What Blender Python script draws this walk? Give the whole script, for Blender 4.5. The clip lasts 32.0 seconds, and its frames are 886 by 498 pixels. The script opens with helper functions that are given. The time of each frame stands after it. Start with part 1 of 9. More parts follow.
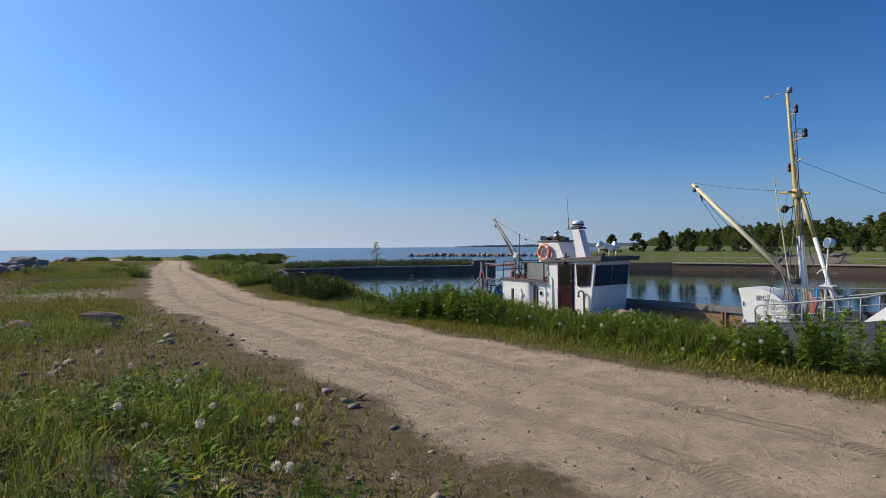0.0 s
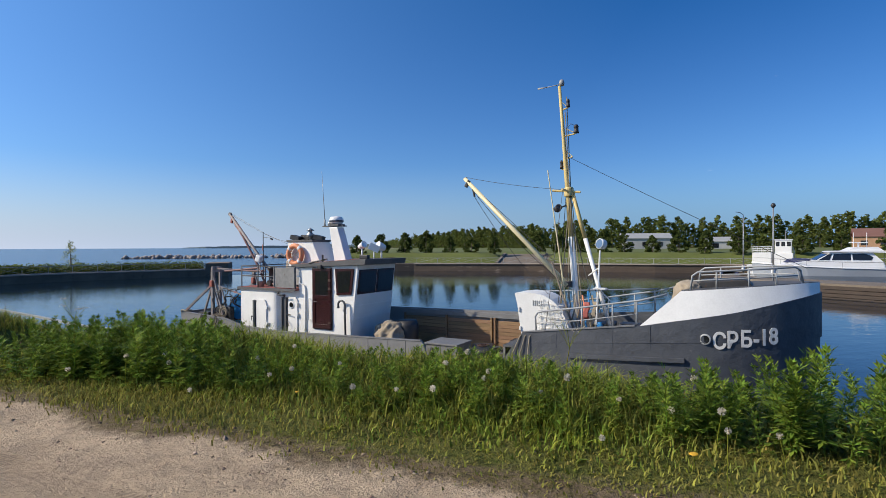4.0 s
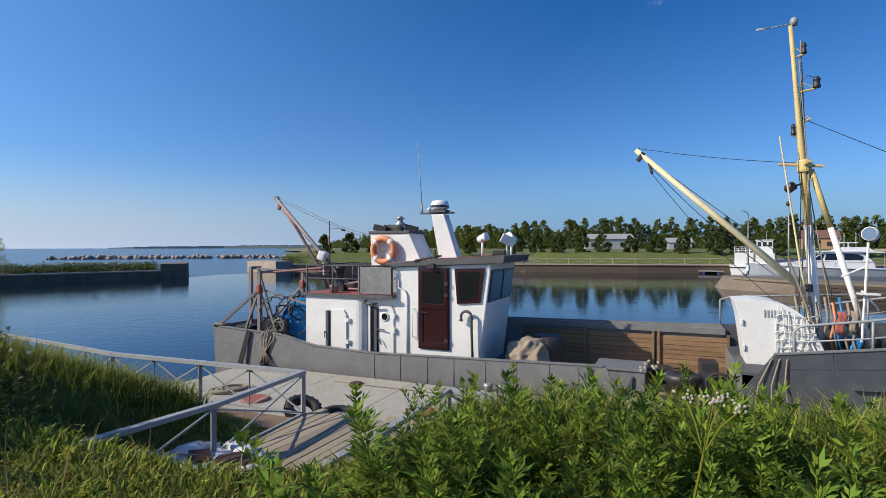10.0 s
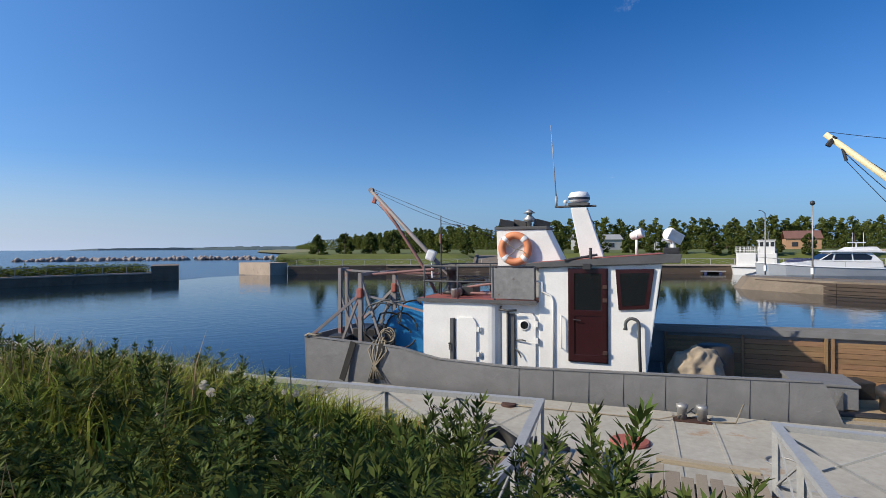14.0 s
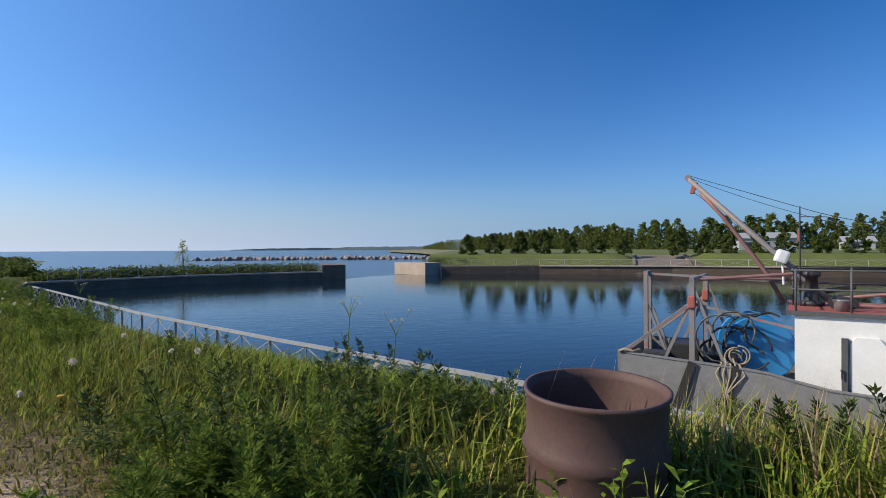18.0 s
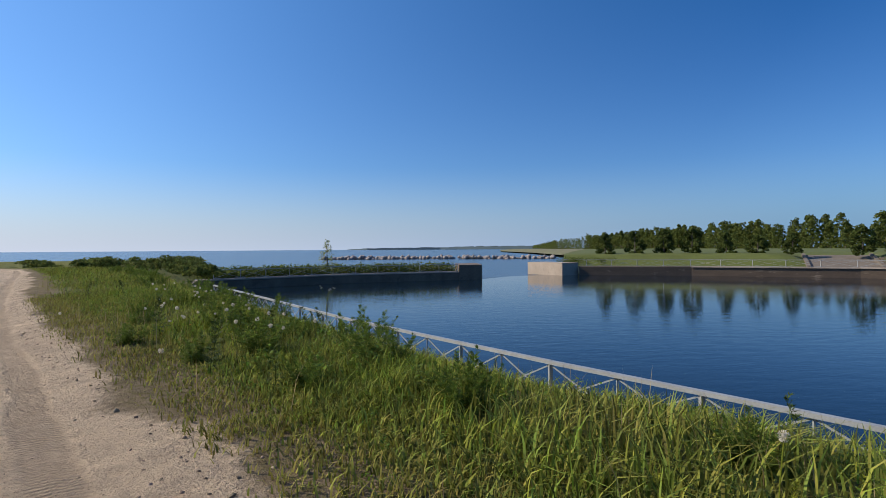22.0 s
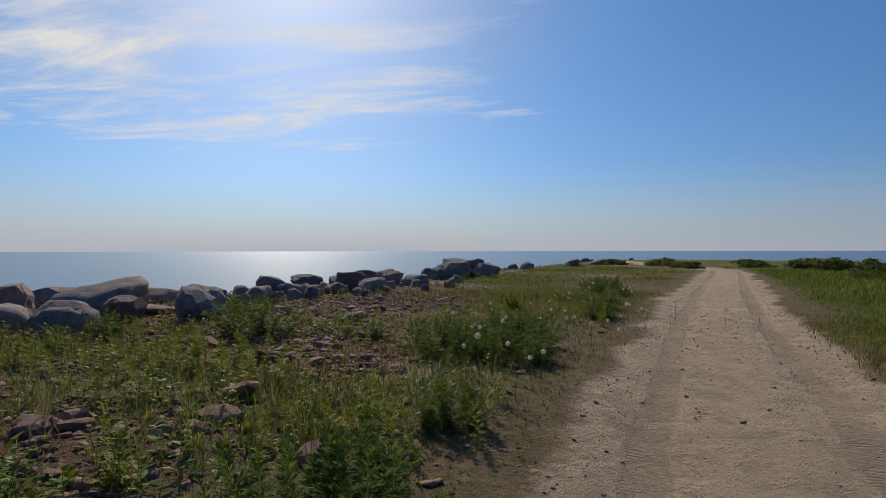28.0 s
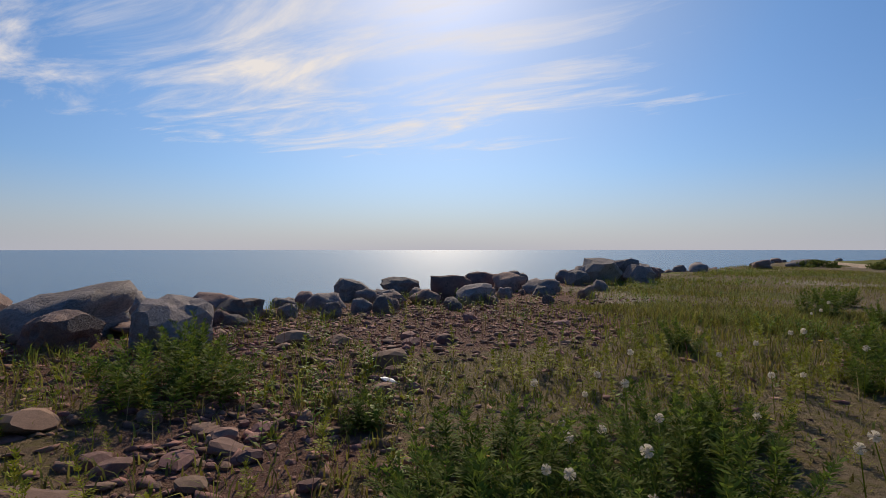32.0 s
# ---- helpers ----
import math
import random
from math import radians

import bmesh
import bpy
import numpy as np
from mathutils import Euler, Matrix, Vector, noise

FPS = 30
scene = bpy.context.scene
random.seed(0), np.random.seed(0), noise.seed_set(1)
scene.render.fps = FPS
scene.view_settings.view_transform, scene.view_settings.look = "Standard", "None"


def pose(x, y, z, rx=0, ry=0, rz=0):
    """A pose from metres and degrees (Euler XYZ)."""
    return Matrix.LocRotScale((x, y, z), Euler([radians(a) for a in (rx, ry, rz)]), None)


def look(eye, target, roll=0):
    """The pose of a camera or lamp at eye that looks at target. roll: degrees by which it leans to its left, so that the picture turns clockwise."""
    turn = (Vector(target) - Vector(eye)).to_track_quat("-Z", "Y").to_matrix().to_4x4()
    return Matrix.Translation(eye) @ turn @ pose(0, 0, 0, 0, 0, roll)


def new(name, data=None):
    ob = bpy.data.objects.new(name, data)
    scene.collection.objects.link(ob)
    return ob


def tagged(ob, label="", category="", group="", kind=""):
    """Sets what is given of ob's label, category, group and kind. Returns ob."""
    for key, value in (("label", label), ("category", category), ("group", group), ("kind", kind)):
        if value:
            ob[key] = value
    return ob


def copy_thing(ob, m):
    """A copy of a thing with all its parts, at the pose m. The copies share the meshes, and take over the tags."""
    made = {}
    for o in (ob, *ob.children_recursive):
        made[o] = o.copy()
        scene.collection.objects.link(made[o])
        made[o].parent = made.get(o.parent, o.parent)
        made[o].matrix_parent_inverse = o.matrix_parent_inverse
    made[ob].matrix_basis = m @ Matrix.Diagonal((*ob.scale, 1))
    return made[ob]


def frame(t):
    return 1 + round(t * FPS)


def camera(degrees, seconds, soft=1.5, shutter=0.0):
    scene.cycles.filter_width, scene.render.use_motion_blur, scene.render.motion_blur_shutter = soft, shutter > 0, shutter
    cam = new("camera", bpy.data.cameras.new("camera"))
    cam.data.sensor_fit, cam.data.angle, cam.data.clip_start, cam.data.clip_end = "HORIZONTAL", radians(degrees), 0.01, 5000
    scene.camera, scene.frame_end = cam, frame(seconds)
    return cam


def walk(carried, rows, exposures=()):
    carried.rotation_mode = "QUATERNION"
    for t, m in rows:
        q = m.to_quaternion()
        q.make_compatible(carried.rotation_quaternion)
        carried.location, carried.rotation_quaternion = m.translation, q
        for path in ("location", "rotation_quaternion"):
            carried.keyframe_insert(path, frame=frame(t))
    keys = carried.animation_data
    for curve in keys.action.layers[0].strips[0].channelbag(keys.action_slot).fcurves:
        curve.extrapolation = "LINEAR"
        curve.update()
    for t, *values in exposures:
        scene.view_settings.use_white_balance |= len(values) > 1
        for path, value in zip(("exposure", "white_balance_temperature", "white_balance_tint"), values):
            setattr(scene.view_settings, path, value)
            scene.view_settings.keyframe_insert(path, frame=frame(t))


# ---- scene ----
cam = camera(79.2, 32.0, soft=0.75)
METRES, EYE, TILT, LEAN, TURN = 34.0, 1.38, -2.0, -2.8, 0.0
ROWS = [
    (0.0, 0.0, 0.0, 0.0, 0.1, 1.76, 3.22),
    (0.5, 0.0015, 0.0171, 0.001, -2.21, 1.32, 3.51),
    (1.0, 0.004, 0.0297, 0.0021, -5.55, 1.24, 3.59),
    (1.5, 0.0062, 0.0414, 0.004, -12.71, 0.86, 3.72),
    (2.0, 0.0111, 0.0557, 0.0036, -17.26, 0.5, 3.88),
    (2.5, 0.0144, 0.0673, 0.0036, -19.55, 0.47, 3.88),
    (4.5, 0.009, 0.1263, 0.0031, -28.2, 0.09, 3.63),
    (5.0, 0.0049, 0.143, 0.0041, -28.35, 0.0, 3.6),
    (5.5, -0.0, 0.1573, 0.0041, -28.69, 0.09, 3.61),
    (6.0, -0.0049, 0.1728, 0.0042, -29.49, 0.05, 3.62),
    (6.5, -0.0112, 0.186, 0.004, -30.48, 0.11, 3.66),
    (7.0, -0.0178, 0.2003, 0.0042, -32.89, -0.01, 3.65),
    (7.5, -0.0253, 0.2143, 0.0055, -34.52, -0.15, 3.58),
    (8.0, -0.0339, 0.2282, 0.0063, -34.96, -0.07, 3.5),
    (8.5, -0.0403, 0.2438, 0.007, -35.0, -0.25, 3.59),
    (9.0, -0.0473, 0.2575, 0.007, -34.66, -0.1, 3.62),
    (9.5, -0.0538, 0.2728, 0.0063, -34.3, -0.08, 3.62),
    (10.0, -0.0612, 0.2882, 0.0073, -33.15, -0.06, 3.58),
    (10.5, -0.0682, 0.3013, 0.0081, -31.99, 0.2, 3.65),
    (11.0, -0.0753, 0.317, 0.0085, -31.22, 0.13, 3.66),
    (11.5, -0.0821, 0.3302, 0.0082, -30.78, 0.2, 3.7),
    (12.0, -0.0897, 0.3447, 0.0081, -30.85, 0.21, 3.73),
    (12.5, -0.0993, 0.3573, 0.008, -30.92, 0.29, 3.62),
    (13.0, -0.1071, 0.368, 0.0095, -31.47, 0.33, 3.69),
    (13.5, -0.1154, 0.3802, 0.0113, -33.71, 0.12, 3.73),
    (15.5, -0.1513, 0.4383, 0.0154, -39.19, -0.32, 3.55),
    (16.0, -0.1626, 0.4521, 0.0172, -36.4, -0.16, 3.52),
    (16.5, -0.1738, 0.4643, 0.0183, -32.03, 0.24, 3.64),
    (17.0, -0.1845, 0.4785, 0.0192, -27.29, 0.39, 3.56),
    (17.5, -0.1934, 0.4902, 0.0204, -23.99, 0.69, 3.69),
    (18.0, -0.2036, 0.5044, 0.0205, -22.9, 0.73, 3.67),
    (18.5, -0.2128, 0.5165, 0.0218, -20.83, 0.86, 3.66),
    (19.0, -0.2214, 0.5295, 0.0223, -19.88, 0.97, 3.78),
    (19.5, -0.2313, 0.5443, 0.0239, -18.05, 0.98, 3.58),
    (20.0, -0.2396, 0.5568, 0.0256, -16.35, 1.2, 3.62),
    (20.5, -0.2496, 0.5718, 0.0259, -15.88, 1.14, 3.49),
    (21.0, -0.2601, 0.5842, 0.027, -14.77, 1.26, 3.49),
    (21.5, -0.2683, 0.5979, 0.027, -13.73, 1.29, 3.63),
    (22.0, -0.2774, 0.611, 0.0281, -11.36, 1.39, 3.53),
    (22.5, -0.2863, 0.6227, 0.0292, -7.14, 1.76, 3.38),
    (23.0, -0.2954, 0.6357, 0.0303, -1.48, 1.98, 3.21),
    (23.5, -0.3062, 0.6469, 0.0316, 3.75, 2.32, 2.91),
    (24.0, -0.3171, 0.6604, 0.0321, 5.48, 2.34, 2.86),
    (24.5, -0.3274, 0.6724, 0.0332, 7.96, 2.48, 2.78),
    (25.0, -0.336, 0.6843, 0.0346, 11.18, 2.64, 2.77),
    (25.5, -0.3432, 0.6964, 0.0366, 18.14, 2.9, 2.45),
    (26.0, -0.3498, 0.7093, 0.0373, 26.11, 3.21, 2.11),
    (26.5, -0.3579, 0.7227, 0.0373, 33.02, 3.33, 1.68),
    (28.5, -0.3953, 0.7655, 0.0405, 59.87, 3.64, -0.27),
    (29.0, -0.405, 0.7762, 0.0415, 64.21, 3.59, -0.5),
    (29.5, -0.4158, 0.7869, 0.0411, 67.09, 3.51, -0.68),
    (30.0, -0.4272, 0.7977, 0.0415, 67.76, 3.46, -0.72),
    (30.5, -0.4383, 0.808, 0.0422, 68.68, 3.46, -0.79),
    (31.0, -0.4493, 0.8188, 0.0434, 69.27, 3.44, -0.82),
    (31.5, -0.461, 0.8293, 0.0441, 69.86, 3.43, -0.83),
    (32.0, -0.4739, 0.8384, 0.0458, 70.49, 3.37, -0.94),
]
walk(cam, [(t, pose(0, 0, EYE, TILT, LEAN, TURN) @ pose(METRES * x, METRES * y, METRES * z, 90 + pitch, roll, yaw)) for t, x, y, z, yaw, pitch, roll in ROWS],
     exposures=[(0.0, -0.19, 6500, 10), (2.0, -0.03, 6500, 10), (4.5, 0.06, 6500, 10), (20.0, 0.06, 6500, 10), (23.0, -0.14, 6500, 10), (26.0, -0.48, 6700, 10), (29.0, -0.80, 6800, 11), (31.0, -0.68, 7100, 13), (32.0, -0.64, 7150, 14)])

# ---- light ----
SUN_YAW, SUN_UP = 70.5, 34.0     # degrees left of +y, degrees above the horizon
to_sun = Vector((-math.sin(radians(SUN_YAW)) * math.cos(radians(SUN_UP)), math.cos(radians(SUN_YAW)) * math.cos(radians(SUN_UP)), math.sin(radians(SUN_UP))))
world = bpy.data.worlds.new("world")
scene.world = world
world.use_nodes = True
wn, wl = world.node_tree.nodes, world.node_tree.links
background = wn["Background"]
sky = wn.new("ShaderNodeTexSky")
sky.sky_type = "NISHITA"
sky.sun_disc = False
sky.sun_elevation, sky.sun_rotation = radians(SUN_UP), radians(-SUN_YAW)
sky.altitude, sky.air_density, sky.dust_density, sky.ozone_density = 0.0, 1.0, 0.8, 2.5
background.inputs["Strength"].default_value = 0.10

# thin cirrus, spread by stretched noise over a flat cloud layer
geo_w = wn.new("ShaderNodeTexCoord")
sep = wn.new("ShaderNodeSeparateXYZ")
wl.new(geo_w.outputs["Generated"], sep.inputs[0])


def wmath(op, a, b=None, clamp=False):
    n = wn.new("ShaderNodeMath")
    n.operation, n.use_clamp = op, clamp
    for i, v in enumerate((a, b)):
        if v is None:
            continue
        if isinstance(v, (int, float)):
            n.inputs[i].default_value = v
        else:
            wl.new(v, n.inputs[i])
    return n.outputs[0]


height = wmath("MAXIMUM", sep.outputs[2], 0.03)
plane_x, plane_y = wmath("DIVIDE", sep.outputs[0], height), wmath("DIVIDE", sep.outputs[1], height)
comb = wn.new("ShaderNodeCombineXYZ")
wl.new(plane_x, comb.inputs[0]), wl.new(plane_y, comb.inputs[1])
turned = wn.new("ShaderNodeMapping")
turned.vector_type = "TEXTURE"
turned.inputs["Rotation"].default_value = (0, 0, radians(36))
turned.inputs["Scale"].default_value = (1.6, 0.62, 1.0)
wl.new(comb.outputs[0], turned.inputs["Vector"])
wisps = wn.new("ShaderNodeTexNoise")
wisps.inputs["Scale"].default_value, wisps.inputs["Detail"].default_value = 1.1, 9.0
wisps.inputs["Roughness"].default_value, wisps.inputs["Distortion"].default_value = 0.62, 0.5
wl.new(turned.outputs[0], wisps.inputs["Vector"])
# a bank of cloud drifts out over the sea under the sun
bank_x, bank_y = wmath("ADD", plane_x, 3.6), wmath("ADD", plane_y, -0.45)
reach = wmath("ADD", wmath("MULTIPLY", wmath("POWER", wmath("ABSOLUTE", bank_x), 2.0), 0.17), wmath("MULTIPLY", wmath("POWER", wmath("ABSOLUTE", bank_y), 2.0), 0.15))
bank = wmath("SUBTRACT", 1.15, wmath("MULTIPLY", reach, 0.8), True)
cover = wmath("MULTIPLY", wmath("SUBTRACT", wisps.outputs["Fac"], wmath("SUBTRACT", 0.68, wmath("MULTIPLY", bank, 0.27))), 4.2, True)
cover = wmath("MULTIPLY", wmath("POWER", cover, 1.4), wmath("MULTIPLY", wmath("SUBTRACT", sep.outputs[2], 0.05), 8.0, True))
mix = wn.new("ShaderNodeMix")
mix.data_type = "RGBA"
wl.new(wmath("MULTIPLY", cover, 1.0), mix.inputs["Factor"])
tint = wn.new("ShaderNodeMix")
tint.data_type, tint.blend_type = "RGBA", "MULTIPLY"
tint.inputs["Factor"].default_value = 1.0
hue = wn.new("ShaderNodeMix")
hue.data_type = "RGBA"
wl.new(wmath("MULTIPLY", sep.outputs[2], 2.0, True), hue.inputs["Factor"])
# the sky is paler on the sun's side and deeper away from it
facing = wn.new("ShaderNodeVectorMath")
facing.operation = "DOT_PRODUCT"
wl.new(geo_w.outputs["Generated"], facing.inputs[0])
facing.inputs[1].default_value = to_sun
side = wn.new("ShaderNodeMix")
side.data_type = "RGBA"
wl.new(wmath("MULTIPLY", wmath("ADD", facing.outputs["Value"], 0.15), 1.25, True), side.inputs["Factor"])
side.inputs["A"].default_value, side.inputs["B"].default_value = (0.045, 0.535, 1.08, 1), (0.66, 1.16, 1.64, 1)
hue.inputs["A"].default_value = (0.64, 0.91, 1.34, 1)
glare = wn.new("ShaderNodeMix")
glare.data_type = "RGBA"
wl.new(wmath("MULTIPLY", wmath("ADD", facing.outputs["Value"], -0.85), 6.6, True), glare.inputs["Factor"])
wl.new(side.outputs["Result"], glare.inputs["A"])
glare.inputs["B"].default_value = (0.90, 1.01, 1.22, 1)
wl.new(glare.outputs["Result"], hue.inputs["B"])
wl.new(hue.outputs["Result"], tint.inputs["B"])
wl.new(sky.outputs[0], tint.inputs["A"])
# pale haze over the sea near the horizon
haze = wn.new("ShaderNodeMix")
haze.data_type = "RGBA"
low = wmath("SUBTRACT", 1.0, wmath("MULTIPLY", wmath("ABSOLUTE", sep.outputs[2]), 6.5), True)
wl.new(wmath("MULTIPLY", wmath("POWER", low, 1.5), 1.0), haze.inputs["Factor"])
wl.new(tint.outputs["Result"], haze.inputs["A"])
sea_haze = wn.new("ShaderNodeMix")
sea_haze.data_type = "RGBA"
wl.new(wmath("MULTIPLY", wmath("ADD", facing.outputs["Value"], 0.35), 0.9, True), sea_haze.inputs["Factor"])
sea_haze.inputs["A"].default_value, sea_haze.inputs["B"].default_value = (1.9, 3.5, 5.8, 1), (7.0, 7.5, 8.7, 1)
wl.new(sea_haze.outputs["Result"], haze.inputs["B"])
wl.new(haze.outputs["Result"], mix.inputs["A"])
mix.inputs["B"].default_value = (11.9, 12.0, 12.3, 1)
wl.new(mix.outputs["Result"], background.inputs["Color"])

sun = new("sun", bpy.data.lights.new("sun", "SUN"))
sun.data.energy, sun.data.angle, sun.data.color = 5.0, radians(0.55), (1.0, 0.88, 0.70)
sun.matrix_world = look((0, 0, 60), Vector((0, 0, 60)) - to_sun)

# ---- materials ----
MATS = {}


def mat(name, base, rough=0.6, metal=0.0, tone=None, scale=6.0, fine=60.0, bump=0.15, spread=0.35, wear=None, wear_at=0.62, wear_scale=3.0, vary=0.0, island=False, coords="Object", sheen=0.0, through_light=0.0, stretch=None, depth=0.01, spec=0.5):
    """A procedural surface: base and tone are mixed by coarse and fine noise, wear shows in patches, vary shifts the value by object or island."""
    if name in MATS:
        return MATS[name]
    m = bpy.data.materials.new(name)
    m.use_nodes = True
    n, l = m.node_tree.nodes, m.node_tree.links
    bsdf = n["Principled BSDF"]
    tone = tone or tuple(c * 0.7 for c in base)
    tc = n.new("ShaderNodeTexCoord")
    vec = tc.outputs[coords]
    if stretch:
        mp = n.new("ShaderNodeMapping")
        mp.inputs["Scale"].default_value = stretch
        l.new(vec, mp.inputs["Vector"])
        vec = mp.outputs[0]
    big, small = n.new("ShaderNodeTexNoise"), n.new("ShaderNodeTexNoise")
    for tex, s in ((big, scale), (small, fine)):
        l.new(vec, tex.inputs["Vector"])
        tex.inputs["Scale"].default_value, tex.inputs["Detail"].default_value, tex.inputs["Roughness"].default_value = s, 5.0, 0.62
    both = n.new("ShaderNodeMath")
    both.operation = "MULTIPLY_ADD"
    l.new(small.outputs["Fac"], both.inputs[0])
    both.inputs[1].default_value = 0.5
    half = n.new("ShaderNodeMath")
    half.operation = "MULTIPLY"
    l.new(big.outputs["Fac"], half.inputs[0])
    half.inputs[1].default_value = 0.5
    l.new(half.outputs[0], both.inputs[2])
    ramp = n.new("ShaderNodeMapRange")
    ramp.inputs["From Min"].default_value, ramp.inputs["From Max"].default_value = 0.5 - spread / 2, 0.5 + spread / 2
    l.new(both.outputs[0], ramp.inputs["Value"])
    mx = n.new("ShaderNodeMix")
    mx.data_type = "RGBA"
    l.new(ramp.outputs[0], mx.inputs["Factor"])
    mx.inputs["A"].default_value, mx.inputs["B"].default_value = (*tone, 1), (*base, 1)
    colour = mx.outputs["Result"]
    if wear:
        wt = n.new("ShaderNodeTexNoise")
        wt.inputs["Scale"].default_value, wt.inputs["Detail"].default_value, wt.inputs["Roughness"].default_value = wear_scale, 8.0, 0.7
        l.new(vec, wt.inputs["Vector"])
        wr = n.new("ShaderNodeMapRange")
        wr.inputs["From Min"].default_value, wr.inputs["From Max"].default_value = wear_at, wear_at + 0.06
        l.new(wt.outputs["Fac"], wr.inputs["Value"])
        wm = n.new("ShaderNodeMix")
        wm.data_type = "RGBA"
        l.new(wr.outputs[0], wm.inputs["Factor"])
        l.new(colour, wm.inputs["A"])
        wm.inputs["B"].default_value = (*wear, 1)
        colour = wm.outputs["Result"]
    if vary:
        if island:
            src = n.new("ShaderNodeNewGeometry").outputs["Random Per Island"]
        else:
            src = n.new("ShaderNodeObjectInfo").outputs["Random"]
        hsv = n.new("ShaderNodeHueSaturation")
        vr = n.new("ShaderNodeMapRange")
        vr.inputs["To Min"].default_value, vr.inputs["To Max"].default_value = 1 - vary, 1 + vary
        l.new(src, vr.inputs["Value"])
        l.new(vr.outputs[0], hsv.inputs["Value"])
        hr = n.new("ShaderNodeMapRange")
        hr.inputs["To Min"].default_value, hr.inputs["To Max"].default_value = 0.5 - vary * 0.05, 0.5 + vary * 0.05
        ms = n.new("ShaderNodeMath")
        ms.operation = "FRACT"
        mu = n.new("ShaderNodeMath")
        mu.operation = "MULTIPLY"
        l.new(src, mu.inputs[0])
        mu.inputs[1].default_value = 7.31
        l.new(mu.outputs[0], ms.inputs[0])
        l.new(ms.outputs[0], hr.inputs["Value"])
        l.new(hr.outputs[0], hsv.inputs["Hue"])
        l.new(colour, hsv.inputs["Color"])
        colour = hsv.outputs["Color"]
    l.new(colour, bsdf.inputs["Base Color"])
    bsdf.inputs["Roughness"].default_value, bsdf.inputs["Metallic"].default_value = rough, metal
    bsdf.inputs["Specular IOR Level"].default_value = spec
    if bump:
        bp = n.new("ShaderNodeBump")
        bp.inputs["Strength"].default_value, bp.inputs["Distance"].default_value = bump, depth
        l.new(both.outputs[0], bp.inputs["Height"])
        l.new(bp.outputs[0], bsdf.inputs["Normal"])
    if through_light:
        tl = n.new("ShaderNodeBsdfTranslucent")
        l.new(colour, tl.inputs["Color"])
        ad = n.new("ShaderNodeMixShader")
        ad.inputs[0].default_value = through_light
        l.new(bsdf.outputs[0], ad.inputs[1])
        l.new(tl.outputs[0], ad.inputs[2])
        l.new(ad.outputs[0], n["Material Output"].inputs["Surface"])
    MATS[name] = m
    return m


SAND = mat("dry_sand", (0.50, 0.42, 0.32), 0.95, tone=(0.36, 0.295, 0.22), scale=1.4, fine=55, bump=0.5, depth=0.02, spread=0.4)
CONCRETE = mat("old_concrete", (0.23, 0.165, 0.115), 0.9, tone=(0.105, 0.072, 0.050), scale=0.8, fine=14, bump=0.5, wear=(0.085, 0.062, 0.045), wear_at=0.6, wear_scale=0.7)
PALE_CONCRETE = mat("pale_concrete", (0.46, 0.37, 0.295), 0.9, tone=(0.31, 0.25, 0.195), scale=0.6, fine=12, bump=0.4, wear=(0.25, 0.21, 0.17), wear_at=0.6, wear_scale=0.5)
WHITE = mat("white_ship_paint", (0.80, 0.80, 0.78), 0.45, tone=(0.68, 0.68, 0.66), scale=2.5, fine=30, bump=0.12, wear=(0.42, 0.33, 0.25), wear_at=0.72, wear_scale=5)
GREY_HULL = mat("grey_hull_paint", (0.200, 0.203, 0.206), 0.5, tone=(0.150, 0.153, 0.158), scale=1.6, fine=4.5, bump=0.5, depth=0.07, wear=(0.17, 0.15, 0.135), wear_at=0.66, wear_scale=2.2)
# Hull grey darkened for the bow: the shade there is put into the colour.
FORE_HULL = mat("shaded_bow_paint", (0.085, 0.093, 0.108), 0.5, tone=(0.055, 0.061, 0.074), scale=1.3, fine=4.0, bump=0.6, depth=0.08, wear=(0.12, 0.12, 0.125), wear_at=0.68, wear_scale=2.2)
NAVY_HULL = mat("navy_hull_paint", (0.030, 0.036, 0.052), 0.45, tone=(0.02, 0.024, 0.036), scale=1.6, fine=25, bump=0.15, wear=(0.07, 0.07, 0.08), wear_at=0.68)
DECK_GREY = mat("grey_deck_paint", (0.10, 0.105, 0.11), 0.65, tone=(0.06, 0.06, 0.062), scale=2, fine=40, bump=0.2, wear=(0.16, 0.09, 0.06), wear_at=0.66)
RAIL_GREY = mat("grey_rail_paint", (0.37, 0.385, 0.39), 0.5, tone=(0.26, 0.27, 0.28), scale=3, fine=40, bump=0.1, wear=(0.17, 0.11, 0.08), wear_at=0.7, wear_scale=6)
DARK_STEEL = mat("dark_steel", (0.065, 0.065, 0.068), 0.5, 0.4, tone=(0.035, 0.033, 0.032), scale=6, fine=60, bump=0.2, wear=(0.12, 0.06, 0.035), wear_at=0.62, wear_scale=6)
RUST = mat("rusty_steel", (0.085, 0.042, 0.032), 0.8, 0.2, tone=(0.035, 0.020, 0.017), scale=5, fine=70, bump=0.35, wear=(0.16, 0.075, 0.04), wear_at=0.6, wear_scale=6)
RED_PAINT = mat("faded_red_paint", (0.36, 0.10, 0.075), 0.65, tone=(0.25, 0.08, 0.06), scale=4, fine=50, bump=0.2, wear=(0.2, 0.12, 0.09), wear_at=0.64)
PINK_STEEL = mat("faded_red_steel", (0.27, 0.135, 0.125), 0.65, tone=(0.15, 0.08, 0.075), scale=4, fine=50, bump=0.2)
YELLOW_MAST = mat("yellow_mast_paint", (0.66, 0.53, 0.23), 0.5, tone=(0.50, 0.37, 0.14), scale=4, fine=40, bump=0.15, wear=(0.3, 0.22, 0.14), wear_at=0.64, wear_scale=8)
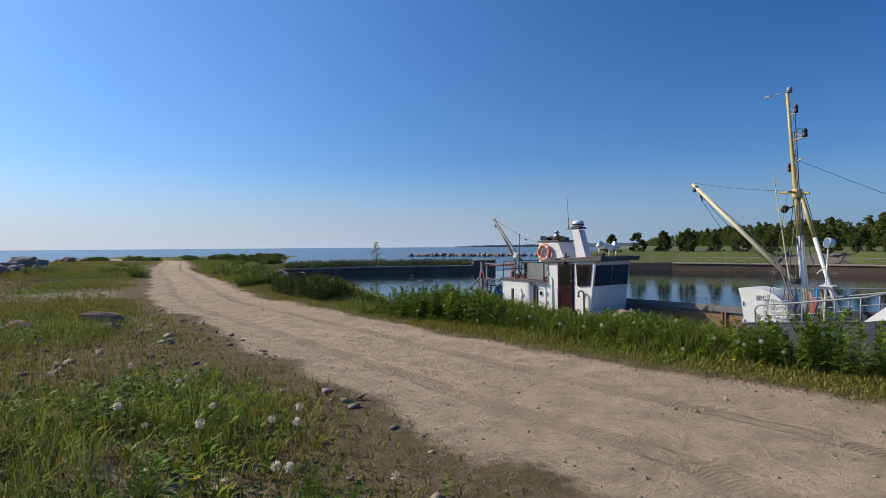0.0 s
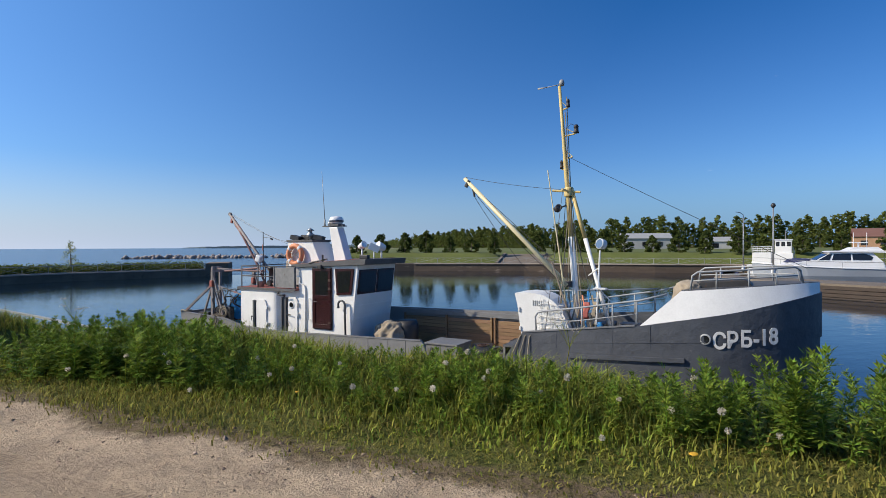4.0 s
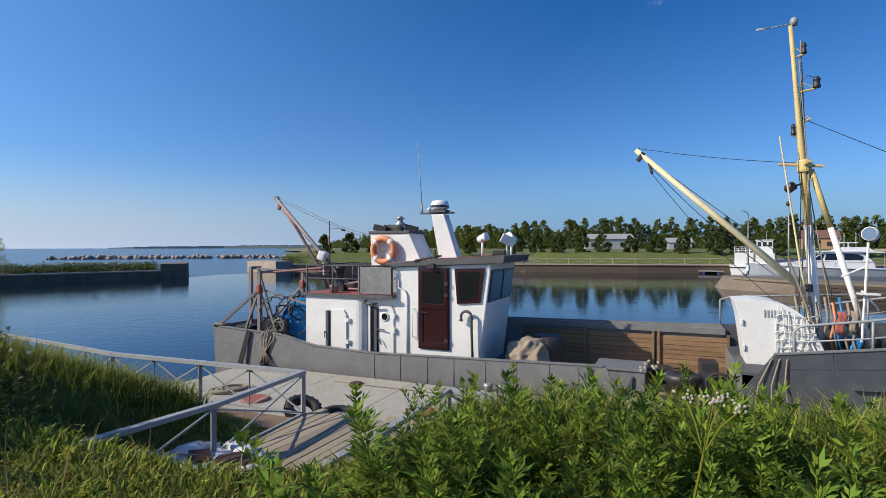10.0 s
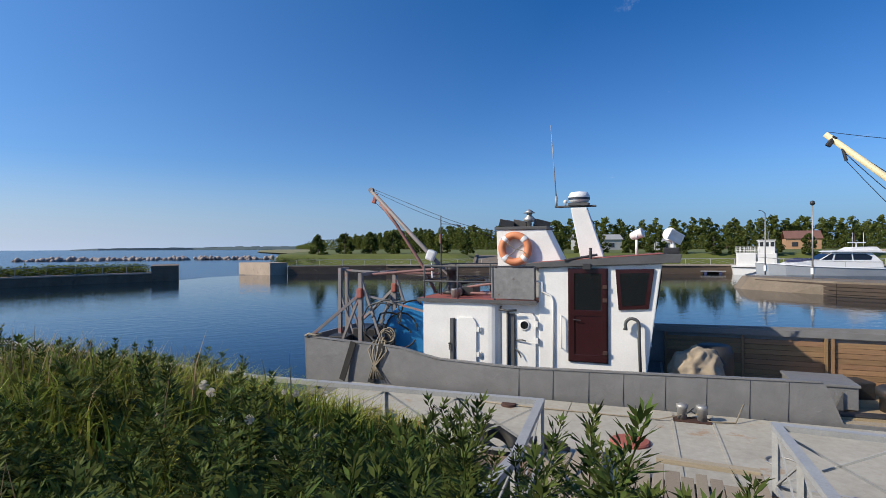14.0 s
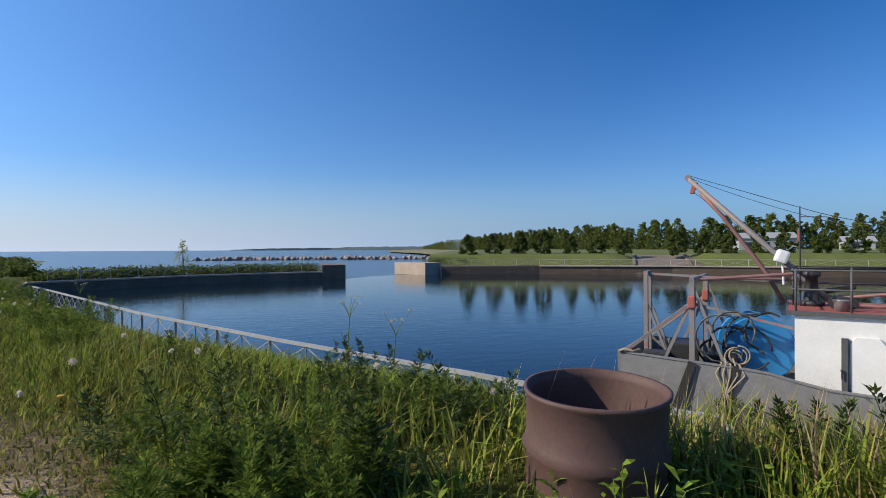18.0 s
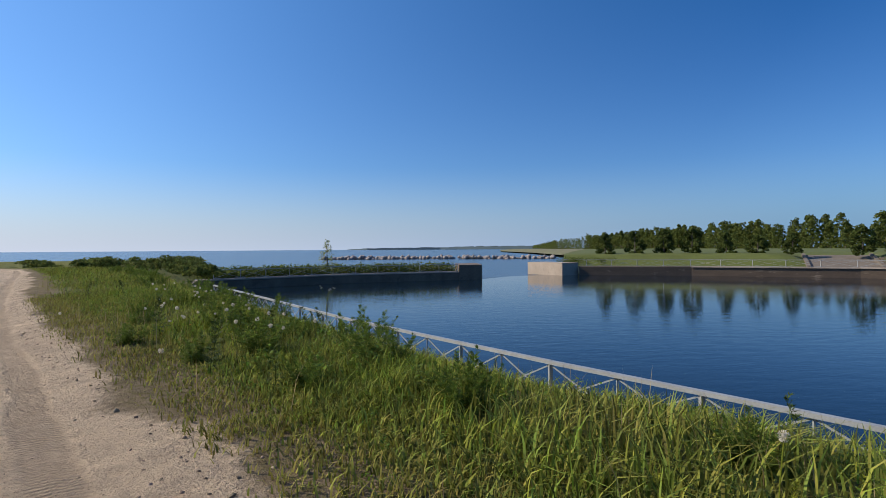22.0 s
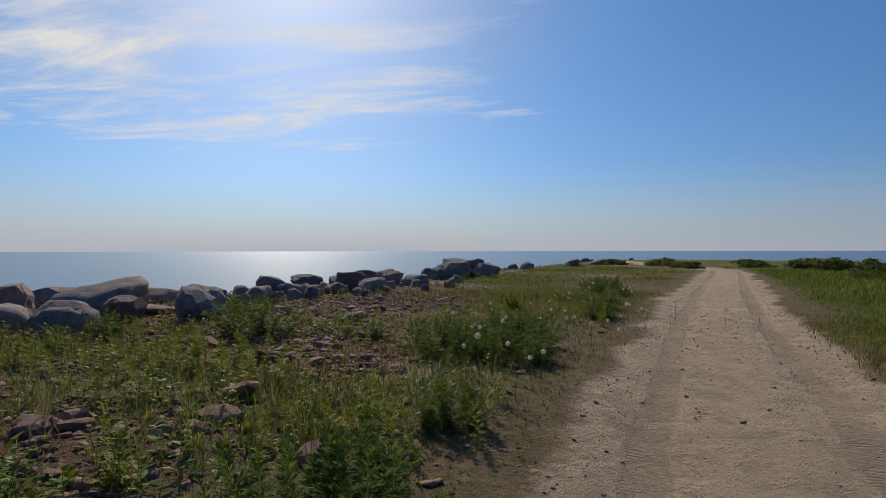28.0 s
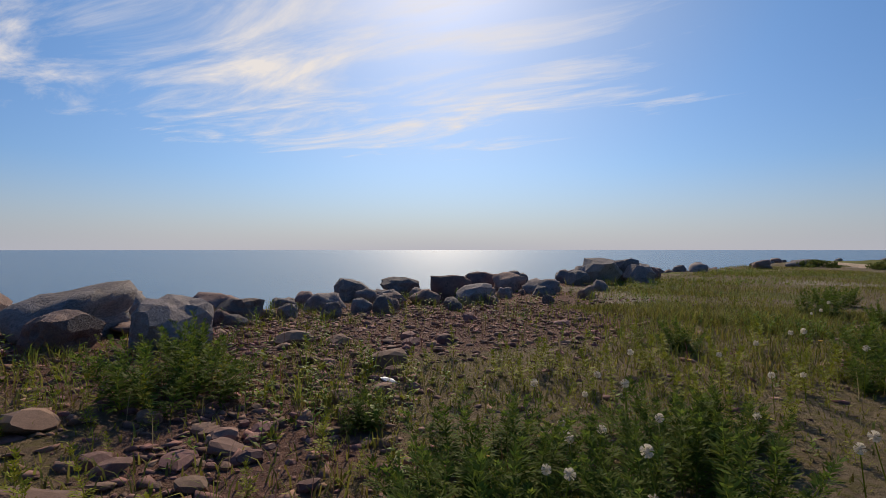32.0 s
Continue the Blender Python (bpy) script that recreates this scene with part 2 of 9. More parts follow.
CREAM = mat("cream_boom_paint", (0.74, 0.66, 0.42), 0.5, tone=(0.58, 0.5, 0.3), scale=4, fine=40, bump=0.15)
BROWN_DOOR = mat("brown_door_frame", (0.036, 0.0095, 0.0105), 0.25, tone=(0.026, 0.007, 0.008), scale=4, fine=80, bump=0.08)
BLUE_PAINT = mat("blue_drum_paint", (0.02, 0.22, 0.52), 0.45, tone=(0.015, 0.15, 0.38), scale=4, fine=40, bump=0.15, wear=(0.2, 0.12, 0.08), wear_at=0.72)
ORANGE = mat("orange_foam", (0.74, 0.28, 0.13), 0.6, tone=(0.58, 0.21, 0.10), scale=6, fine=60, bump=0.1)
RUBBER = mat("black_rubber", (0.018, 0.018, 0.018), 0.75, tone=(0.03, 0.028, 0.026), scale=8, fine=60, bump=0.25)
CANVAS = mat("tan_canvas", (0.36, 0.31, 0.24), 0.9, tone=(0.26, 0.21, 0.15), scale=5, fine=180, bump=0.3)
ROPE = mat("weathered_rope", (0.36, 0.31, 0.23), 0.95, tone=(0.2, 0.17, 0.12), scale=20, fine=160, bump=0.4)
WIRE = mat("steel_wire", (0.05, 0.05, 0.055), 0.5, 0.5, scale=20, fine=100, bump=0.0)
WOOD = mat("weathered_plank", (0.38, 0.325, 0.245), 0.85, tone=(0.20, 0.165, 0.12), scale=3, fine=30, bump=0.4, vary=0.18, stretch=(1, 14, 14), spread=0.5)
HOLD_WOOD = mat("brown_hold_plank", (0.32, 0.205, 0.11), 0.75, tone=(0.13, 0.075, 0.04), scale=3, fine=30, bump=0.4, vary=0.2, stretch=(1, 14, 14), spread=0.5)
FLOOR_WOOD = mat("worn_floor_plank", (0.42, 0.33, 0.20), 0.85, tone=(0.23, 0.17, 0.10), scale=3, fine=30, bump=0.4, vary=0.2, stretch=(1, 14, 14), spread=0.5)
PONTOON = mat("pontoon_deck", (0.44, 0.425, 0.375), 0.85, tone=(0.27, 0.255, 0.215), scale=0.9, fine=9, bump=0.25, wear=(0.33, 0.235, 0.15), wear_at=0.585, wear_scale=1.1, spread=0.45)
GALV = mat("galvanised_steel", (0.42, 0.42, 0.41), 0.5, 0.6, tone=(0.3, 0.3, 0.3), scale=8, fine=60, bump=0.1)
BOULDER = mat("granite_boulder", (0.34, 0.29, 0.27), 0.88, tone=(0.125, 0.105, 0.10), scale=2.6, fine=18, bump=1.0, depth=0.06, wear=(0.13, 0.115, 0.095), wear_at=0.60, wear_scale=1.8, vary=0.32, spread=0.34)
RED_BOULDER = mat("reddish_granite", (0.36, 0.24, 0.20), 0.88, tone=(0.16, 0.10, 0.085), scale=2.6, fine=18, bump=1.0, depth=0.06, wear=(0.13, 0.10, 0.08), wear_at=0.60, wear_scale=1.8, vary=0.32, spread=0.34)
RED_STONE = mat("red_rubble", (0.30, 0.155, 0.115), 0.9, tone=(0.15, 0.075, 0.058), scale=5, fine=40, bump=0.5, vary=0.45, island=True)
BARK = mat("bark", (0.16, 0.13, 0.10), 0.95, tone=(0.08, 0.065, 0.05), scale=6, fine=40, bump=0.6)
LEAF = mat("weed_leaf", (0.185, 0.268, 0.036), 0.5, tone=(0.085, 0.135, 0.020), scale=2, fine=30, bump=0.0, vary=0.45, island=True, through_light=0.24, spec=0.05)
SHRUB_LEAF = mat("shrub_leaf", (0.085, 0.110, 0.024), 0.7, tone=(0.05, 0.068, 0.016), scale=0.5, fine=4, bump=0.0, vary=0.4, island=True, through_light=0.25, spec=0.12)
GRASS = mat("grass_blade", (0.205, 0.268, 0.034), 0.6, tone=(0.225, 0.215, 0.055), scale=0.6, fine=5, bump=0.0, vary=0.62, island=True, through_light=0.30, spec=0.04, spread=0.22)
STRAW = mat("dry_straw", (0.42, 0.33, 0.18), 0.8, tone=(0.28, 0.2, 0.11), scale=1, fine=20, bump=0.0, vary=0.35, island=True, through_light=0.25, spec=0.12)
RED_STALK = mat("reddish_stalk", (0.26, 0.13, 0.085), 0.8, tone=(0.17, 0.08, 0.06), scale=1, fine=20, bump=0.0, vary=0.35, island=True, through_light=0.2, spec=0.12)
FAR_LEAF = mat("tree_leaf", (0.155, 0.185, 0.048), 0.7, tone=(0.085, 0.108, 0.030), scale=0.12, fine=1.2, bump=0.0, vary=0.4, island=True, through_light=0.4, spec=0.04)
FLUFF = mat("seed_fluff", (0.74, 0.68, 0.56), 0.9, tone=(0.6, 0.54, 0.44), scale=10, fine=90, bump=0.0, through_light=0.5, spec=0.12)
YELLOW = mat("yellow_petal", (0.75, 0.42, 0.03), 0.7, scale=10, fine=90, bump=0.0)
GREEN_PIPE = mat("grey_green_pipe", (0.075, 0.08, 0.082), 0.5, scale=6, fine=50, bump=0.1)
LETTER = mat("letter_paint", (0.74, 0.74, 0.72), 0.5, tone=(0.6, 0.6, 0.58), scale=6, fine=40, bump=0.0)


def glass(name, colour, rough=0.03):
    m = bpy.data.materials.new(name)
    m.use_nodes = True
    b = m.node_tree.nodes["Principled BSDF"]
    b.inputs["Base Color"].default_value, b.inputs["Roughness"].default_value = (*colour, 1), rough
    b.inputs["Specular IOR Level"].default_value = 0.7
    return m


DARK_GLASS = glass("dark_window_glass", (0.012, 0.014, 0.016))
PLASTIC = mat("white_plastic", (0.78, 0.79, 0.80), 0.35, tone=(0.7, 0.71, 0.72), scale=6, fine=40, bump=0.0)


def water_material(name, deep, wave, ripple, strength):
    m = bpy.data.materials.new(name)
    m.use_nodes = True
    n, l = m.node_tree.nodes, m.node_tree.links
    b = n["Principled BSDF"]
    b.inputs["Base Color"].default_value, b.inputs["Roughness"].default_value, b.inputs["IOR"].default_value = (*deep, 1), 0.04, 1.333
    tc = n.new("ShaderNodeTexCoord")
    a, c, g = n.new("ShaderNodeTexNoise"), n.new("ShaderNodeTexNoise"), n.new("ShaderNodeTexNoise")
    mp = n.new("ShaderNodeMapping")
    mp.inputs["Rotation"].default_value, mp.inputs["Scale"].default_value = (0, 0, radians(25)), (1.0, 2.2, 1.0)
    l.new(tc.outputs["Object"], mp.inputs["Vector"])
    for tex, s, d in ((a, wave, 3.0), (c, ripple, 3.0), (g, 0.03, 4.0)):
        tex.inputs["Scale"].default_value, tex.inputs["Detail"].default_value = s, d
        l.new(mp.outputs[0], tex.inputs["Vector"])
    # gusts leave some patches calm and roughen others
    gust = n.new("ShaderNodeMapRange")
    gust.inputs["From Min"].default_value, gust.inputs["From Max"].default_value = 0.38, 0.62
    gust.inputs["To Min"].default_value, gust.inputs["To Max"].default_value = 0.35 * strength, strength
    l.new(g.outputs["Fac"], gust.inputs["Value"])
    add = n.new("ShaderNodeMath")
    add.operation = "MULTIPLY_ADD"
    l.new(c.outputs["Fac"], add.inputs[0])
    add.inputs[1].default_value = 0.35
    l.new(a.outputs["Fac"], add.inputs[2])
    bp = n.new("ShaderNodeBump")
    bp.inputs["Distance"].default_value = 0.12
    l.new(gust.outputs[0], bp.inputs["Strength"])
    l.new(add.outputs[0], bp.inputs["Height"])
    l.new(bp.outputs[0], b.inputs["Normal"])
    return m


HARBOUR = water_material("harbour_water", (0.005, 0.013, 0.024), 0.9, 3.5, 0.10)
SEA = water_material("sea_water", (0.045, 0.078, 0.115), 0.45, 2.0, 0.55)
SEA.node_tree.nodes["Principled BSDF"].inputs["Roughness"].default_value = 0.22

# ---- building helpers ----
def thing(name, label, category, m=None, group="", kind=""):
    ob = new(name)
    ob.empty_display_size = 0.1
    if m is not None:
        ob.matrix_world = m
    return tagged(ob, label, category, group, kind)


def shape(name, bm, material, smooth=False):
    me = bpy.data.meshes.new(name)
    bmesh.ops.recalc_face_normals(bm, faces=bm.faces)
    bm.to_mesh(me)
    bm.free()
    for m in (material if isinstance(material, (list, tuple)) else [material]):
        me.materials.append(m)
    if smooth:
        me.polygons.foreach_set("use_smooth", [True] * len(me.polygons))
    return me


def part(name, bm, material, parent=None, label="", smooth=False):
    """Links a bmesh as one mesh object under a thing or a part."""
    ob = new(name, shape(name, bm, material, smooth))
    if parent:
        ob.parent = parent
    return tagged(ob, label)


def fast(name, verts, faces, material, smooth=False):
    """A mesh from arrays: verts (n, 3), faces (m, k)."""
    me = bpy.data.meshes.new(name)
    verts, faces = np.asarray(verts, np.float32), np.asarray(faces, np.int32)
    k = faces.shape[1]
    me.vertices.add(len(verts)), me.loops.add(faces.size), me.polygons.add(len(faces))
    me.vertices.foreach_set("co", verts.ravel())
    me.loops.foreach_set("vertex_index", faces.ravel())
    me.polygons.foreach_set("loop_start", np.arange(0, faces.size, k, dtype=np.int32))
    for m in (material if isinstance(material, (list, tuple)) else [material]):
        me.materials.append(m)
    me.update(calc_edges=True)
    if smooth:
        me.polygons.foreach_set("use_smooth", np.ones(len(faces), bool))
    return me


def box(bm, at, size, turn=(0, 0, 0), bevel=0.0):
    made = bmesh.ops.create_cube(bm, size=1.0, matrix=pose(*at, *turn) @ Matrix.Diagonal((*size, 1)))
    if bevel:
        edges = list({e for v in made["verts"] for e in v.link_edges})
        bmesh.ops.bevel(bm, geom=edges, offset=bevel, segments=2, affect="EDGES", profile=0.6)
    return bm


def rod(bm, a, b, r, r2=None, seg=8):
    """A round bar from a to b."""
    a, b = Vector(a), Vector(b)
    d = b - a
    m = Matrix.Translation((a + b) / 2) @ d.to_track_quat("Z", "Y").to_matrix().to_4x4()
    bmesh.ops.create_cone(bm, cap_ends=True, segments=seg, radius1=r, radius2=r if r2 is None else r2, depth=d.length, matrix=m)
    return bm


def bar(bm, a, b, w, h, roll=0):
    """A square bar from a to b."""
    a, b = Vector(a), Vector(b)
    d = b - a
    m = Matrix.Translation((a + b) / 2) @ d.to_track_quat("X", "Z").to_matrix().to_4x4() @ pose(0, 0, 0, roll, 0, 0)
    bmesh.ops.create_cube(bm, size=1.0, matrix=m @ Matrix.Diagonal((d.length, w, h, 1)))
    return bm


def tube(bm, pts, r, seg=8, closed=False):
    """A pipe or rope along points, bent smoothly at each of them."""
    pts = [Vector(p) for p in pts]
    n = len(pts)
    rings = []
    side = None
    for i, p in enumerate(pts):
        before, after = pts[(i - 1) % n if closed else max(i - 1, 0)], pts[(i + 1) % n if closed else min(i + 1, n - 1)]
        d = (after - before).normalized()
        if side is None:
            side = d.orthogonal().normalized()
        side = (side - d * side.dot(d)).normalized()
        up = d.cross(side)
        rr = r[i] if isinstance(r, (list, tuple)) else r
        rings.append([bm.verts.new(p + rr * (math.cos(2 * math.pi * j / seg) * side + math.sin(2 * math.pi * j / seg) * up)) for j in range(seg)])
    last = n if closed else n - 1
    for i in range(last):
        a, b = rings[i], rings[(i + 1) % n]
        for j in range(seg):
            bm.faces.new((a[j], a[(j + 1) % seg], b[(j + 1) % seg], b[j]))
    if not closed:
        bm.faces.new(rings[0][::-1]), bm.faces.new(rings[-1])
    return bm


def lathe(bm, profile, m=None, seg=24, cap=True):
    """Turns a profile of (radius, height) round z."""
    m = m or Matrix()
    rings = [[bm.verts.new(m @ Vector((r * math.cos(2 * math.pi * j / seg), r * math.sin(2 * math.pi * j / seg), z))) for j in range(seg)] for r, z in profile]
    for a, b in zip(rings, rings[1:]):
        for j in range(seg):
            bm.faces.new((a[j], a[(j + 1) % seg], b[(j + 1) % seg], b[j]))
    if cap:
        bm.faces.new(rings[0][::-1]), bm.faces.new(rings[-1])
    return bm


def prism(bm, outline, a, b, axis="y"):
    """An outline in the x-z plane pushed from a to b along y (axis 'y'), in y-z along x, or in x-y along z."""
    def place(u, v, w):
        return {"y": (u, w, v), "x": (w, u, v), "z": (u, v, w)}[axis]
    lo, hi = [bm.verts.new(place(u, v, a)) for u, v in outline], [bm.verts.new(place(u, v, b)) for u, v in outline]
    n = len(outline)
    bm.faces.new(lo), bm.faces.new(hi[::-1])
    for i in range(n):
        bm.faces.new((lo[i], hi[i], hi[(i + 1) % n], lo[(i + 1) % n]))
    return bm


def new_bm():
    return bmesh.new()


def sag(a, b, drop, n=10):
    a, b = Vector(a), Vector(b)
    return [a.lerp(b, i / n) - Vector((0, 0, drop * 4 * (i / n) * (1 - i / n))) for i in range(n + 1)]


def arc(centre, r, start, end, n, plane="xz"):
    out = []
    for i in range(n + 1):
        t = radians(start + (end - start) * i / n)
        u, v = r * math.cos(t), r * math.sin(t)
        out.append(Vector(centre) + Vector({"xz": (u, 0, v), "yz": (0, u, v), "xy": (u, v, 0)}[plane]))
    return out


# ---- plan ----
WATER_Z = -2.45
# edge of the near quay, from beyond the bow to the root of the mole
QUAY = [(26.0, -22.0), (9.2, 4.9), (3.15, 13.95), (0.70, 18.05), (-1.75, 21.6), (-3.5, 24.9), (-5.9, 29.4), (-9.05, 35.8), (-13.8, 47.2), (-16.1, 52.5), (-20.5, 66.0), (-21.5, 72.5)]
ROAD_RIGHT = [(14.0, -6.0), (6.0, 1.6), (3.9, 4.2), (2.2, 6.0), (1.0, 7.3), (-0.6, 9.3), (-1.6, 10.5), (-4.6, 14.1), (-7.2, 18.4), (-10.3, 24.2), (-12.1, 27.1), (-13.8, 29.9), (-16.8, 35.5), (-25.5, 53.3), (-29.5, 60.0), (-36.0, 66.0)]
ROAD_LEFT = [(5.0, -10.0), (1.6, 0.0), (0.7, 3.2), (-0.1, 4.1), (-0.8, 5.2), (-3.4, 8.7), (-7.2, 13.6), (-11.2, 20.6), (-14.2, 26.4), (-15.6, 28.8), (-16.8, 30.9), (-19.9, 36.7), (-24.6, 46.3), (-29.5, 57.0), (-38.0, 64.0)]
SHORE = [(-10.0, -30.0), (-17.0, 0.0), (-20.5, 15.0), (-24.0, 23.0), (-26.5, 27.0), (-29.4, 32.0), (-33.6, 40.4), (-43.5, 60.0), (-52.0, 74.0), (-56.0, 95.0)]


def along(line, px, py):
    """For points px, py: the distance to the polyline, and on which side they lie (positive: to the right of its run)."""
    best, side = np.full(px.shape, 1e9), np.zeros(px.shape)
    for (ax, ay), (bx, by) in zip(line, line[1:]):
        dx, dy = bx - ax, by - ay
        t = np.clip(((px - ax) * dx + (py - ay) * dy) / (dx * dx + dy * dy), 0, 1)
        ex, ey = px - ax - t * dx, py - ay - t * dy
        d = np.hypot(ex, ey)
        near = d < best
        best = np.where(near, d, best)
        side = np.where(near, np.sign(ex * dy - ey * dx), side)
    return best * side


def wave(px, py, seed):
    """Smooth ups and downs between about -1 and 1."""
    rng = np.random.RandomState(seed)
    out = np.zeros(px.shape)
    for i in range(7):
        k, th, ph = rng.uniform(0.35, 1.6), rng.uniform(0, 6.28), rng.uniform(0, 6.28)
        out += np.sin(k * (px * math.cos(th) + py * math.sin(th)) + ph + 0.7 * np.sin(0.31 * px + ph))
    return out / 3.2


def step(v, a, b):
    t = np.clip((v - a) / (b - a), 0, 1)
    return t * t * (3 - 2 * t)


# the landing cuts into the bank: its frame runs along the quay (u) and inland (w)
LAND_O, LAND_U, LAND_W = np.array((0.70, 18.05)), np.array((0.512, -0.859)), np.array((-0.859, -0.512))
LAND_WIDE, LAND_DEEP = 2.50, 3.35
PLANK_Z = -1.45


def ground_height(px, py):
    q = along(QUAY, px, py)          # inland is on the left of the quay's run: negative
    q = -q
    s = along(SHORE, px, py)         # inland is on the right of the shore's run: positive
    rr, rl = along(ROAD_RIGHT, px, py), along(ROAD_LEFT, px, py)
    on_road = np.minimum(-rr, rl)
    z = 0.03 * wave(px, py, 3) * step(-on_road, -0.3, 0.8)
    # crown and wheel ruts of the track
    across = np.abs(np.abs((rl + rr) / 2) - 0.66)
    z -= 0.03 * np.exp(-(across / 0.17) ** 2) * step(on_road, 0.1, 0.5)
    z -= 0.03 * step(on_road, -0.1, 0.4)
    z += 0.05 * step(rl * -1, 1.5, 5.0) * step(py, 12, 24)
    # the bank falls to the quay
    reach = 3.1 + 0.8 * step(py, 15.0, 19.5)
    fall = 1 - (1 - np.clip((q - 0.3) / reach, 0, 1)) ** 1.3
    z = z * fall + (1 - fall) * -1.5
    # the landing
    u = (px - LAND_O[0]) * LAND_U[0] + (py - LAND_O[1]) * LAND_U[1]
    w = (px - LAND_O[0]) * LAND_W[0] + (py - LAND_O[1]) * LAND_W[1]
    cut = step(u, -1.35, 0.05) * (1 - step(u, LAND_WIDE - 0.1, LAND_WIDE + 1.9)) * (1 - step(w, LAND_DEEP - 0.4, LAND_DEEP + 1.5))
    z = np.minimum(z, z * (1 - cut) + (PLANK_Z - 0.13) * cut)
    # edges under water
    z = np.where(q < 0.18, -4.0, z)
    z = z * step(s, -3.5, 0.6) + (1 - step(s, -3.5, 0.6)) * -3.6
    return z


def cover_masks(px, py):
    rr, rl = along(ROAD_RIGHT, px, py), along(ROAD_LEFT, px, py)
    on_road = np.minimum(-rr, rl) + 0.16 * wave(px * 2.3, py * 2.3, 11) + 0.08 * wave(px * 6, py * 6, 12)
    sand = step(on_road, -0.45, 0.25)
    s, rl2 = along(SHORE, px, py), -rl
    rubble = step(rl2, 1.3, 3.2) * (1 - step(s + 1.5 * wave(px * 0.6, py * 0.6, 6), 5.5, 8.0)) * (1 - step(py - 0.8 * (8 - s), 31.0, 36.0)) * step(wave(px * 0.8, py * 0.8, 5) + 1.1 * (1 - step(s, 2.0, 8.0)) - 0.5 * (1 - step(py, 16, 22)), -0.35, 0.4) * step(py, 3, 8)
    for cx, cy, wide in ((-20.0, 26.2, 2.6), (-15.8, 26.8, 0.8), (-20.4, 30.6, 1.2)):
        rubble = rubble * (1 - 0.85 * np.exp(-((px - cx) ** 2 + (py - cy) ** 2) / wide))
    for cx, cy, wide in ((-17.4, 25.9, 1.4), (-18.3, 28.2, 0.9), (-19.6, 28.5, 1.2), (-20.9, 28.8, 1.2), (-22.2, 29.0, 1.4)):
        rubble = np.maximum(rubble, 0.97 * np.exp(-((px - cx) ** 2 + (py - cy) ** 2) / wide))
    bare = step(rl2, 0.2, 1.2) * step(wave(px * 0.9, py * 0.9, 8), 0.25, 0.7) * 0.6
    return sand, np.clip(rubble, 0, 1), bare


def run_along(line, px, py):
    """How far along the polyline the nearest point to px, py lies."""
    best, run, gone = np.full(px.shape, 1e9), np.zeros(px.shape), 0.0
    for (ax, ay), (bx, by) in zip(line, line[1:]):
        dx, dy = bx - ax, by - ay
        l = math.hypot(dx, dy)
        t = np.clip(((px - ax) * dx + (py - ay) * dy) / (l * l), 0, 1)
        d = np.hypot(px - ax - t * dx, py - ay - t * dy)
        run = np.where(d < best, gone + t * l, run)
        best = np.minimum(best, d)
        gone += l
    return run


GRID = 0.2
gx, gy = np.arange(-60, 27, GRID), np.arange(-16, 92, GRID)
GX, GY = np.meshgrid(gx, gy)
GZ = ground_height(GX, GY)
sand_m, rubble_m, bare_m = cover_masks(GX, GY)
lane_m = (along(ROAD_LEFT, GX, GY) + along(ROAD_RIGHT, GX, GY)) / 2
run_m = run_along(ROAD_LEFT, GX, GY)
lush_m = np.maximum(step(along(ROAD_RIGHT, GX, GY), 0.3 - 0.3 * (1 - step(GY, 11, 14)), 1.1 - 0.5 * (1 - step(GY, 11, 14))), 0.9 * step(-along(ROAD_LEFT, GX, GY), 1.0, 3.0) * step(wave(GX * 0.9, GY * 0.9, 21), -0.2, 0.5) * (1 - rubble_m))
nx, ny = len(gx), len(gy)
grid_v = np.stack((GX.ravel(), GY.ravel(), GZ.ravel()), 1)
ii = (np.arange(ny - 1)[:, None] * nx + np.arange(nx - 1)[None, :]).ravel()
grid_f = np.stack((ii, ii + 1, ii + nx + 1, ii + nx), 1)
zmax = grid_v[grid_f, 2].max(1)
grid_f = grid_f[zmax > -3.2]
# the step at the quay's edge stays open: the quay wall stands there
drop_f = grid_v[grid_f, 2].max(1) - grid_v[grid_f, 2].min(1)
grid_f = grid_f[drop_f < 1.9]


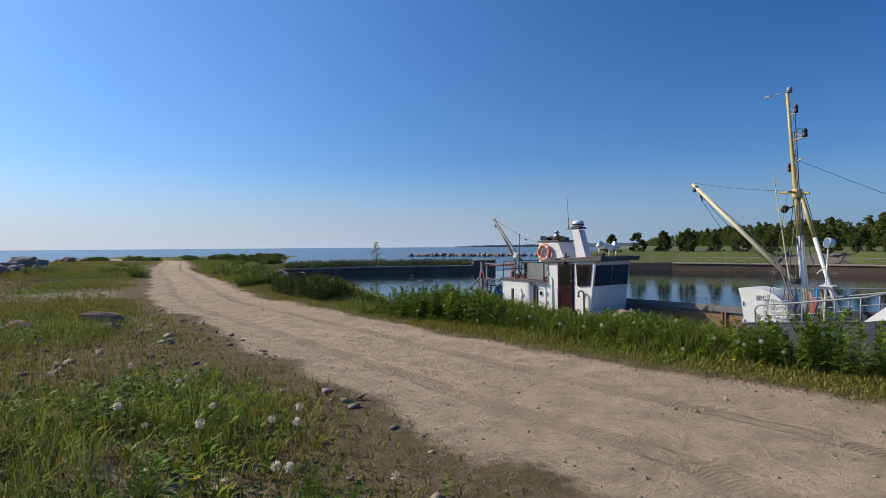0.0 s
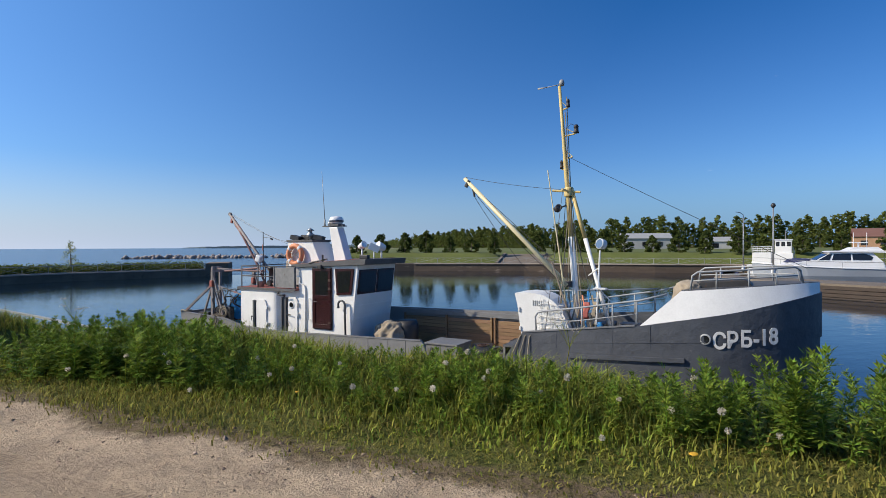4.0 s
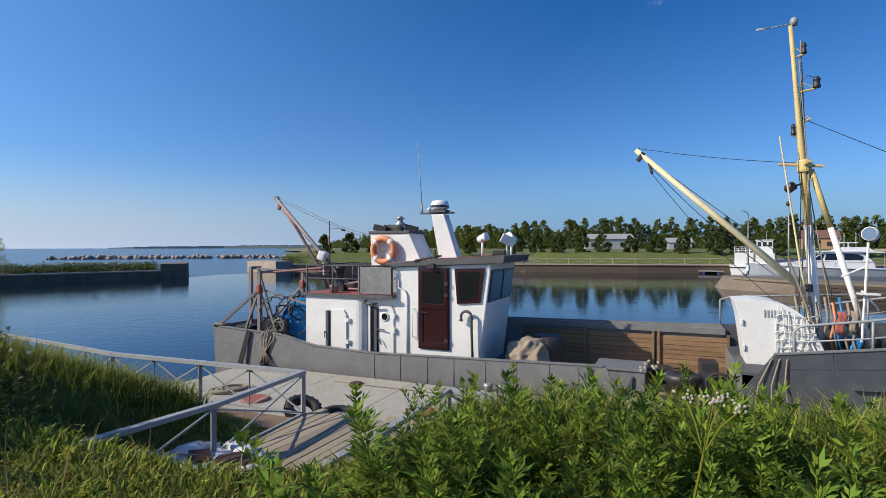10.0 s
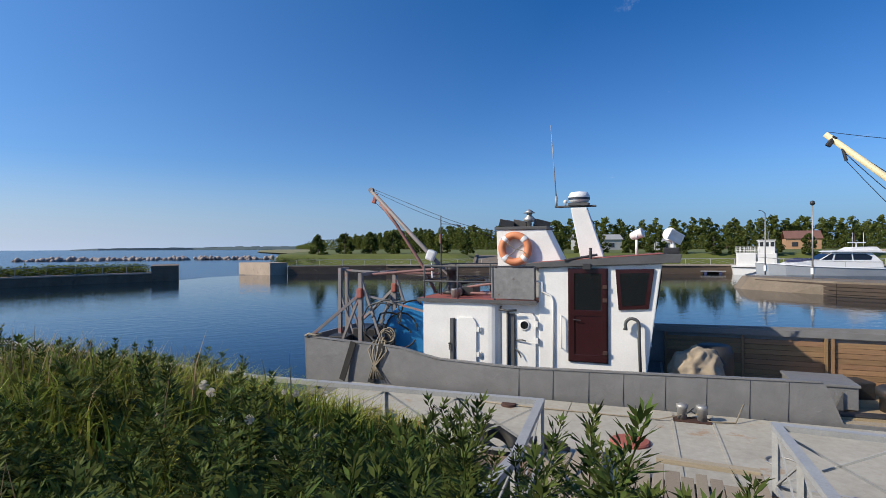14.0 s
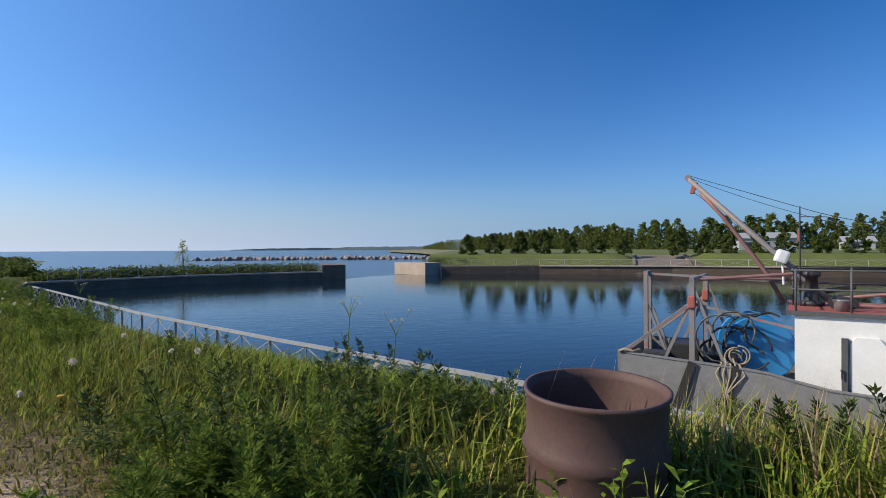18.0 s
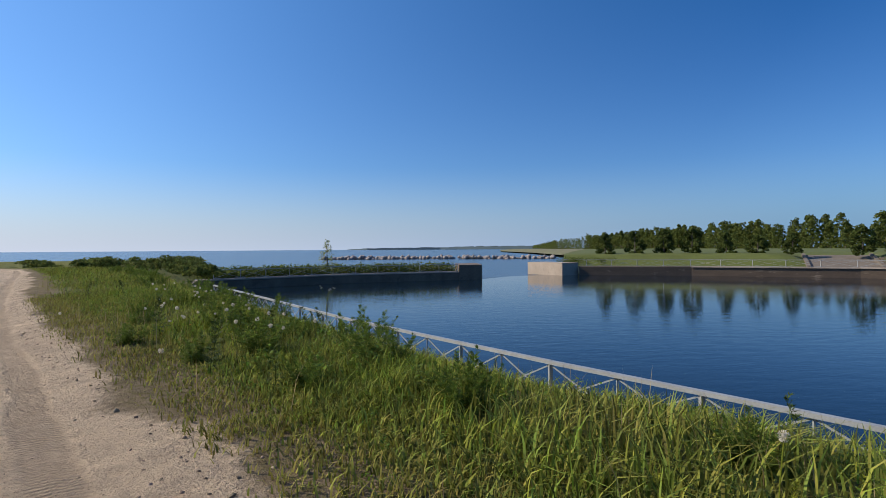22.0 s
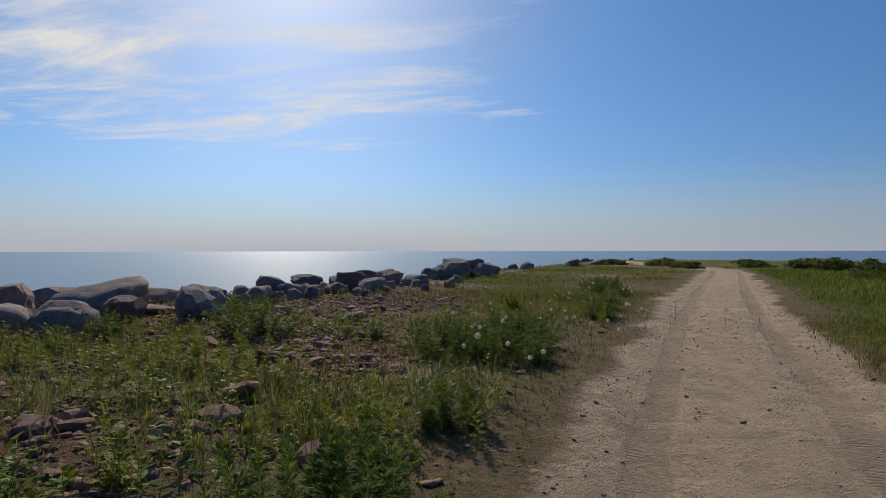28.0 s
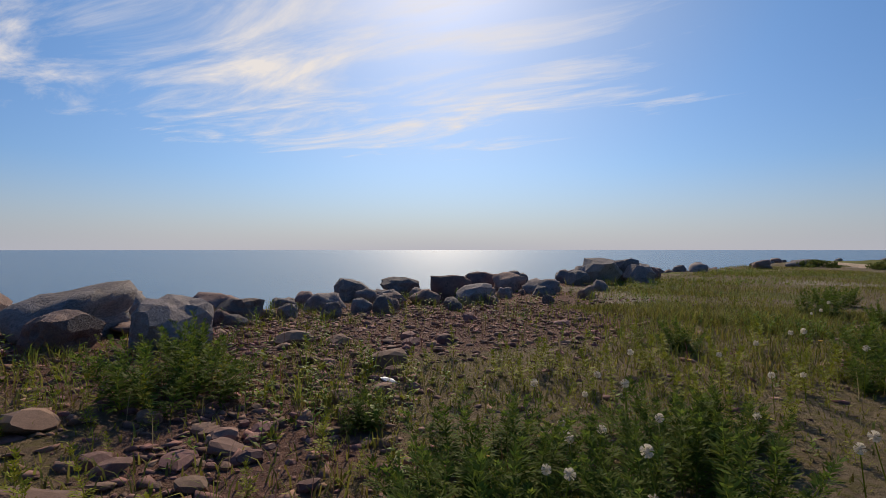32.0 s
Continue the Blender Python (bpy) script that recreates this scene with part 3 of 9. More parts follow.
def ground_material():
    m = bpy.data.materials.new("ground_cover")
    m.use_nodes = True
    n, l = m.node_tree.nodes, m.node_tree.links
    b = n["Principled BSDF"]
    b.inputs["Roughness"].default_value = 0.95
    b.inputs["Specular IOR Level"].default_value = 0.15
    tc = n.new("ShaderNodeTexCoord")

    def noise_of(s, detail=6.0, rough=0.65):
        t = n.new("ShaderNodeTexNoise")
        t.inputs["Scale"].default_value, t.inputs["Detail"].default_value, t.inputs["Roughness"].default_value = s, detail, rough
        l.new(tc.outputs["Object"], t.inputs["Vector"])
        return t.outputs["Fac"]

    def ranged(v, a, c):
        r = n.new("ShaderNodeMapRange")
        r.inputs["From Min"].default_value, r.inputs["From Max"].default_value = a, c
        l.new(v, r.inputs["Value"])
        return r.outputs[0]

    def blend(f, a, c):
        x = n.new("ShaderNodeMix")
        x.data_type = "RGBA"
        l.new(f, x.inputs["Factor"])
        for k, v in (("A", a), ("B", c)):
            if isinstance(v, tuple):
                x.inputs[k].default_value = (*v, 1)
            else:
                l.new(v, x.inputs[k])
        return x.outputs["Result"]

    def attr(name):
        a = n.new("ShaderNodeAttribute")
        a.attribute_name = name
        return a.outputs["Fac"]

    def sums(a, c, k):
        x = n.new("ShaderNodeMath")
        x.operation = "MULTIPLY_ADD"
        l.new(c, x.inputs[0])
        x.inputs[1].default_value = k
        l.new(a, x.inputs[2])
        return x.outputs[0]

    coarse, mid, fine, grit = noise_of(0.5), noise_of(3.0), noise_of(14.0), noise_of(70.0)
    soil = blend(ranged(mid, 0.35, 0.65), (0.170, 0.125, 0.072), (0.275, 0.208, 0.130))
    soil = blend(ranged(fine, 0.45, 0.7), soil, (0.15, 0.135, 0.036))
    sandy = blend(ranged(coarse, 0.35, 0.65), (0.70, 0.545, 0.375), (0.56, 0.43, 0.30))
    sandy = blend(ranged(mid, 0.40, 0.56), (0.48, 0.37, 0.26), sandy)
    sandy = blend(ranged(fine, 0.5, 0.72), sandy, (0.68, 0.52, 0.36))
    sandy = blend(ranged(grit, 0.56, 0.66), sandy, (0.24, 0.185, 0.135))
    # wheel marks: pressed bands with cross bars of the tread, broken up by noise
    def op(kind, a, c=None):
        x = n.new("ShaderNodeMath")
        x.operation = kind
        for i, v in enumerate((a, c)):
            if v is None:
                continue
            if isinstance(v, (int, float)):
                x.inputs[i].default_value = v
            else:
                l.new(v, x.inputs[i])
        return x.outputs[0]

    lane = op("ADD", attr("lane"), op("MULTIPLY", op("SUBTRACT", coarse, 0.5), 0.35))
    band = op("ABSOLUTE", op("SUBTRACT", op("ABSOLUTE", lane), 0.62))
    pressed = op("MULTIPLY", ranged(band, 0.15, 0.10), ranged(mid, 0.30, 0.5))
    bars = op("SINE", op("ADD", op("MULTIPLY", attr("run"), 150.0), op("MULTIPLY", band, 40.0)))
    tread = op("MULTIPLY", op("MULTIPLY", pressed, ranged(bars, -0.2, 0.5)), ranged(noise_of(1.1), 0.42, 0.58))
    sandy = blend(op("MULTIPLY", pressed, 0.38), sandy, (0.40, 0.30, 0.205))
    sandy = blend(op("MULTIPLY", tread, 0.6), sandy, (0.26, 0.205, 0.15))
    # scuffed dimples and footprints in the loose sand
    scuff = n.new("ShaderNodeTexVoronoi")
    scuff.feature, scuff.inputs["Scale"].default_value, scuff.inputs["Randomness"].default_value = "SMOOTH_F1", 4.2, 1.0
    wob = n.new("ShaderNodeMix")
    wob.data_type = "VECTOR"
    wob.inputs["Factor"].default_value = 0.10
    l.new(tc.outputs["Object"], wob.inputs["A"])
    wn2 = n.new("ShaderNodeTexNoise")
    wn2.inputs["Scale"].default_value, wn2.inputs["Detail"].default_value = 5.0, 4.0
    l.new(tc.outputs["Object"], wn2.inputs["Vector"])
    l.new(wn2.outputs["Color"], wob.inputs["B"])
    l.new(wob.outputs["Result"], scuff.inputs["Vector"])
    dimple = op("MULTIPLY", ranged(scuff.outputs["Distance"], 0.42, 0.12), ranged(noise_of(0.8), 0.40, 0.62))
    sandy = blend(op("MULTIPLY", op("MULTIPLY", dimple, ranged(fine, 0.40, 0.6)), 0.5), sandy, (0.30, 0.225, 0.155))
    damp = op("MULTIPLY", ranged(noise_of(0.9), 0.55, 0.7), 0.35)
    sandy = blend(damp, sandy, (0.40, 0.30, 0.205))
    rub = blend(ranged(fine, 0.35, 0.65), (0.11, 0.055, 0.042), (0.26, 0.14, 0.105))
    rub = blend(ranged(grit, 0.55, 0.7), rub, (0.30, 0.24, 0.21))
    soil = blend(ranged(sums(attr("lush"), fine, 0.6), 0.7, 1.1), soil, blend(ranged(mid, 0.4, 0.6), (0.105, 0.120, 0.026), (0.185, 0.180, 0.045)))
    k1 = ranged(sums(attr("rubble"), mid, 0.7), 0.72, 1.0)
    k2 = ranged(sums(attr("bare"), mid, 0.7), 0.72, 1.0)
    k3 = ranged(sums(attr("sand"), fine, 0.8), 0.7, 1.05)
    colour = blend(k3, blend(k2, blend(k1, soil, rub), (0.33, 0.27, 0.2)), sandy)
    l.new(colour, b.inputs["Base Color"])
    bp = n.new("ShaderNodeBump")
    bp.inputs["Strength"].default_value, bp.inputs["Distance"].default_value = 1.0, 0.085
    l.new(sums(sums(sums(sums(sums(mid, fine, 0.9), grit, 0.5), tread, -0.22), pressed, -0.35), dimple, -0.30), bp.inputs["Height"])
    l.new(bp.outputs[0], b.inputs["Normal"])
    return m


GROUND = ground_material()


def ground_piece(name, pick):
    f = grid_f[pick]
    used = np.unique(f)
    back = np.full(len(grid_v), -1)
    back[used] = np.arange(len(used))
    me = fast(name, grid_v[used], back[f], GROUND, True)
    for key, mask in (("sand", sand_m), ("rubble", rubble_m), ("bare", bare_m), ("lane", lane_m), ("run", run_m), ("lush", lush_m)):
        at = me.attributes.new(key, "FLOAT", "POINT")
        at.data.foreach_set("value", mask.ravel()[used].astype(np.float32))
    return new(name, me)


road_cells = sand_m.ravel()[grid_f].mean(1) > 0.5
tagged(ground_piece("ground", ~road_cells), "uneven grassy ground with rubble and bare soil", "ground", kind="structure")
tagged(ground_piece("road", road_cells), "pale sandy track with wheel ruts", "road", kind="structure")

# ---- water ----
bm = new_bm()
for a in range(48):
    t0, t1 = 2 * math.pi * a / 48, 2 * math.pi * (a + 1) / 48
    bm.faces.new([bm.verts.new((r * math.cos(t), r * math.sin(t), WATER_Z)) for r, t in ((0, 0), (4900, t0), (4900, t1))])
bmesh.ops.remove_doubles(bm, verts=bm.verts, dist=0.01)
tagged(part("water", bm, SEA), "open blue sea running out to the horizon", "water", kind="structure")
bm = new_bm()
prism(bm, [(26.0, -22.0), (9.4, 4.9), (0.9, 18.0), (-9.05, 35.8), (-16.1, 52.5), (-21.0, 71.0), (-9.75, 78.4), (7.5, 81.5), (12.0, 86.0), (18.0, 88.0), (20.5, 87.8), (34.6, 80.6), (48.1, 70.1), (60.6, 56.7), (68.1, 50.1), (90.1, 28.1), (112.0, -15.0)], WATER_Z - 0.1, WATER_Z + 0.012, "z")
tagged(part("water_harbour", bm, HARBOUR), "calm dark blue harbour water with reflections", "water", kind="structure")


# ---- quay walls ----
def wall_line(name, line, top, low, thick, material, label, cap=0.0):
    """A wall whose face runs on the line, thick to the left of its run."""
    bm = new_bm()
    pts = [Vector((x, y, 0)) for x, y in line]
    rows = []
    for i, p in enumerate(pts):
        d = (pts[min(i + 1, len(pts) - 1)] - pts[max(i - 1, 0)]).normalized()
        left = Vector((-d.y, d.x, 0)) * thick
        rows.append([bm.verts.new((q.x, q.y, z)) for q, z in ((p, low), (p, top), (p + left, top), (p + left, low))])
    for a, b in zip(rows, rows[1:]):
        for j in range(4):
            bm.faces.new((a[j], a[(j + 1) % 4], b[(j + 1) % 4], b[j]))
    bm.faces.new(rows[0]), bm.faces.new(rows[-1][::-1])
    return tagged(part(name, bm, material), label, "wall", kind="structure")


wall_line("wall_quay", QUAY, -1.52, -4.2, 0.5, CONCRETE, "weathered concrete quay wall under the grassy bank")
MOLE_FACE = [(-21.5, 71.6), (-16.0, 74.6), (-9.75, 78.2), (0.0, 80.2), (7.3, 81.3)]
MOLE_BACK = [(8.4, 87.5), (-1.0, 86.0), (-11.0, 84.0), (-22.0, 79.0)]
bm = new_bm()
prism(bm, MOLE_FACE + MOLE_BACK, -4.2, -1.56, "z")
tagged(part("wall_mole", bm, CONCRETE), "long concrete mole with a weathered face", "mole", kind="structure")
bm = new_bm()
for (ax, ay), (bx, by) in zip(MOLE_FACE, MOLE_FACE[1:4] + [(4.5, 80.86)]):
    bar(bm, (ax, ay + 0.2, -1.53), (bx, by + 0.2, -1.53), 0.55, 0.14)
tagged(part("trim_mole", bm, PALE_CONCRETE), "pale concrete coping along the mole", "coping", kind="structure")
bm = new_bm()
prism(bm, [(4.6, 80.75), (7.45, 81.2), (8.6, 87.7), (5.6, 87.3)], -4.2, -0.72, "z")
tagged(part("wall_mole_head", bm, CONCRETE), "raised dark concrete head of the mole", "mole", kind="structure")
STAINED_QUAY = mat("water_stained_quay", (0.125, 0.090, 0.062), 0.85, tone=(0.065, 0.046, 0.034), scale=0.5, fine=6, bump=0.5, wear=(0.22, 0.17, 0.125), wear_at=0.60, wear_scale=0.35, stretch=(1, 1, 5))
FAR_QUAY = [(22.2, 86.5), (34.5, 80.5), (48.0, 70.0), (60.5, 56.6), (68.0, 50.0), (90.0, 28.0), (120.0, -20.0)]
wall_line("wall_far_quay", FAR_QUAY, -1.35, -4.2, 3.0, STAINED_QUAY, "far concrete quay wall with brown water stains")
bm = new_bm()
prism(bm, [(17.1, 92.0), (19.55, 85.9), (22.4, 87.2), (20.2, 93.2)], -4.2, -0.78, "z")
tagged(part("wall_quay_head", bm, PALE_CONCRETE), "pale concrete block at the harbour mouth", "pier head", kind="structure")

# ---- fishing boat: x from the stern to the bow, y to port, z as in the world ----
BOAT = pose(1.93, 26.60, WATER_Z, 0, 0, -56.42)
boat = thing("fishing_boat", "grey and white steel fishing boat moored at a pontoon", "boat", BOAT)
UP = Matrix.Translation((0, 0, -WATER_Z))


def bpart(name, bm, material, parent=None, label="", smooth=False, bevel=0.0):
    if bevel:
        bmesh.ops.bevel(bm, geom=list(bm.edges), offset=bevel, segments=2, affect="EDGES", profile=0.6)
    bmesh.ops.transform(bm, matrix=UP, verts=bm.verts)
    return part(name, bm, material, parent or boat, label, smooth)


def curve_of(pairs):
    xs, ys = [p[0] for p in pairs], [p[1] for p in pairs]
    return lambda x: float(np.interp(x, xs, ys))


half_beam = curve_of([(-0.1, 1.28), (1.0, 1.38), (2.2, 1.45), (5, 1.5), (16.2, 1.5), (17.2, 1.46), (17.8, 1.37), (18.4, 1.16), (18.9, 0.88), (19.3, 0.56), (19.55, 0.25), (19.66, 0.03)])
rail_star = curve_of([(-0.1, -1.02), (2.15, -1.09), (2.6, -1.13), (3.3, -1.30), (5.1, -1.36), (7.9, -1.29), (10.52, -1.22), (10.56, -1.25), (10.82, -1.9), (12.86, -1.9), (12.95, -1.45), (13.45, -0.76), (16.16, -0.42), (18.0, -0.06), (19.66, 0.36)])
rail_port = curve_of([(-0.1, -1.02), (2.15, -1.09), (3.3, -1.2), (6.5, -1.1), (7.0, -0.72), (11.4, -0.66), (13.45, -0.62), (16.16, -0.42), (18.0, -0.06), (19.66, 0.36)])
deck_z = curve_of([(-0.1, -1.62), (8.0, -1.62), (8.05, -1.88), (12.9, -1.88), (12.95, -1.15), (16.5, -1.05), (19.6, -0.6)])
STATIONS = [-0.1, 0.5, 1.2, 2.15, 2.6, 3.3, 4.2, 5.1, 6.5, 7.0, 7.95, 8.05, 9.3, 10.52, 10.56, 10.82, 11.8, 12.86, 12.95, 13.2, 13.45, 14.5, 15.4, 16.16, 16.8, 17.2, 17.5, 17.8, 18.1, 18.4, 18.65, 18.9, 19.1, 19.3, 19.45, 19.55, 19.66]

for side, rail, name in ((-1, rail_star, "hull_side"), (1, rail_port, "hull_side")):
    bm = new_bm()
    rows = []
    for x in STATIONS:
        b, top, dk = half_beam(x), rail(x), min(deck_z(x), rail(x) - 0.02)
        inner = max(b - 0.06, 0.0)
        back = 0.0 if x < 17 else (x - 17) * 0.05
        pts = [(x - back * 2.2, 0.55 * b, -3.0), (x - back * 1.6, 0.93 * b, -2.45), (x - back, 0.985 * b, -1.9), (x - back * 0.4, b, min(-1.3, top - 0.08)), (x, b, top), (x, inner, top), (x, inner, dk)]
        rows.append([bm.verts.new((px, side * py, pz)) for px, py, pz in pts])
    for a, c in zip(rows, rows[1:]):
        for j in range(6):
            bm.faces.new((a[j], a[j + 1], c[j + 1], c[j]))
    bmesh.ops.remove_doubles(bm, verts=bm.verts, dist=0.0005)
    hull = bpart(name, bm, GREY_HULL, label="blue-grey painted steel hull side with dents, bow shade put into its colour", smooth=True)
    hull.data.set_sharp_from_angle(angle=radians(32))
    # faces forward of the hold take the grey that carries the bow's shade
    hull.data.materials.append(FORE_HULL)
    for f in hull.data.polygons:
        f.material_index = 1 if f.center.x > 12.9 else 0

bm = new_bm()
prism(bm, [(-1.28, -1.02), (1.28, -1.02), (1.2, -2.45), (-1.2, -2.45)], -0.16, -0.1, "x")
bpart("transom", bm, GREY_HULL)
for name, x0, x1, z, material in (("aft_deck", -0.05, 8.02, -1.62, DECK_GREY), ("hold_floor", 8.02, 12.92, -1.88, WOOD), ("fore_deck", 12.92, 17.6, -1.12, DECK_GREY)):
    bm = new_bm()
    prism(bm, [(x0, -half_beam(x0) + 0.05), (x1, -half_beam(x1) + 0.05), (x1, half_beam(x1) - 0.05), (x0, half_beam(x0) - 0.05)], z - 0.05, z, "z")
    bpart(name, bm, material)
for x, z, h in ((8.02, -1.75, 0.28), (12.93, -1.5, 0.75)):
    bm = new_bm()
    box(bm, (x, 0, z), (0.05, 2.8, h))
    bpart("bulkhead", bm, GREY_HULL)

# rubbing strake, plate seams and the flat bar on top of the rail
def flat_sweep(bm, pts, wide, high):
    """One flat bar bent along points; wide across, high upwards."""
    rows = []
    for i, p in enumerate(pts):
        d = (Vector(pts[min(i + 1, len(pts) - 1)]) - Vector(pts[max(i - 1, 0)]))
        side = Vector((-d.y, d.x, 0)).normalized() * wide / 2
        rows.append([bm.verts.new(Vector(p) + o) for o in (side + Vector((0, 0, high / 2)), -side + Vector((0, 0, high / 2)), -side - Vector((0, 0, high / 2)), side - Vector((0, 0, high / 2)))])
    for a, b in zip(rows, rows[1:]):
        for j in range(4):
            bm.faces.new((a[j], b[j], b[(j + 1) % 4], a[(j + 1) % 4]))
    bm.faces.new(rows[0]), bm.faces.new(rows[-1][::-1])


for x0, x1 in ((-0.1, 10.5), (13.45, 16.1)):
    bm = new_bm()
    n = 24
    xs = [x0 + (x1 - x0) * i / n for i in range(n + 1)]
    flat_sweep(bm, [(a, -half_beam(a) + 0.03, rail_star(a) + 0.012) for a in xs], 0.10, 0.028)
    bpart("rail_cap", bm, GREY_HULL)
bm = new_bm()
flat_sweep(bm, [(a, -half_beam(a) - 0.03, -1.22 + (a - 14.6) * 0.05) for a in np.arange(14.6, 17.2, 0.25)], 0.09, 0.09)
bpart("rubbing_strake", bm, FORE_HULL, label="grey steel rubbing strake")
for a in (5.2, 5.9, 6.6, 7.25, 8.0, 8.7, 9.4, 10.0, 14.3, 15.6, 16.4):
    bm = new_bm()
    lo = -2.0 if a < 12 else -1.75
    bar(bm, (a, -half_beam(a) * 0.988 - 0.003, lo), (a + 0.02, -half_beam(a) - 0.003, rail_star(a) - 0.02), 0.012, 0.006)
    bpart("plate_seam", bm, FORE_HULL)
for s in (-1, 1):
    bm = new_bm()
    xs = [13.5 + 0.28 * i for i in range(20)]
    flat_sweep(bm, [(a, s * (half_beam(a) + 0.002), -1.0 + 0.42 * (a - 13.5) / 5.3) for a in xs], 0.012, 0.02)
    bpart("plate_seam", bm, FORE_HULL)

# white whaleback over the bow
white_top = curve_of([(17.02, 0.37), (18.2, 0.47), (19.3, 0.55), (19.6, 0.56)])
bm = new_bm()
xs = [17.02, 17.4, 17.8, 18.1, 18.4, 18.65, 18.9, 19.1, 19.3, 19.45, 19.55, 19.62]
rows = []
for x in xs:
    b = half_beam(x)
    t = max(b - 0.13 - 0.0, 0.02)
    rows.append([bm.verts.new((x, y, z)) for y, z in ((-b, rail_star(x) - 0.01), (-t, white_top(x)), (t, white_top(x)), (b, rail_star(x) - 0.01))])
for s in (-1, 1):
    k = 0 if s < 0 else 3
    tip = bm.verts.new((16.2, s * 1.5, -0.415))
    mid = bm.verts.new((17.02, s * 1.44, -0.10))
    bm.faces.new((tip, rows[0][k], rows[0][1 if s < 0 else 2]))
for a, c in zip(rows, rows[1:]):
    for j in (0, 2):
        bm.faces.new((a[j], a[j + 1], c[j + 1], c[j]))
bm.verts.ensure_lookup_table()
bpart("whaleback_side", bm, WHITE, label="white painted whaleback plating", smooth=True).data.set_sharp_from_angle(angle=radians(32))
bm = new_bm()
prism(bm, [(x, -max(half_beam(x) - 0.14, 0.02)) for x in xs] + [(x, max(half_beam(x) - 0.14, 0.02)) for x in xs[::-1]], 0.0, 0.03, "z")
for v in bm.verts:
    v.co.z += white_top(v.co.x) - 0.02
bpart("whaleback_deck", bm, DECK_GREY, label="grey whaleback deck")
# coaming and canvas at the whaleback's after end
bm = new_bm()
prism(bm, [(16.35, -0.85), (16.95, 0.30), (17.1, 0.36), (17.1, -1.1), (16.35, -1.1)], -1.0, -0.94)
prism(bm, [(16.35, -0.85), (16.95, 0.30), (17.1, 0.36), (17.1, -1.1), (16.35, -1.1)], 0.94, 1.0)
box(bm, (16.42, 0, -0.72), (0.05, 1.9, 0.25)), box(bm, (17.05, 0, -0.4), (0.05, 1.9, 1.3)), box(bm, (16.6, 0, -0.42), (0.05, 1.9, 0.06))
bpart("companion", bm, WHITE, bevel=0.008)
bm = new_bm()
prism(bm, [(17.2, 0.38), (17.35, 0.56), (18.25, 0.62), (18.4, 0.46)], -0.75, 0.3)
bpart("hatch_cover", bm, DARK_STEEL, bevel=0.03, label="dark hatch cover on the whaleback")

# rails at the bow
for s in (-1, 1):
    bm = new_bm()
    b = lambda x: s * (half_beam(x) - 0.08)
    tube(bm, [(13.78, b(13.8), -0.78), (13.76, b(13.8), -0.36), (13.82, b(13.8), -0.26), (13.95, b(14), -0.22), (14.8, b(14.8), -0.10), (15.6, b(15.6), 0.04), (16.2, b(16.2), 0.14), (16.75, b(16.8), 0.30)], 0.024)
    bpart("hand_rail", bm, RAIL_GREY, smooth=True)
    bm = new_bm()
    tube(bm, [(13.8, b(13.8), -0.52), (14.8, b(14.8), -0.40), (15.6, b(15.6), -0.26), (16.15, b(16.1), -0.16)], 0.014)
    bpart("hand_rail", bm, RAIL_GREY, smooth=True)
    for x, top in ((14.9, -0.08), (15.6, 0.05), (16.12, 0.14)):
        bm = new_bm()
        rod(bm, (x, b(x), rail_star(x) - 0.02), (x, b(x), top), 0.02)
        bpart("rail_post", bm, RAIL_GREY, smooth=True)
    c = lambda x: s * max(half_beam(x) - 0.22, 0.04)
    bm = new_bm()
    tube(bm, [(17.2, c(17.2), 0.40), (17.24, c(17.2), 0.70), (17.34, c(17.3), 0.78)] + [(x, c(x), 0.78 + (x - 17.3) * 0.06) for x in (17.7, 18.1, 18.5, 18.8, 19.0, 19.15)] + [(19.25, c(19.25), 0.82), (19.3, c(19.3), 0.55)], 0.022)
    bpart("hand_rail", bm, RAIL_GREY, smooth=True)
    bm = new_bm()
    tube(bm, [(x, c(x), 0.60 + (x - 17.3) * 0.06) for x in (17.25, 17.7, 18.1, 18.5, 18.8, 19.0, 19.2)], 0.014)
    bpart("hand_rail", bm, RAIL_GREY, smooth=True)
    for x in (17.7, 18.3, 18.8):
        bm = new_bm()
        rod(bm, (x, c(x), white_top(x)), (x, c(x), 0.78 + (x - 17.3) * 0.06), 0.018)
        bpart("rail_post", bm, RAIL_GREY, smooth=True)
# open tube rail before the hold on the port side
bm = new_bm()
tube(bm, [(12.8, 1.4, -0.62), (12.8, 1.4, -0.05), (13.0, 1.4, 0.02), (16.2, 1.4, 0.2)], 0.02)
bpart("hand_rail", bm, RAIL_GREY, smooth=True)

# name on the bow: each letter lies on the curved plating
def letter(ch, x, z, size):
    cu = bpy.data.curves.new("letter", "FONT")
    cu.body, cu.size, cu.extrude, cu.align_x = ch, size, 0.004, "CENTER"
    cu.offset = size * 0.022
    tmp = new("letter", cu)
    bpy.context.view_layer.update()
    me = bpy.data.meshes.new_from_object(tmp.evaluated_get(bpy.context.evaluated_depsgraph_get()))
    bpy.data.objects.remove(tmp)
    slope = (half_beam(x + 0.12) - half_beam(x - 0.12)) / 0.24
    turn = Matrix.Translation((x, -half_beam(x) - 0.014, z - WATER_Z)) @ pose(0, 0, 0, 0, 0, math.degrees(-math.atan(slope))) @ pose(0, 0, 0, 90, 0, 0) @ Matrix.Diagonal((0.82, 1.0, 1, 1))
    me.transform(turn)
    me.materials.clear()
    me.materials.append(LETTER)
    ob = new("letter", me)
    ob.parent = boat
    return ob


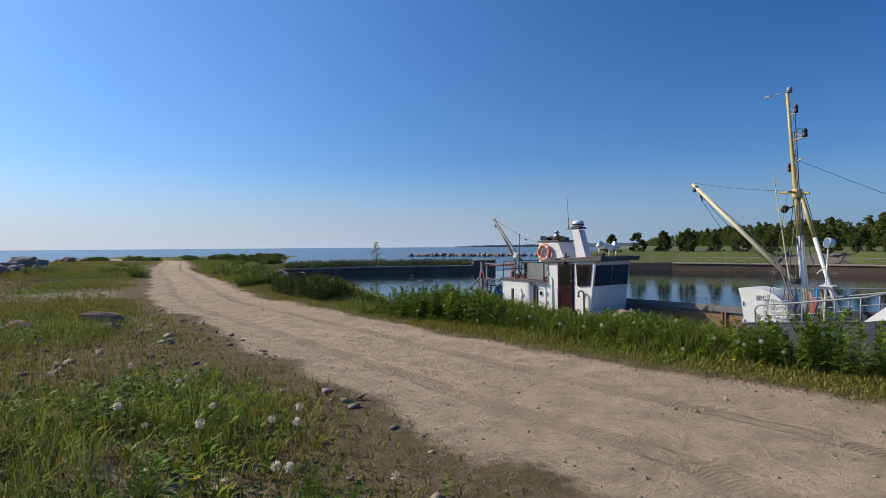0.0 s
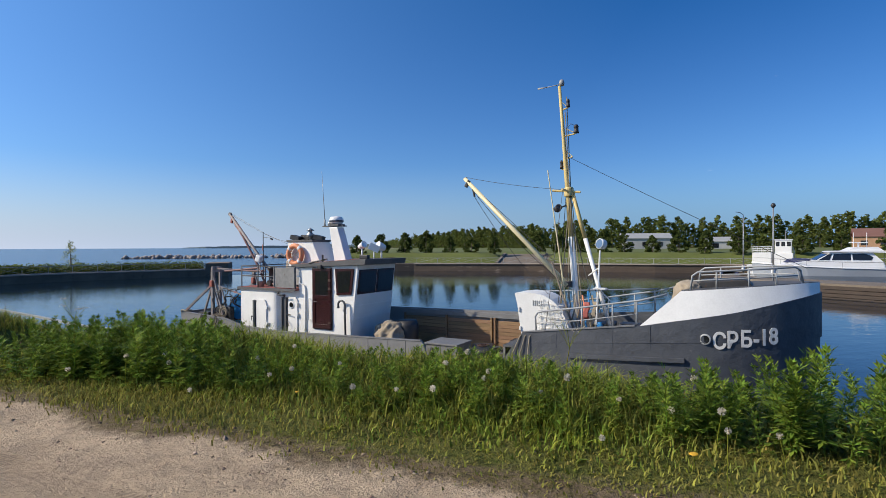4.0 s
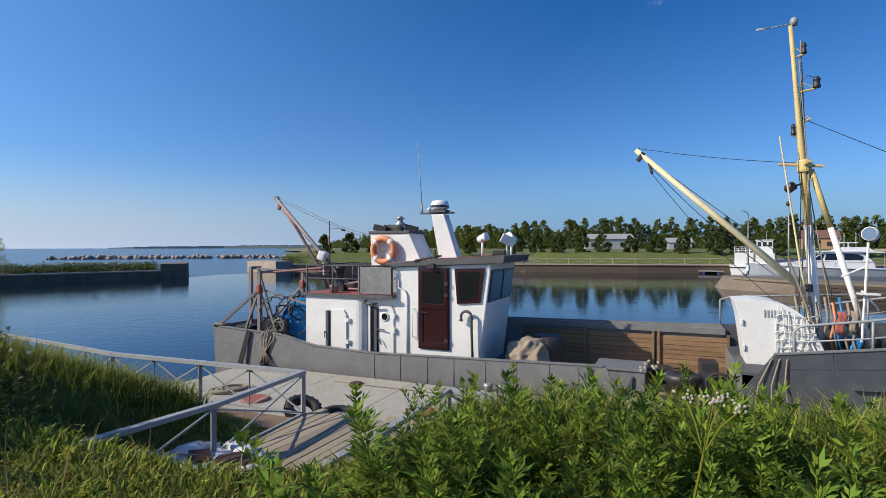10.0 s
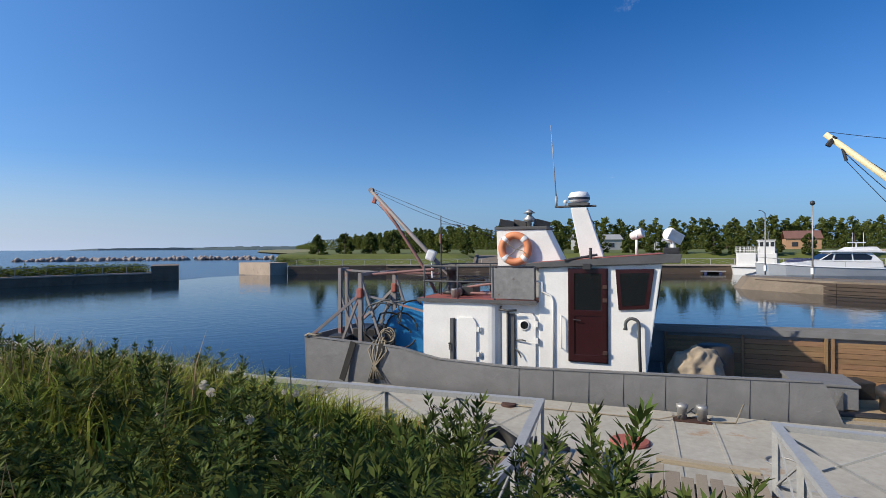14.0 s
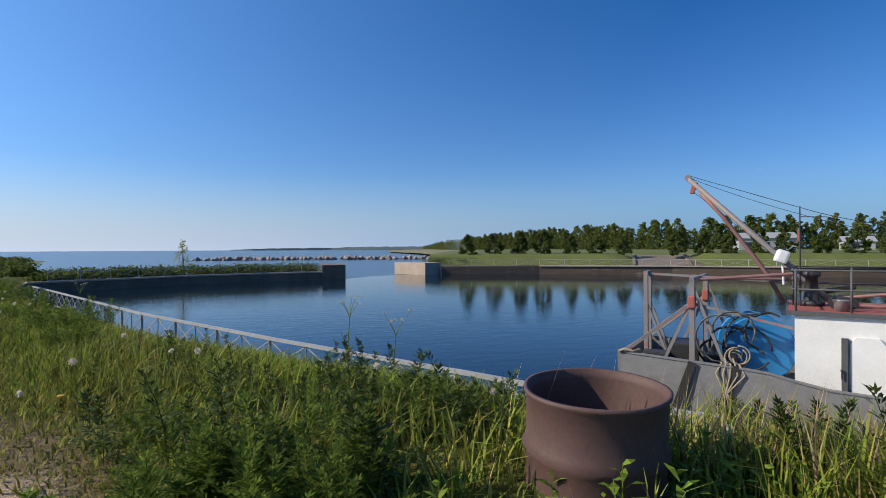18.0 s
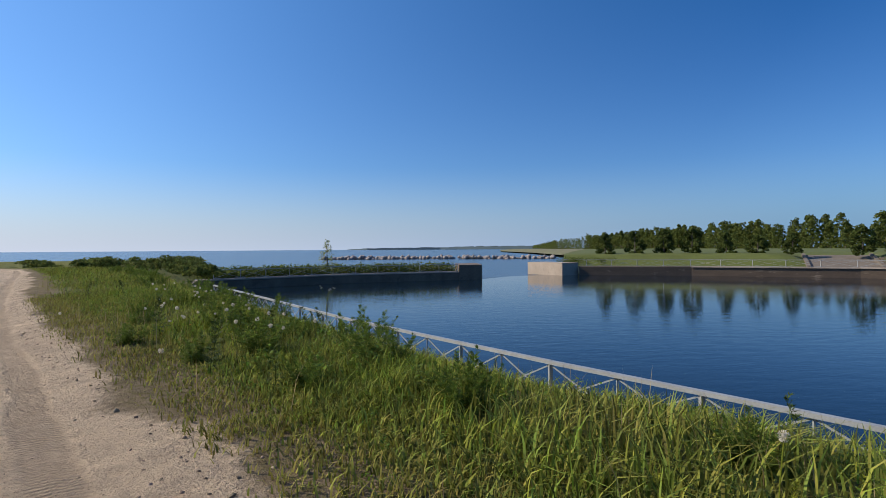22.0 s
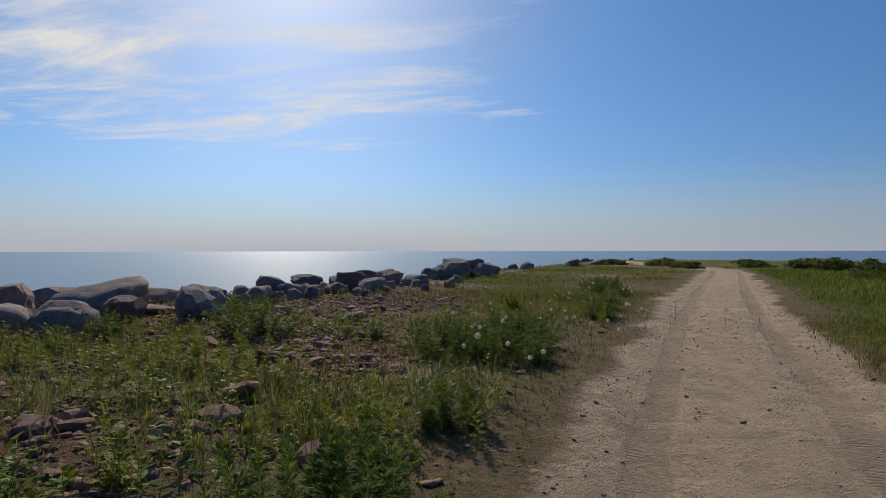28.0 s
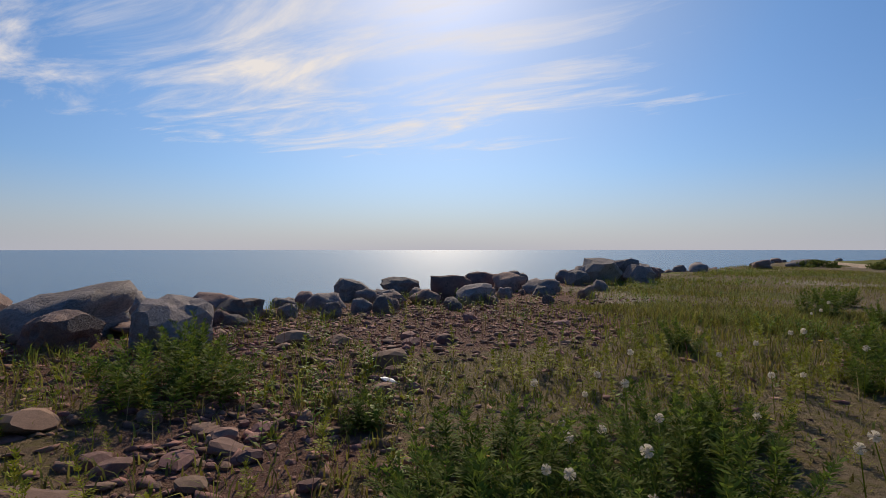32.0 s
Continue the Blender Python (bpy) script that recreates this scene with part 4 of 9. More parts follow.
for ch, x, z in (("С", 17.76, -0.80), ("Р", 18.00, -0.775), ("Б", 18.25, -0.745), ("-", 18.43, -0.72), ("1", 18.57, -0.705), ("8", 18.74, -0.68)):
    letter(ch, x, z, 0.47)
bm = new_bm()
lathe(bm, [(0.085, 0.0), (0.115, 0.0), (0.115, 0.03), (0.085, 0.03)], pose(17.50, -half_beam(17.5) - 0.0, -0.62, 90, 0, -10), 24, False)
hole = bpart("porthole", bm, RAIL_GREY, label="round steel porthole ring", smooth=True)
bm = new_bm()
lathe(bm, [(0.0, 0.008), (0.09, 0.008)], pose(17.50, -half_beam(17.5) - 0.0, -0.62, 90, 0, -10), 24, False)
bpart("pane", bm, DARK_GLASS, hole)

# ---- deckhouse ----
DH_Z, ROOF_Z = -1.64, 0.0
bm = new_bm()
corner = [(4.74 - 0.28 + 0.28 * math.sin(radians(a)), -1.12 + 0.28 - 0.28 * math.cos(radians(a))) for a in range(0, 91, 15)]
prism(bm, [(2.93, -1.12)] + corner + [(4.74, 1.05), (2.93, 1.05)], DH_Z, -0.06, "z")
bpart("deckhouse", bm, WHITE, label="white painted steel deckhouse with a rounded corner")
bm = new_bm()
box(bm, (5.13, 0, -0.84), (0.82, 1.96, 1.6))
bpart("deckhouse_wall", bm, WHITE)
bm = new_bm()
box(bm, (4.17, 0, -0.03), (2.7, 2.32, 0.06))
bpart("deckhouse_roof", bm, RED_PAINT, bevel=0.012, label="worn reddish deckhouse roof")
bm = new_bm()
box(bm, (4.17, -1.17, -0.035), (2.72, 0.03, 0.075)), box(bm, (2.81, 0, -0.035), (0.03, 2.36, 0.075))
bpart("roof_edge", bm, DECK_GREY)
# side hatches
bm = new_bm()
prism(bm, [(3.72, -1.45), (3.72, -0.52), (3.80, -0.40), (4.12, -0.40), (4.2, -0.52), (4.2, -1.45)], -1.17, -1.122)
hatch = bpart("side_door", bm, WHITE, bevel=0.01, label="white steel side door with rounded corners")
bm = new_bm()
box(bm, (3.65, -1.17, -0.92), (0.10, 0.07, 0.98)), box(bm, (3.65, -1.2, -0.92), (0.07, 0.03, 0.95))
bpart("door_edge", bm, DECK_GREY, hatch)
for z in (-0.65, -1.2):
    bm = new_bm()
    box(bm, (4.24, -1.15, z), (0.06, 0.07, 0.10)), rod(bm, (4.30, -1.15, z - 0.05), (4.30, -1.15, z + 0.05), 0.014)
    bpart("hinge", bm, WHITE, hatch)
bm = new_bm()
rod(bm, (3.60, -1.2, -0.98), (3.60, -1.26, -0.98), 0.02), rod(bm, (3.60, -1.25, -0.98), (3.60, -1.25, -1.12), 0.012)
bpart("handle", bm, DARK_STEEL, hatch)
bm = new_bm()
prism(bm, [(5.06, -1.55), (5.06, -0.36), (5.12, -0.28), (5.42, -0.28), (5.48, -0.36), (5.48, -1.55)], -1.03, -0.982)
hatch = bpart("side_door", bm, WHITE, bevel=0.01, label="white steel side door with a round port")
bm = new_bm()
box(bm, (4.95, -1.03, -0.92), (0.15, 0.09, 1.25)), box(bm, (4.88, -1.05, -0.92), (0.03, 0.14, 1.3))
bpart("door_edge", bm, DECK_GREY, hatch)
bm = new_bm()
lathe(bm, [(0.085, 0.0), (0.115, 0.0), (0.115, 0.02), (0.085, 0.02)], pose(5.24, -1.032, -0.53, 90, 0, 0), 24, False)
bpart("port_ring", bm, WHITE, hatch, smooth=True)
bm = new_bm()
lathe(bm, [(0.0, 0.004), (0.09, 0.004)], pose(5.24, -1.032, -0.53, 90, 0, 0), 24, False)
bpart("port_glass", bm, DARK_GLASS, hatch)
for pts in ([(5.05, -1.06, -0.86), (5.2, -1.10, -0.84), (5.28, -1.10, -0.86)], [(5.05, -1.06, -1.05), (5.12, -1.10, -1.1), (5.18, -1.10, -1.22)]):
    bm = new_bm()
    tube(bm, pts, 0.014)
    bpart("door_lever", bm, DARK_STEEL, hatch)
for z in (-0.5, -0.85):
    bm = new_bm()
    box(bm, (5.5, -1.03, z), (0.06, 0.09, 0.12))
    bpart("hinge", bm, WHITE, hatch)
# pipes and cable runs on the wall
bm = new_bm()
tube(bm, [(5.85, -1.03, -1.55), (5.85, -1.03, 0.0), (5.80, -1.03, 0.12), (5.62, -1.03, 0.2), (5.62, -1.03, 0.38), (5.50, -1.03, 0.42)], 0.022)
bpart("wall_pipe", bm, WHITE, smooth=True)
bm = new_bm()
tube(bm, [(4.74, -1.1, -0.14), (4.72, -1.16, -0.2), (4.9, -1.18, -0.22), (5.1, -1.18, -0.2)], 0.025)
bpart("fender_tube", bm, DARK_STEEL, smooth=True)

# ---- wheelhouse ----
WH = [(5.54, -1.66), (7.66, -1.66), (7.98, 0.80), (5.54, 0.70)]
bm = new_bm()
prism(bm, WH, -1.0, 1.0)
bpart("wheelhouse", bm, WHITE, bevel=0.02, label="white wheelhouse with a forward raked front")
bm = new_bm()
prism(bm, [(5.30, 0.70), (8.30, 0.82), (8.34, 0.99), (8.2, 1.0), (5.30, 0.80)], -1.10, 1.10)
bpart("wheelhouse_roof", bm, DECK_GREY, bevel=0.012, label="dark grey wheelhouse roof with a visor")
bm = new_bm()
prism(bm, [(5.4, 0.806), (8.0, 0.996), (8.0, 1.006), (5.4, 0.816)], -0.95, 0.95)
bpart("roof_skin", bm, RED_PAINT)
# door
bm = new_bm()
box(bm, (6.56, -1.02, -0.27), (0.80, 0.05, 1.94), bevel=0.008)
door = bpart("door", bm, BROWN_DOOR, label="dark brown glazed wheelhouse door")
for x in (6.24, 6.88):
    bm = new_bm()
    box(bm, (x, -1.05, -0.27), (0.10, 0.03, 1.90), bevel=0.006)
    bpart("stile", bm, BROWN_DOOR, door)
for z, h in ((0.64, 0.09), (-0.22, 0.12), (-1.15, 0.14)):
    bm = new_bm()
    box(bm, (6.56, -1.05, z), (0.56, 0.03, h), bevel=0.006)
    bpart("door_rail", bm, BROWN_DOOR, door)
bm = new_bm()
box(bm, (6.56, -1.05, 0.20), (0.55, 0.012, 0.78))
bpart("pane", bm, DARK_GLASS, door)
bm = new_bm()
tube(bm, [(6.28, -1.06, -0.36), (6.28, -1.11, -0.36), (6.42, -1.11, -0.37)], 0.012)
bpart("handle", bm, DARK_STEEL, door)
for z in (0.32, 0.05, -1.02):
    bm = new_bm()
    box(bm, (6.90, -1.075, z), (0.09, 0.03, 0.08), bevel=0.01)
    bpart("lock_plate", bm, RUST, door)
bm = new_bm()
tube(bm, [(6.02, -1.0, -0.3), (6.02, -1.08, -0.3), (6.03, -1.08, -0.98), (6.03, -1.0, -0.98)], 0.014)
bpart("grab_rail", bm, WHITE, smooth=True)
# side window, leaning with the raked front
bm = new_bm()
outline = [(7.10, 0.68), (7.84, 0.70), (7.73, -0.10), (7.16, -0.14)]
prism(bm, outline, -1.045, -0.99)
window = bpart("side_window", bm, BROWN_DOOR, bevel=0.006, label="brown framed wheelhouse side window")
bm = new_bm()
prism(bm, [(7.18, 0.60), (7.74, 0.62), (7.65, -0.02), (7.23, -0.06)], -1.052, -1.04)
bpart("pane", bm, DARK_GLASS, window)
# front windows
for y0, y1 in ((-0.92, -0.02), (0.02, 0.92)):
    bm = new_bm()
    def rake(z):
        return 7.66 + 0.32 * (z + 1.66) / 2.46
    for (a, b, off, material_), nm in (((y0, y1, 0.02, BROWN_DOOR), "front_window"), ((y0 + 0.06, y1 - 0.06, 0.028, DARK_GLASS), "pane")):
        bm = new_bm()
        zs = (0.66, -0.10) if nm == "front_window" else (0.59, -0.03)
        vs = [bm.verts.new((rake(z) + off + k, y, z)) for k in (-0.03, 0.0) for y, z in ((a, zs[0]), (b, zs[0]), (b, zs[1]), (a, zs[1]))]
        bm.faces.new(vs[:4]), bm.faces.new(vs[4:])
        for i in range(4):
            bm.faces.new((vs[i], vs[(i + 1) % 4], vs[4 + (i + 1) % 4], vs[4 + i]))
        if nm == "front_window":
            window = bpart(nm, bm, BROWN_DOOR, label="dark framed wheelhouse front window")
        else:
            bpart(nm, bm, DARK_GLASS, window)
for z in (-0.45, -0.85):
    bm = new_bm()
    bar(bm, (rake(z) + 0.012, -0.98, z), (rake(z) + 0.012, 0.98, z), 0.012, 0.03)
    bpart("plate_seam", bm, WHITE)
# gooseneck vent
bm = new_bm()
tube(bm, [(7.58, -1.12, -1.6), (7.55, -1.12, -0.75)] + arc((7.42, -1.12, -0.42), 0.13, -5, 200, 9) + [(7.29, -1.12, -0.52)], [0.032] * 12 + [0.05])
bpart("gooseneck_vent", bm, GREEN_PIPE, smooth=True, label="curved grey-green vent pipe")

# ---- funnel, radar mast and lamps on the roof ----
bm = new_bm()
prism(bm, [(4.50, 0.0), (5.50, 0.0), (5.50, 0.70), (4.50, 0.70)], -0.46, 0.46)
bpart("funnel_casing", bm, RAIL_GREY, bevel=0.01)
bm = new_bm()
prism(bm, [(4.50, 0.70), (5.97, 0.78), (5.60, 1.54), (4.47, 1.54)], -0.43, 0.43)
bpart("funnel", bm, WHITE, bevel=0.015, label="white sloping funnel housing")
bm = new_bm()
box(bm, (5.03, 0, 1.575), (1.2, 0.92, 0.07), bevel=0.01)
bpart("funnel_cap", bm, DECK_GREY)
for x, y, turn in ((4.66, -0.2, 12), (4.95, 0.1, -8), (4.72, 0.24, 5), (5.42, 0.1, 20)):
    bm = new_bm()
    box(bm, (x, y, 1.68), (0.34, 0.3, 0.16), (0, 14, turn), bevel=0.01)
    bpart("roof_box", bm, DARK_STEEL, label="rusty dark plate on the funnel")
bm = new_bm()
lathe(bm, [(0.05, 1.6), (0.05, 1.72), (0.13, 1.74), (0.14, 1.80), (0.07, 1.86), (0.06, 1.93), (0.14, 1.93), (0.02, 2.02)], pose(5.16, -0.05, 0), 16)
bpart("exhaust_cowl", bm, GALV, smooth=True, label="galvanised exhaust cowl")
bm = new_bm()
lo, hi = [(6.32, 0.90), (6.82, 0.92)], [(6.11, 2.02), (6.46, 2.02)]
prism(bm, [lo[0], lo[1], hi[1], hi[0]], -0.17, 0.17)
bpart("radar_mast", bm, WHITE, bevel=0.02, label="white tapered radar mast")
bm = new_bm()
box(bm, (6.2, 0, 2.06), (0.9, 0.2, 0.035)), box(bm, (6.28, 0, 2.1), (0.44, 0.36, 0.06))
bpart("mast_bracket", bm, DECK_GREY)
bm = new_bm()
lathe(bm, [(0.12, 2.12), (0.22, 2.17), (0.235, 2.25), (0.235, 2.29), (0.19, 2.37), (0.0, 2.40)], pose(6.28, 0, 0), 28)
dome = bpart("radar_dome", bm, PLASTIC, smooth=True, label="white radar dome with a dark blue band")
bm = new_bm()
lathe(bm, [(0.232, 2.20), (0.24, 2.205), (0.24, 2.25), (0.232, 2.255)], pose(6.28, 0, 0), 28, False)
bpart("band", bm, NAVY_HULL, dome)
bm = new_bm()
rod(bm, (5.77, 0, 2.05), (5.77, 0, 2.3), 0.03), rod(bm, (5.77, 0, 2.3), (5.65, 0, 3.94), 0.014, 0.006)
bpart("whip_antenna", bm, RAIL_GREY, smooth=True)
bm = new_bm()
lathe(bm, [(0.02, 0.0), (0.02, 0.06), (0.05, 0.08), (0.045, 0.13), (0.0, 0.15)], pose(5.98, 0, 2.07), 12)
bpart("gps_antenna", bm, PLASTIC, smooth=True)
for x, y, z, turn, r in ((7.5, -0.2, 1.40, 75, 0.10), (8.2, -0.1, 1.36, -25, 0.13)):
    bm = new_bm()
    rod(bm, (x, y, 0.95), (x, y, z - 0.1), 0.028)
    tube(bm, arc((x, y, z + 0.02), r + 0.02, 200, 340, 8, "yz"), 0.012)
    lamp = bpart("search_light", bm, PLASTIC, smooth=True, label="white search light on a short post")
    bm = new_bm()
    lathe(bm, [(0.04, -0.14), (r * 0.75, -0.12), (r * 0.95, -0.02), (r, 0.10), (r * 1.08, 0.11), (r * 1.08, 0.14), (r * 0.9, 0.13), (0.0, 0.10)], pose(x, y, z, 70, 0, turn), 18)
    bpart("lamp_body", bm, PLASTIC, lamp, smooth=True)
bm = new_bm()
box(bm, (8.25, -0.55, 1.34), (0.34, 0.05, 0.22), (10, 25, 35), bevel=0.01), rod(bm, (8.2, -0.5, 0.98), (8.22, -0.52, 1.3), 0.02)
bpart("flood_light", bm, PLASTIC, label="tilted white floodlight")
bm = new_bm()
box(bm, (8.15, -0.9, 1.06), (0.3, 0.14, 0.12), bevel=0.02)
bpart("roof_fitting", bm, DARK_STEEL)
bm = new_bm()
box(bm, (6.55, -1.12, 0.74), (0.16, 0.10, 0.12), bevel=0.01), rod(bm, (6.1, -1.12, 0.86), (6.75, -1.0, 0.98), 0.025), rod(bm, (6.62, -1.06, 0.8), (6.62, -1.06, 1.12), 0.03)
bpart("roof_fitting", bm, DARK_STEEL)

# rails round the deckhouse roof
POSTS = [(2.95, -1.1), (3.75, -1.1), (4.6, -1.1), (5.48, -1.1), (2.9, 0.0), (2.95, 1.1), (3.9, 1.1), (5.0, 1.1)]
for x, y in POSTS:
    bm = new_bm()
    rod(bm, (x, y, -0.02), (x, y, 0.72), 0.02)
    bpart("rail_post", bm, DECK_GREY, smooth=True)
for z in (0.72, 0.38):
    bm = new_bm()
    tube(bm, [(5.48, -1.1, z), (2.98, -1.1, z), (2.9, -1.02, z), (2.9, 1.02, z), (2.98, 1.1, z), (5.0, 1.1, z)], 0.018)
    bpart("hand_rail", bm, DECK_GREY, smooth=True)
SHEET_GREY = mat("grey_sheet_paint", (0.25, 0.25, 0.245), 0.5, tone=(0.16, 0.16, 0.16), scale=3, fine=12, bump=0.15, wear=(0.12, 0.09, 0.07), wear_at=0.64, wear_scale=5)
bm = new_bm()
box(bm, (5.0, -1.12, 0.36), (0.93, 0.012, 0.66)), bar(bm, (4.55, -1.13, 0.05), (4.55, -1.13, 0.7), 0.03, 0.03), bar(bm, (5.46, -1.13, 0.05), (5.46, -1.13, 0.7), 0.03, 0.03)
bpart("screen_panel", bm, SHEET_GREY, label="grey sheet screen on the rail")

# ---- after crane ----
CRANE_GREY = mat("worn_crane_paint", (0.24, 0.23, 0.23), 0.6, tone=(0.17, 0.15, 0.15), scale=4, fine=40, bump=0.2, wear=(0.30, 0.12, 0.10), wear_at=0.56, wear_scale=4)
bm = new_bm()
tube(bm, [(1.02, 0.0, 2.62), (2.8, 0.0, 0.82), (3.1, 0.05, 0.5), (3.5, 0.1, 0.1)], 0.055)
crane = bpart("crane", bm, CRANE_GREY, smooth=True, label="grey and red deck crane leaning over the stern")
bm = new_bm()
tube(bm, [(1.25, 0.02, 2.30), (1.7, 0.04, 1.75), (2.45, 0.1, 0.62), (2.75, 0.12, 0.02)], 0.042)
bpart("crane_strut", bm, PINK_STEEL, crane, smooth=True)
bm = new_bm()
lathe(bm, [(0.02, -0.04), (0.07, -0.04), (0.07, -0.015), (0.055, 0.0), (0.07, 0.015), (0.07, 0.04), (0.02, 0.04)], pose(1.02, 0, 2.64, 90, 0, 0), 16)
bpart("sheave", bm, CRANE_GREY, crane)
bm = new_bm()
box(bm, (1.12, 0, 2.42), (0.10, 0.07, 0.26), (0, 15, 0), bevel=0.02)
bpart("block", bm, RED_PAINT, crane)
bm = new_bm()
lathe(bm, [(0.22, 0.0), (0.22, 0.08), (0.13, 0.10), (0.11, 0.55), (0.16, 0.57), (0.16, 0.66)], pose(3.2, 0.05, -0.0), 16)
bpart("pedestal", bm, DARK_STEEL, crane, smooth=True)
bm = new_bm()
box(bm, (2.72, -0.1, 0.95), (0.22, 0.26, 0.26), (0, 20, 10), bevel=0.05), rod(bm, (2.75, -0.1, 0.4), (2.73, -0.1, 0.85), 0.02)
bpart("deck_lamp", bm, PLASTIC, label="white deck lamp")
bm = new_bm()
rod(bm, (3.02, -0.2, 0.0), (3.02, -0.2, 1.92), 0.02, 0.012)
staff = bpart("staff", bm, DARK_STEEL)
bm = new_bm()
box(bm, (3.0, -0.2, 1.36), (0.05, 0.02, 0.22))
bpart("flag", bm, RED_PAINT, staff, label="small faded red pennant")
for a, b, drop, r in (((1.0, 0, 2.70), (3.02, -0.2, 1.9), 0.0, 0.006), ((3.02, -0.2, 1.9), (4.5, -0.2, 1.5), 0.05, 0.006), ((1.15, 0.0, 2.3), (2.6, 0.0, 0.95), -0.02, 0.005), ((1.0, 0.0, 2.66), (4.4, 0.1, 1.35), 0.1, 0.005)):
    bm = new_bm()
    tube(bm, sag(a, b, drop), r, 5)
    bpart("wire", bm, WIRE)
bm = new_bm()
rod(bm, (3.02, -0.2, 1.72), (3.45, -0.25, 1.7), 0.008), box(bm, (3.5, -0.25, 1.66), (0.1, 0.06, 0.05), (0, 20, 10))
bpart("block", bm, DARK_STEEL)
# clutter of the roof: winch, bucket, pipes
bm = new_bm()
rod(bm, (3.55, -0.45, 0.10), (3.55, -0.15, 0.10), 0.10, seg=16), box(bm, (3.75, -0.1, 0.12), (0.3, 0.5, 0.2), bevel=0.02), rod(bm, (3.3, 0.1, 0.25), (3.9, 0.5, 0.35), 0.05)
bpart("roof_winch", bm, DARK_STEEL)
bm = new_bm()
lathe(bm, [(0.10, 0.0), (0.125, 0.19), (0.13, 0.2), (0.115, 0.19)], pose(3.62, -0.85, 0.0), 18)
bpart("bucket", bm, GALV, smooth=True, label="galvanised bucket on the roof")
for a, b in (((3.9, -0.6, 0.09), (5.3, -0.8, 0.09)), ((3.7, -0.3, 0.2), (4.45, -0.5, 0.32))):
    bm = new_bm()
    rod(bm, a, b, 0.03)
    bpart("pole", bm, PINK_STEEL)

# ---- stern gantry and net drum ----
for y, h in ((-0.95, 0.50), (0.95, 0.50)):
    bm = new_bm()
    bar(bm, (1.22, y, -1.6), (1.22, y, h), 0.10, 0.10)
    gantry = bpart("gantry_post", bm, CRANE_GREY, label="grey steel gantry post at the stern")
    bm = new_bm()
    bar(bm, (-0.02, y * 1.25, -1.0), (1.2, y, 0.02), 0.07, 0.07), bar(bm, (0.55, y, -1.5), (1.2, y, 0.02), 0.06, 0.06), bar(bm, (1.95, y, -1.55), (1.25, y, 0.35), 0.06, 0.06)
    bpart("brace", bm, CRANE_GREY, gantry)
    bm = new_bm()
    box(bm, (1.22, y - 0.02, 0.05), (0.14, 0.16, 0.24), bevel=0.03)
    bpart("tackle", bm, RED_PAINT, gantry)
for y in (-0.14, 0.2):
    bm = new_bm()
    bar(bm, (0.16, y, -1.55), (0.16, y, 0.55), 0.085, 0.085)
    gantry = bpart("gantry_post", bm, CRANE_GREY, label="grey steel gantry post at the stern")
    bm = new_bm()
    bar(bm, (0.18, y, -0.1), (0.72, y, -1.5), 0.05, 0.05)
    bpart("brace", bm, CRANE_GREY, gantry)
bm = new_bm()
bar(bm, (0.16, -0.18, 0.58), (0.16, 0.24, 0.58), 0.09, 0.08), bar(bm, (1.22, -1.0, 0.50), (1.22, 1.0, 0.50), 0.08, 0.08), bar(bm, (0.18, 0.0, 0.56), (2.8, 0.0, 0.45), 0.05, 0.05), bar(bm, (1.22, -0.9, 0.02), (2.9, -0.9, -0.35), 0.045, 0.045)
bpart("gantry_beam", bm, CRANE_GREY)
bm = new_bm()
rod(bm, (1.3, -0.5, 0.48), (2.9, -0.35, 0.62), 0.035), rod(bm, (1.5, -0.3, 0.5), (2.9, 0.0, 0.5), 0.03)
bpart("spar", bm, PINK_STEEL)
m = pose(2.25, 0, -0.85, 90, 0, 12)
bm = new_bm()
for z in (-0.5, 0.44):
    lathe(bm, [(0.05, z), (0.62, z), (0.64, z + 0.03), (0.62, z + 0.06), (0.05, z + 0.06)], m, 32)
drum_ob = bpart("net_drum", bm, BLUE_PAINT, label="bright blue net drum", smooth=False)
bm = new_bm()
lathe(bm, [(0.3, -0.44), (0.34, -0.3), (0.36, 0.0), (0.33, 0.4)], m, 24)
bpart("drum_core", bm, DARK_STEEL, drum_ob)
bm = new_bm()
tube(bm, arc((2.15, -0.62, -0.85), 0.42, 0, 330, 20), 0.02)
bpart("hose", bm, RUBBER, drum_ob, smooth=True)
for c, r, a0, a1 in (((1.85, -0.75, -0.75), 0.34, 20, 300), ((2.5, -0.7, -0.5), 0.38, 60, 260), ((1.6, -0.85, -0.95), 0.26, -20, 250)):
    bm = new_bm()
    tube(bm, [p + Vector((0, 0.12 * math.sin(i), 0)) for i, p in enumerate(arc(c, r, a0, a1, 16))], 0.022)
    bpart("hose", bm, RUBBER, smooth=True)
for at, size in (((0.9, 0.1, -1.25), (0.6, 0.9, 0.7)), ((1.6, -0.6, -1.3), (0.35, 0.3, 0.6)), ((1.9, -0.75, -1.2), (0.2, 0.2, 0.8)), ((0.45, -0.6, -1.3), (0.5, 0.4, 0.5))):
    bm = new_bm()
    box(bm, at, size, (0, 0, 8), bevel=0.03)
    bpart("winch_box", bm, DARK_STEEL)
for c, r, a0, a1 in (((1.75, -1.0, -0.62), 0.46, 60, 330), ((1.95, -1.02, -0.45), 0.36, -30, 190), ((2.3, -0.9, -0.62), 0.50, 80, 200)):
    bm = new_bm()
    tube(bm, [p + Vector((0, 0.05 * math.sin(2.1 * i), 0)) for i, p in enumerate(arc(c, r, a0, a1, 20))], 0.020)
    bpart("hose", bm, GREEN_PIPE, smooth=True)
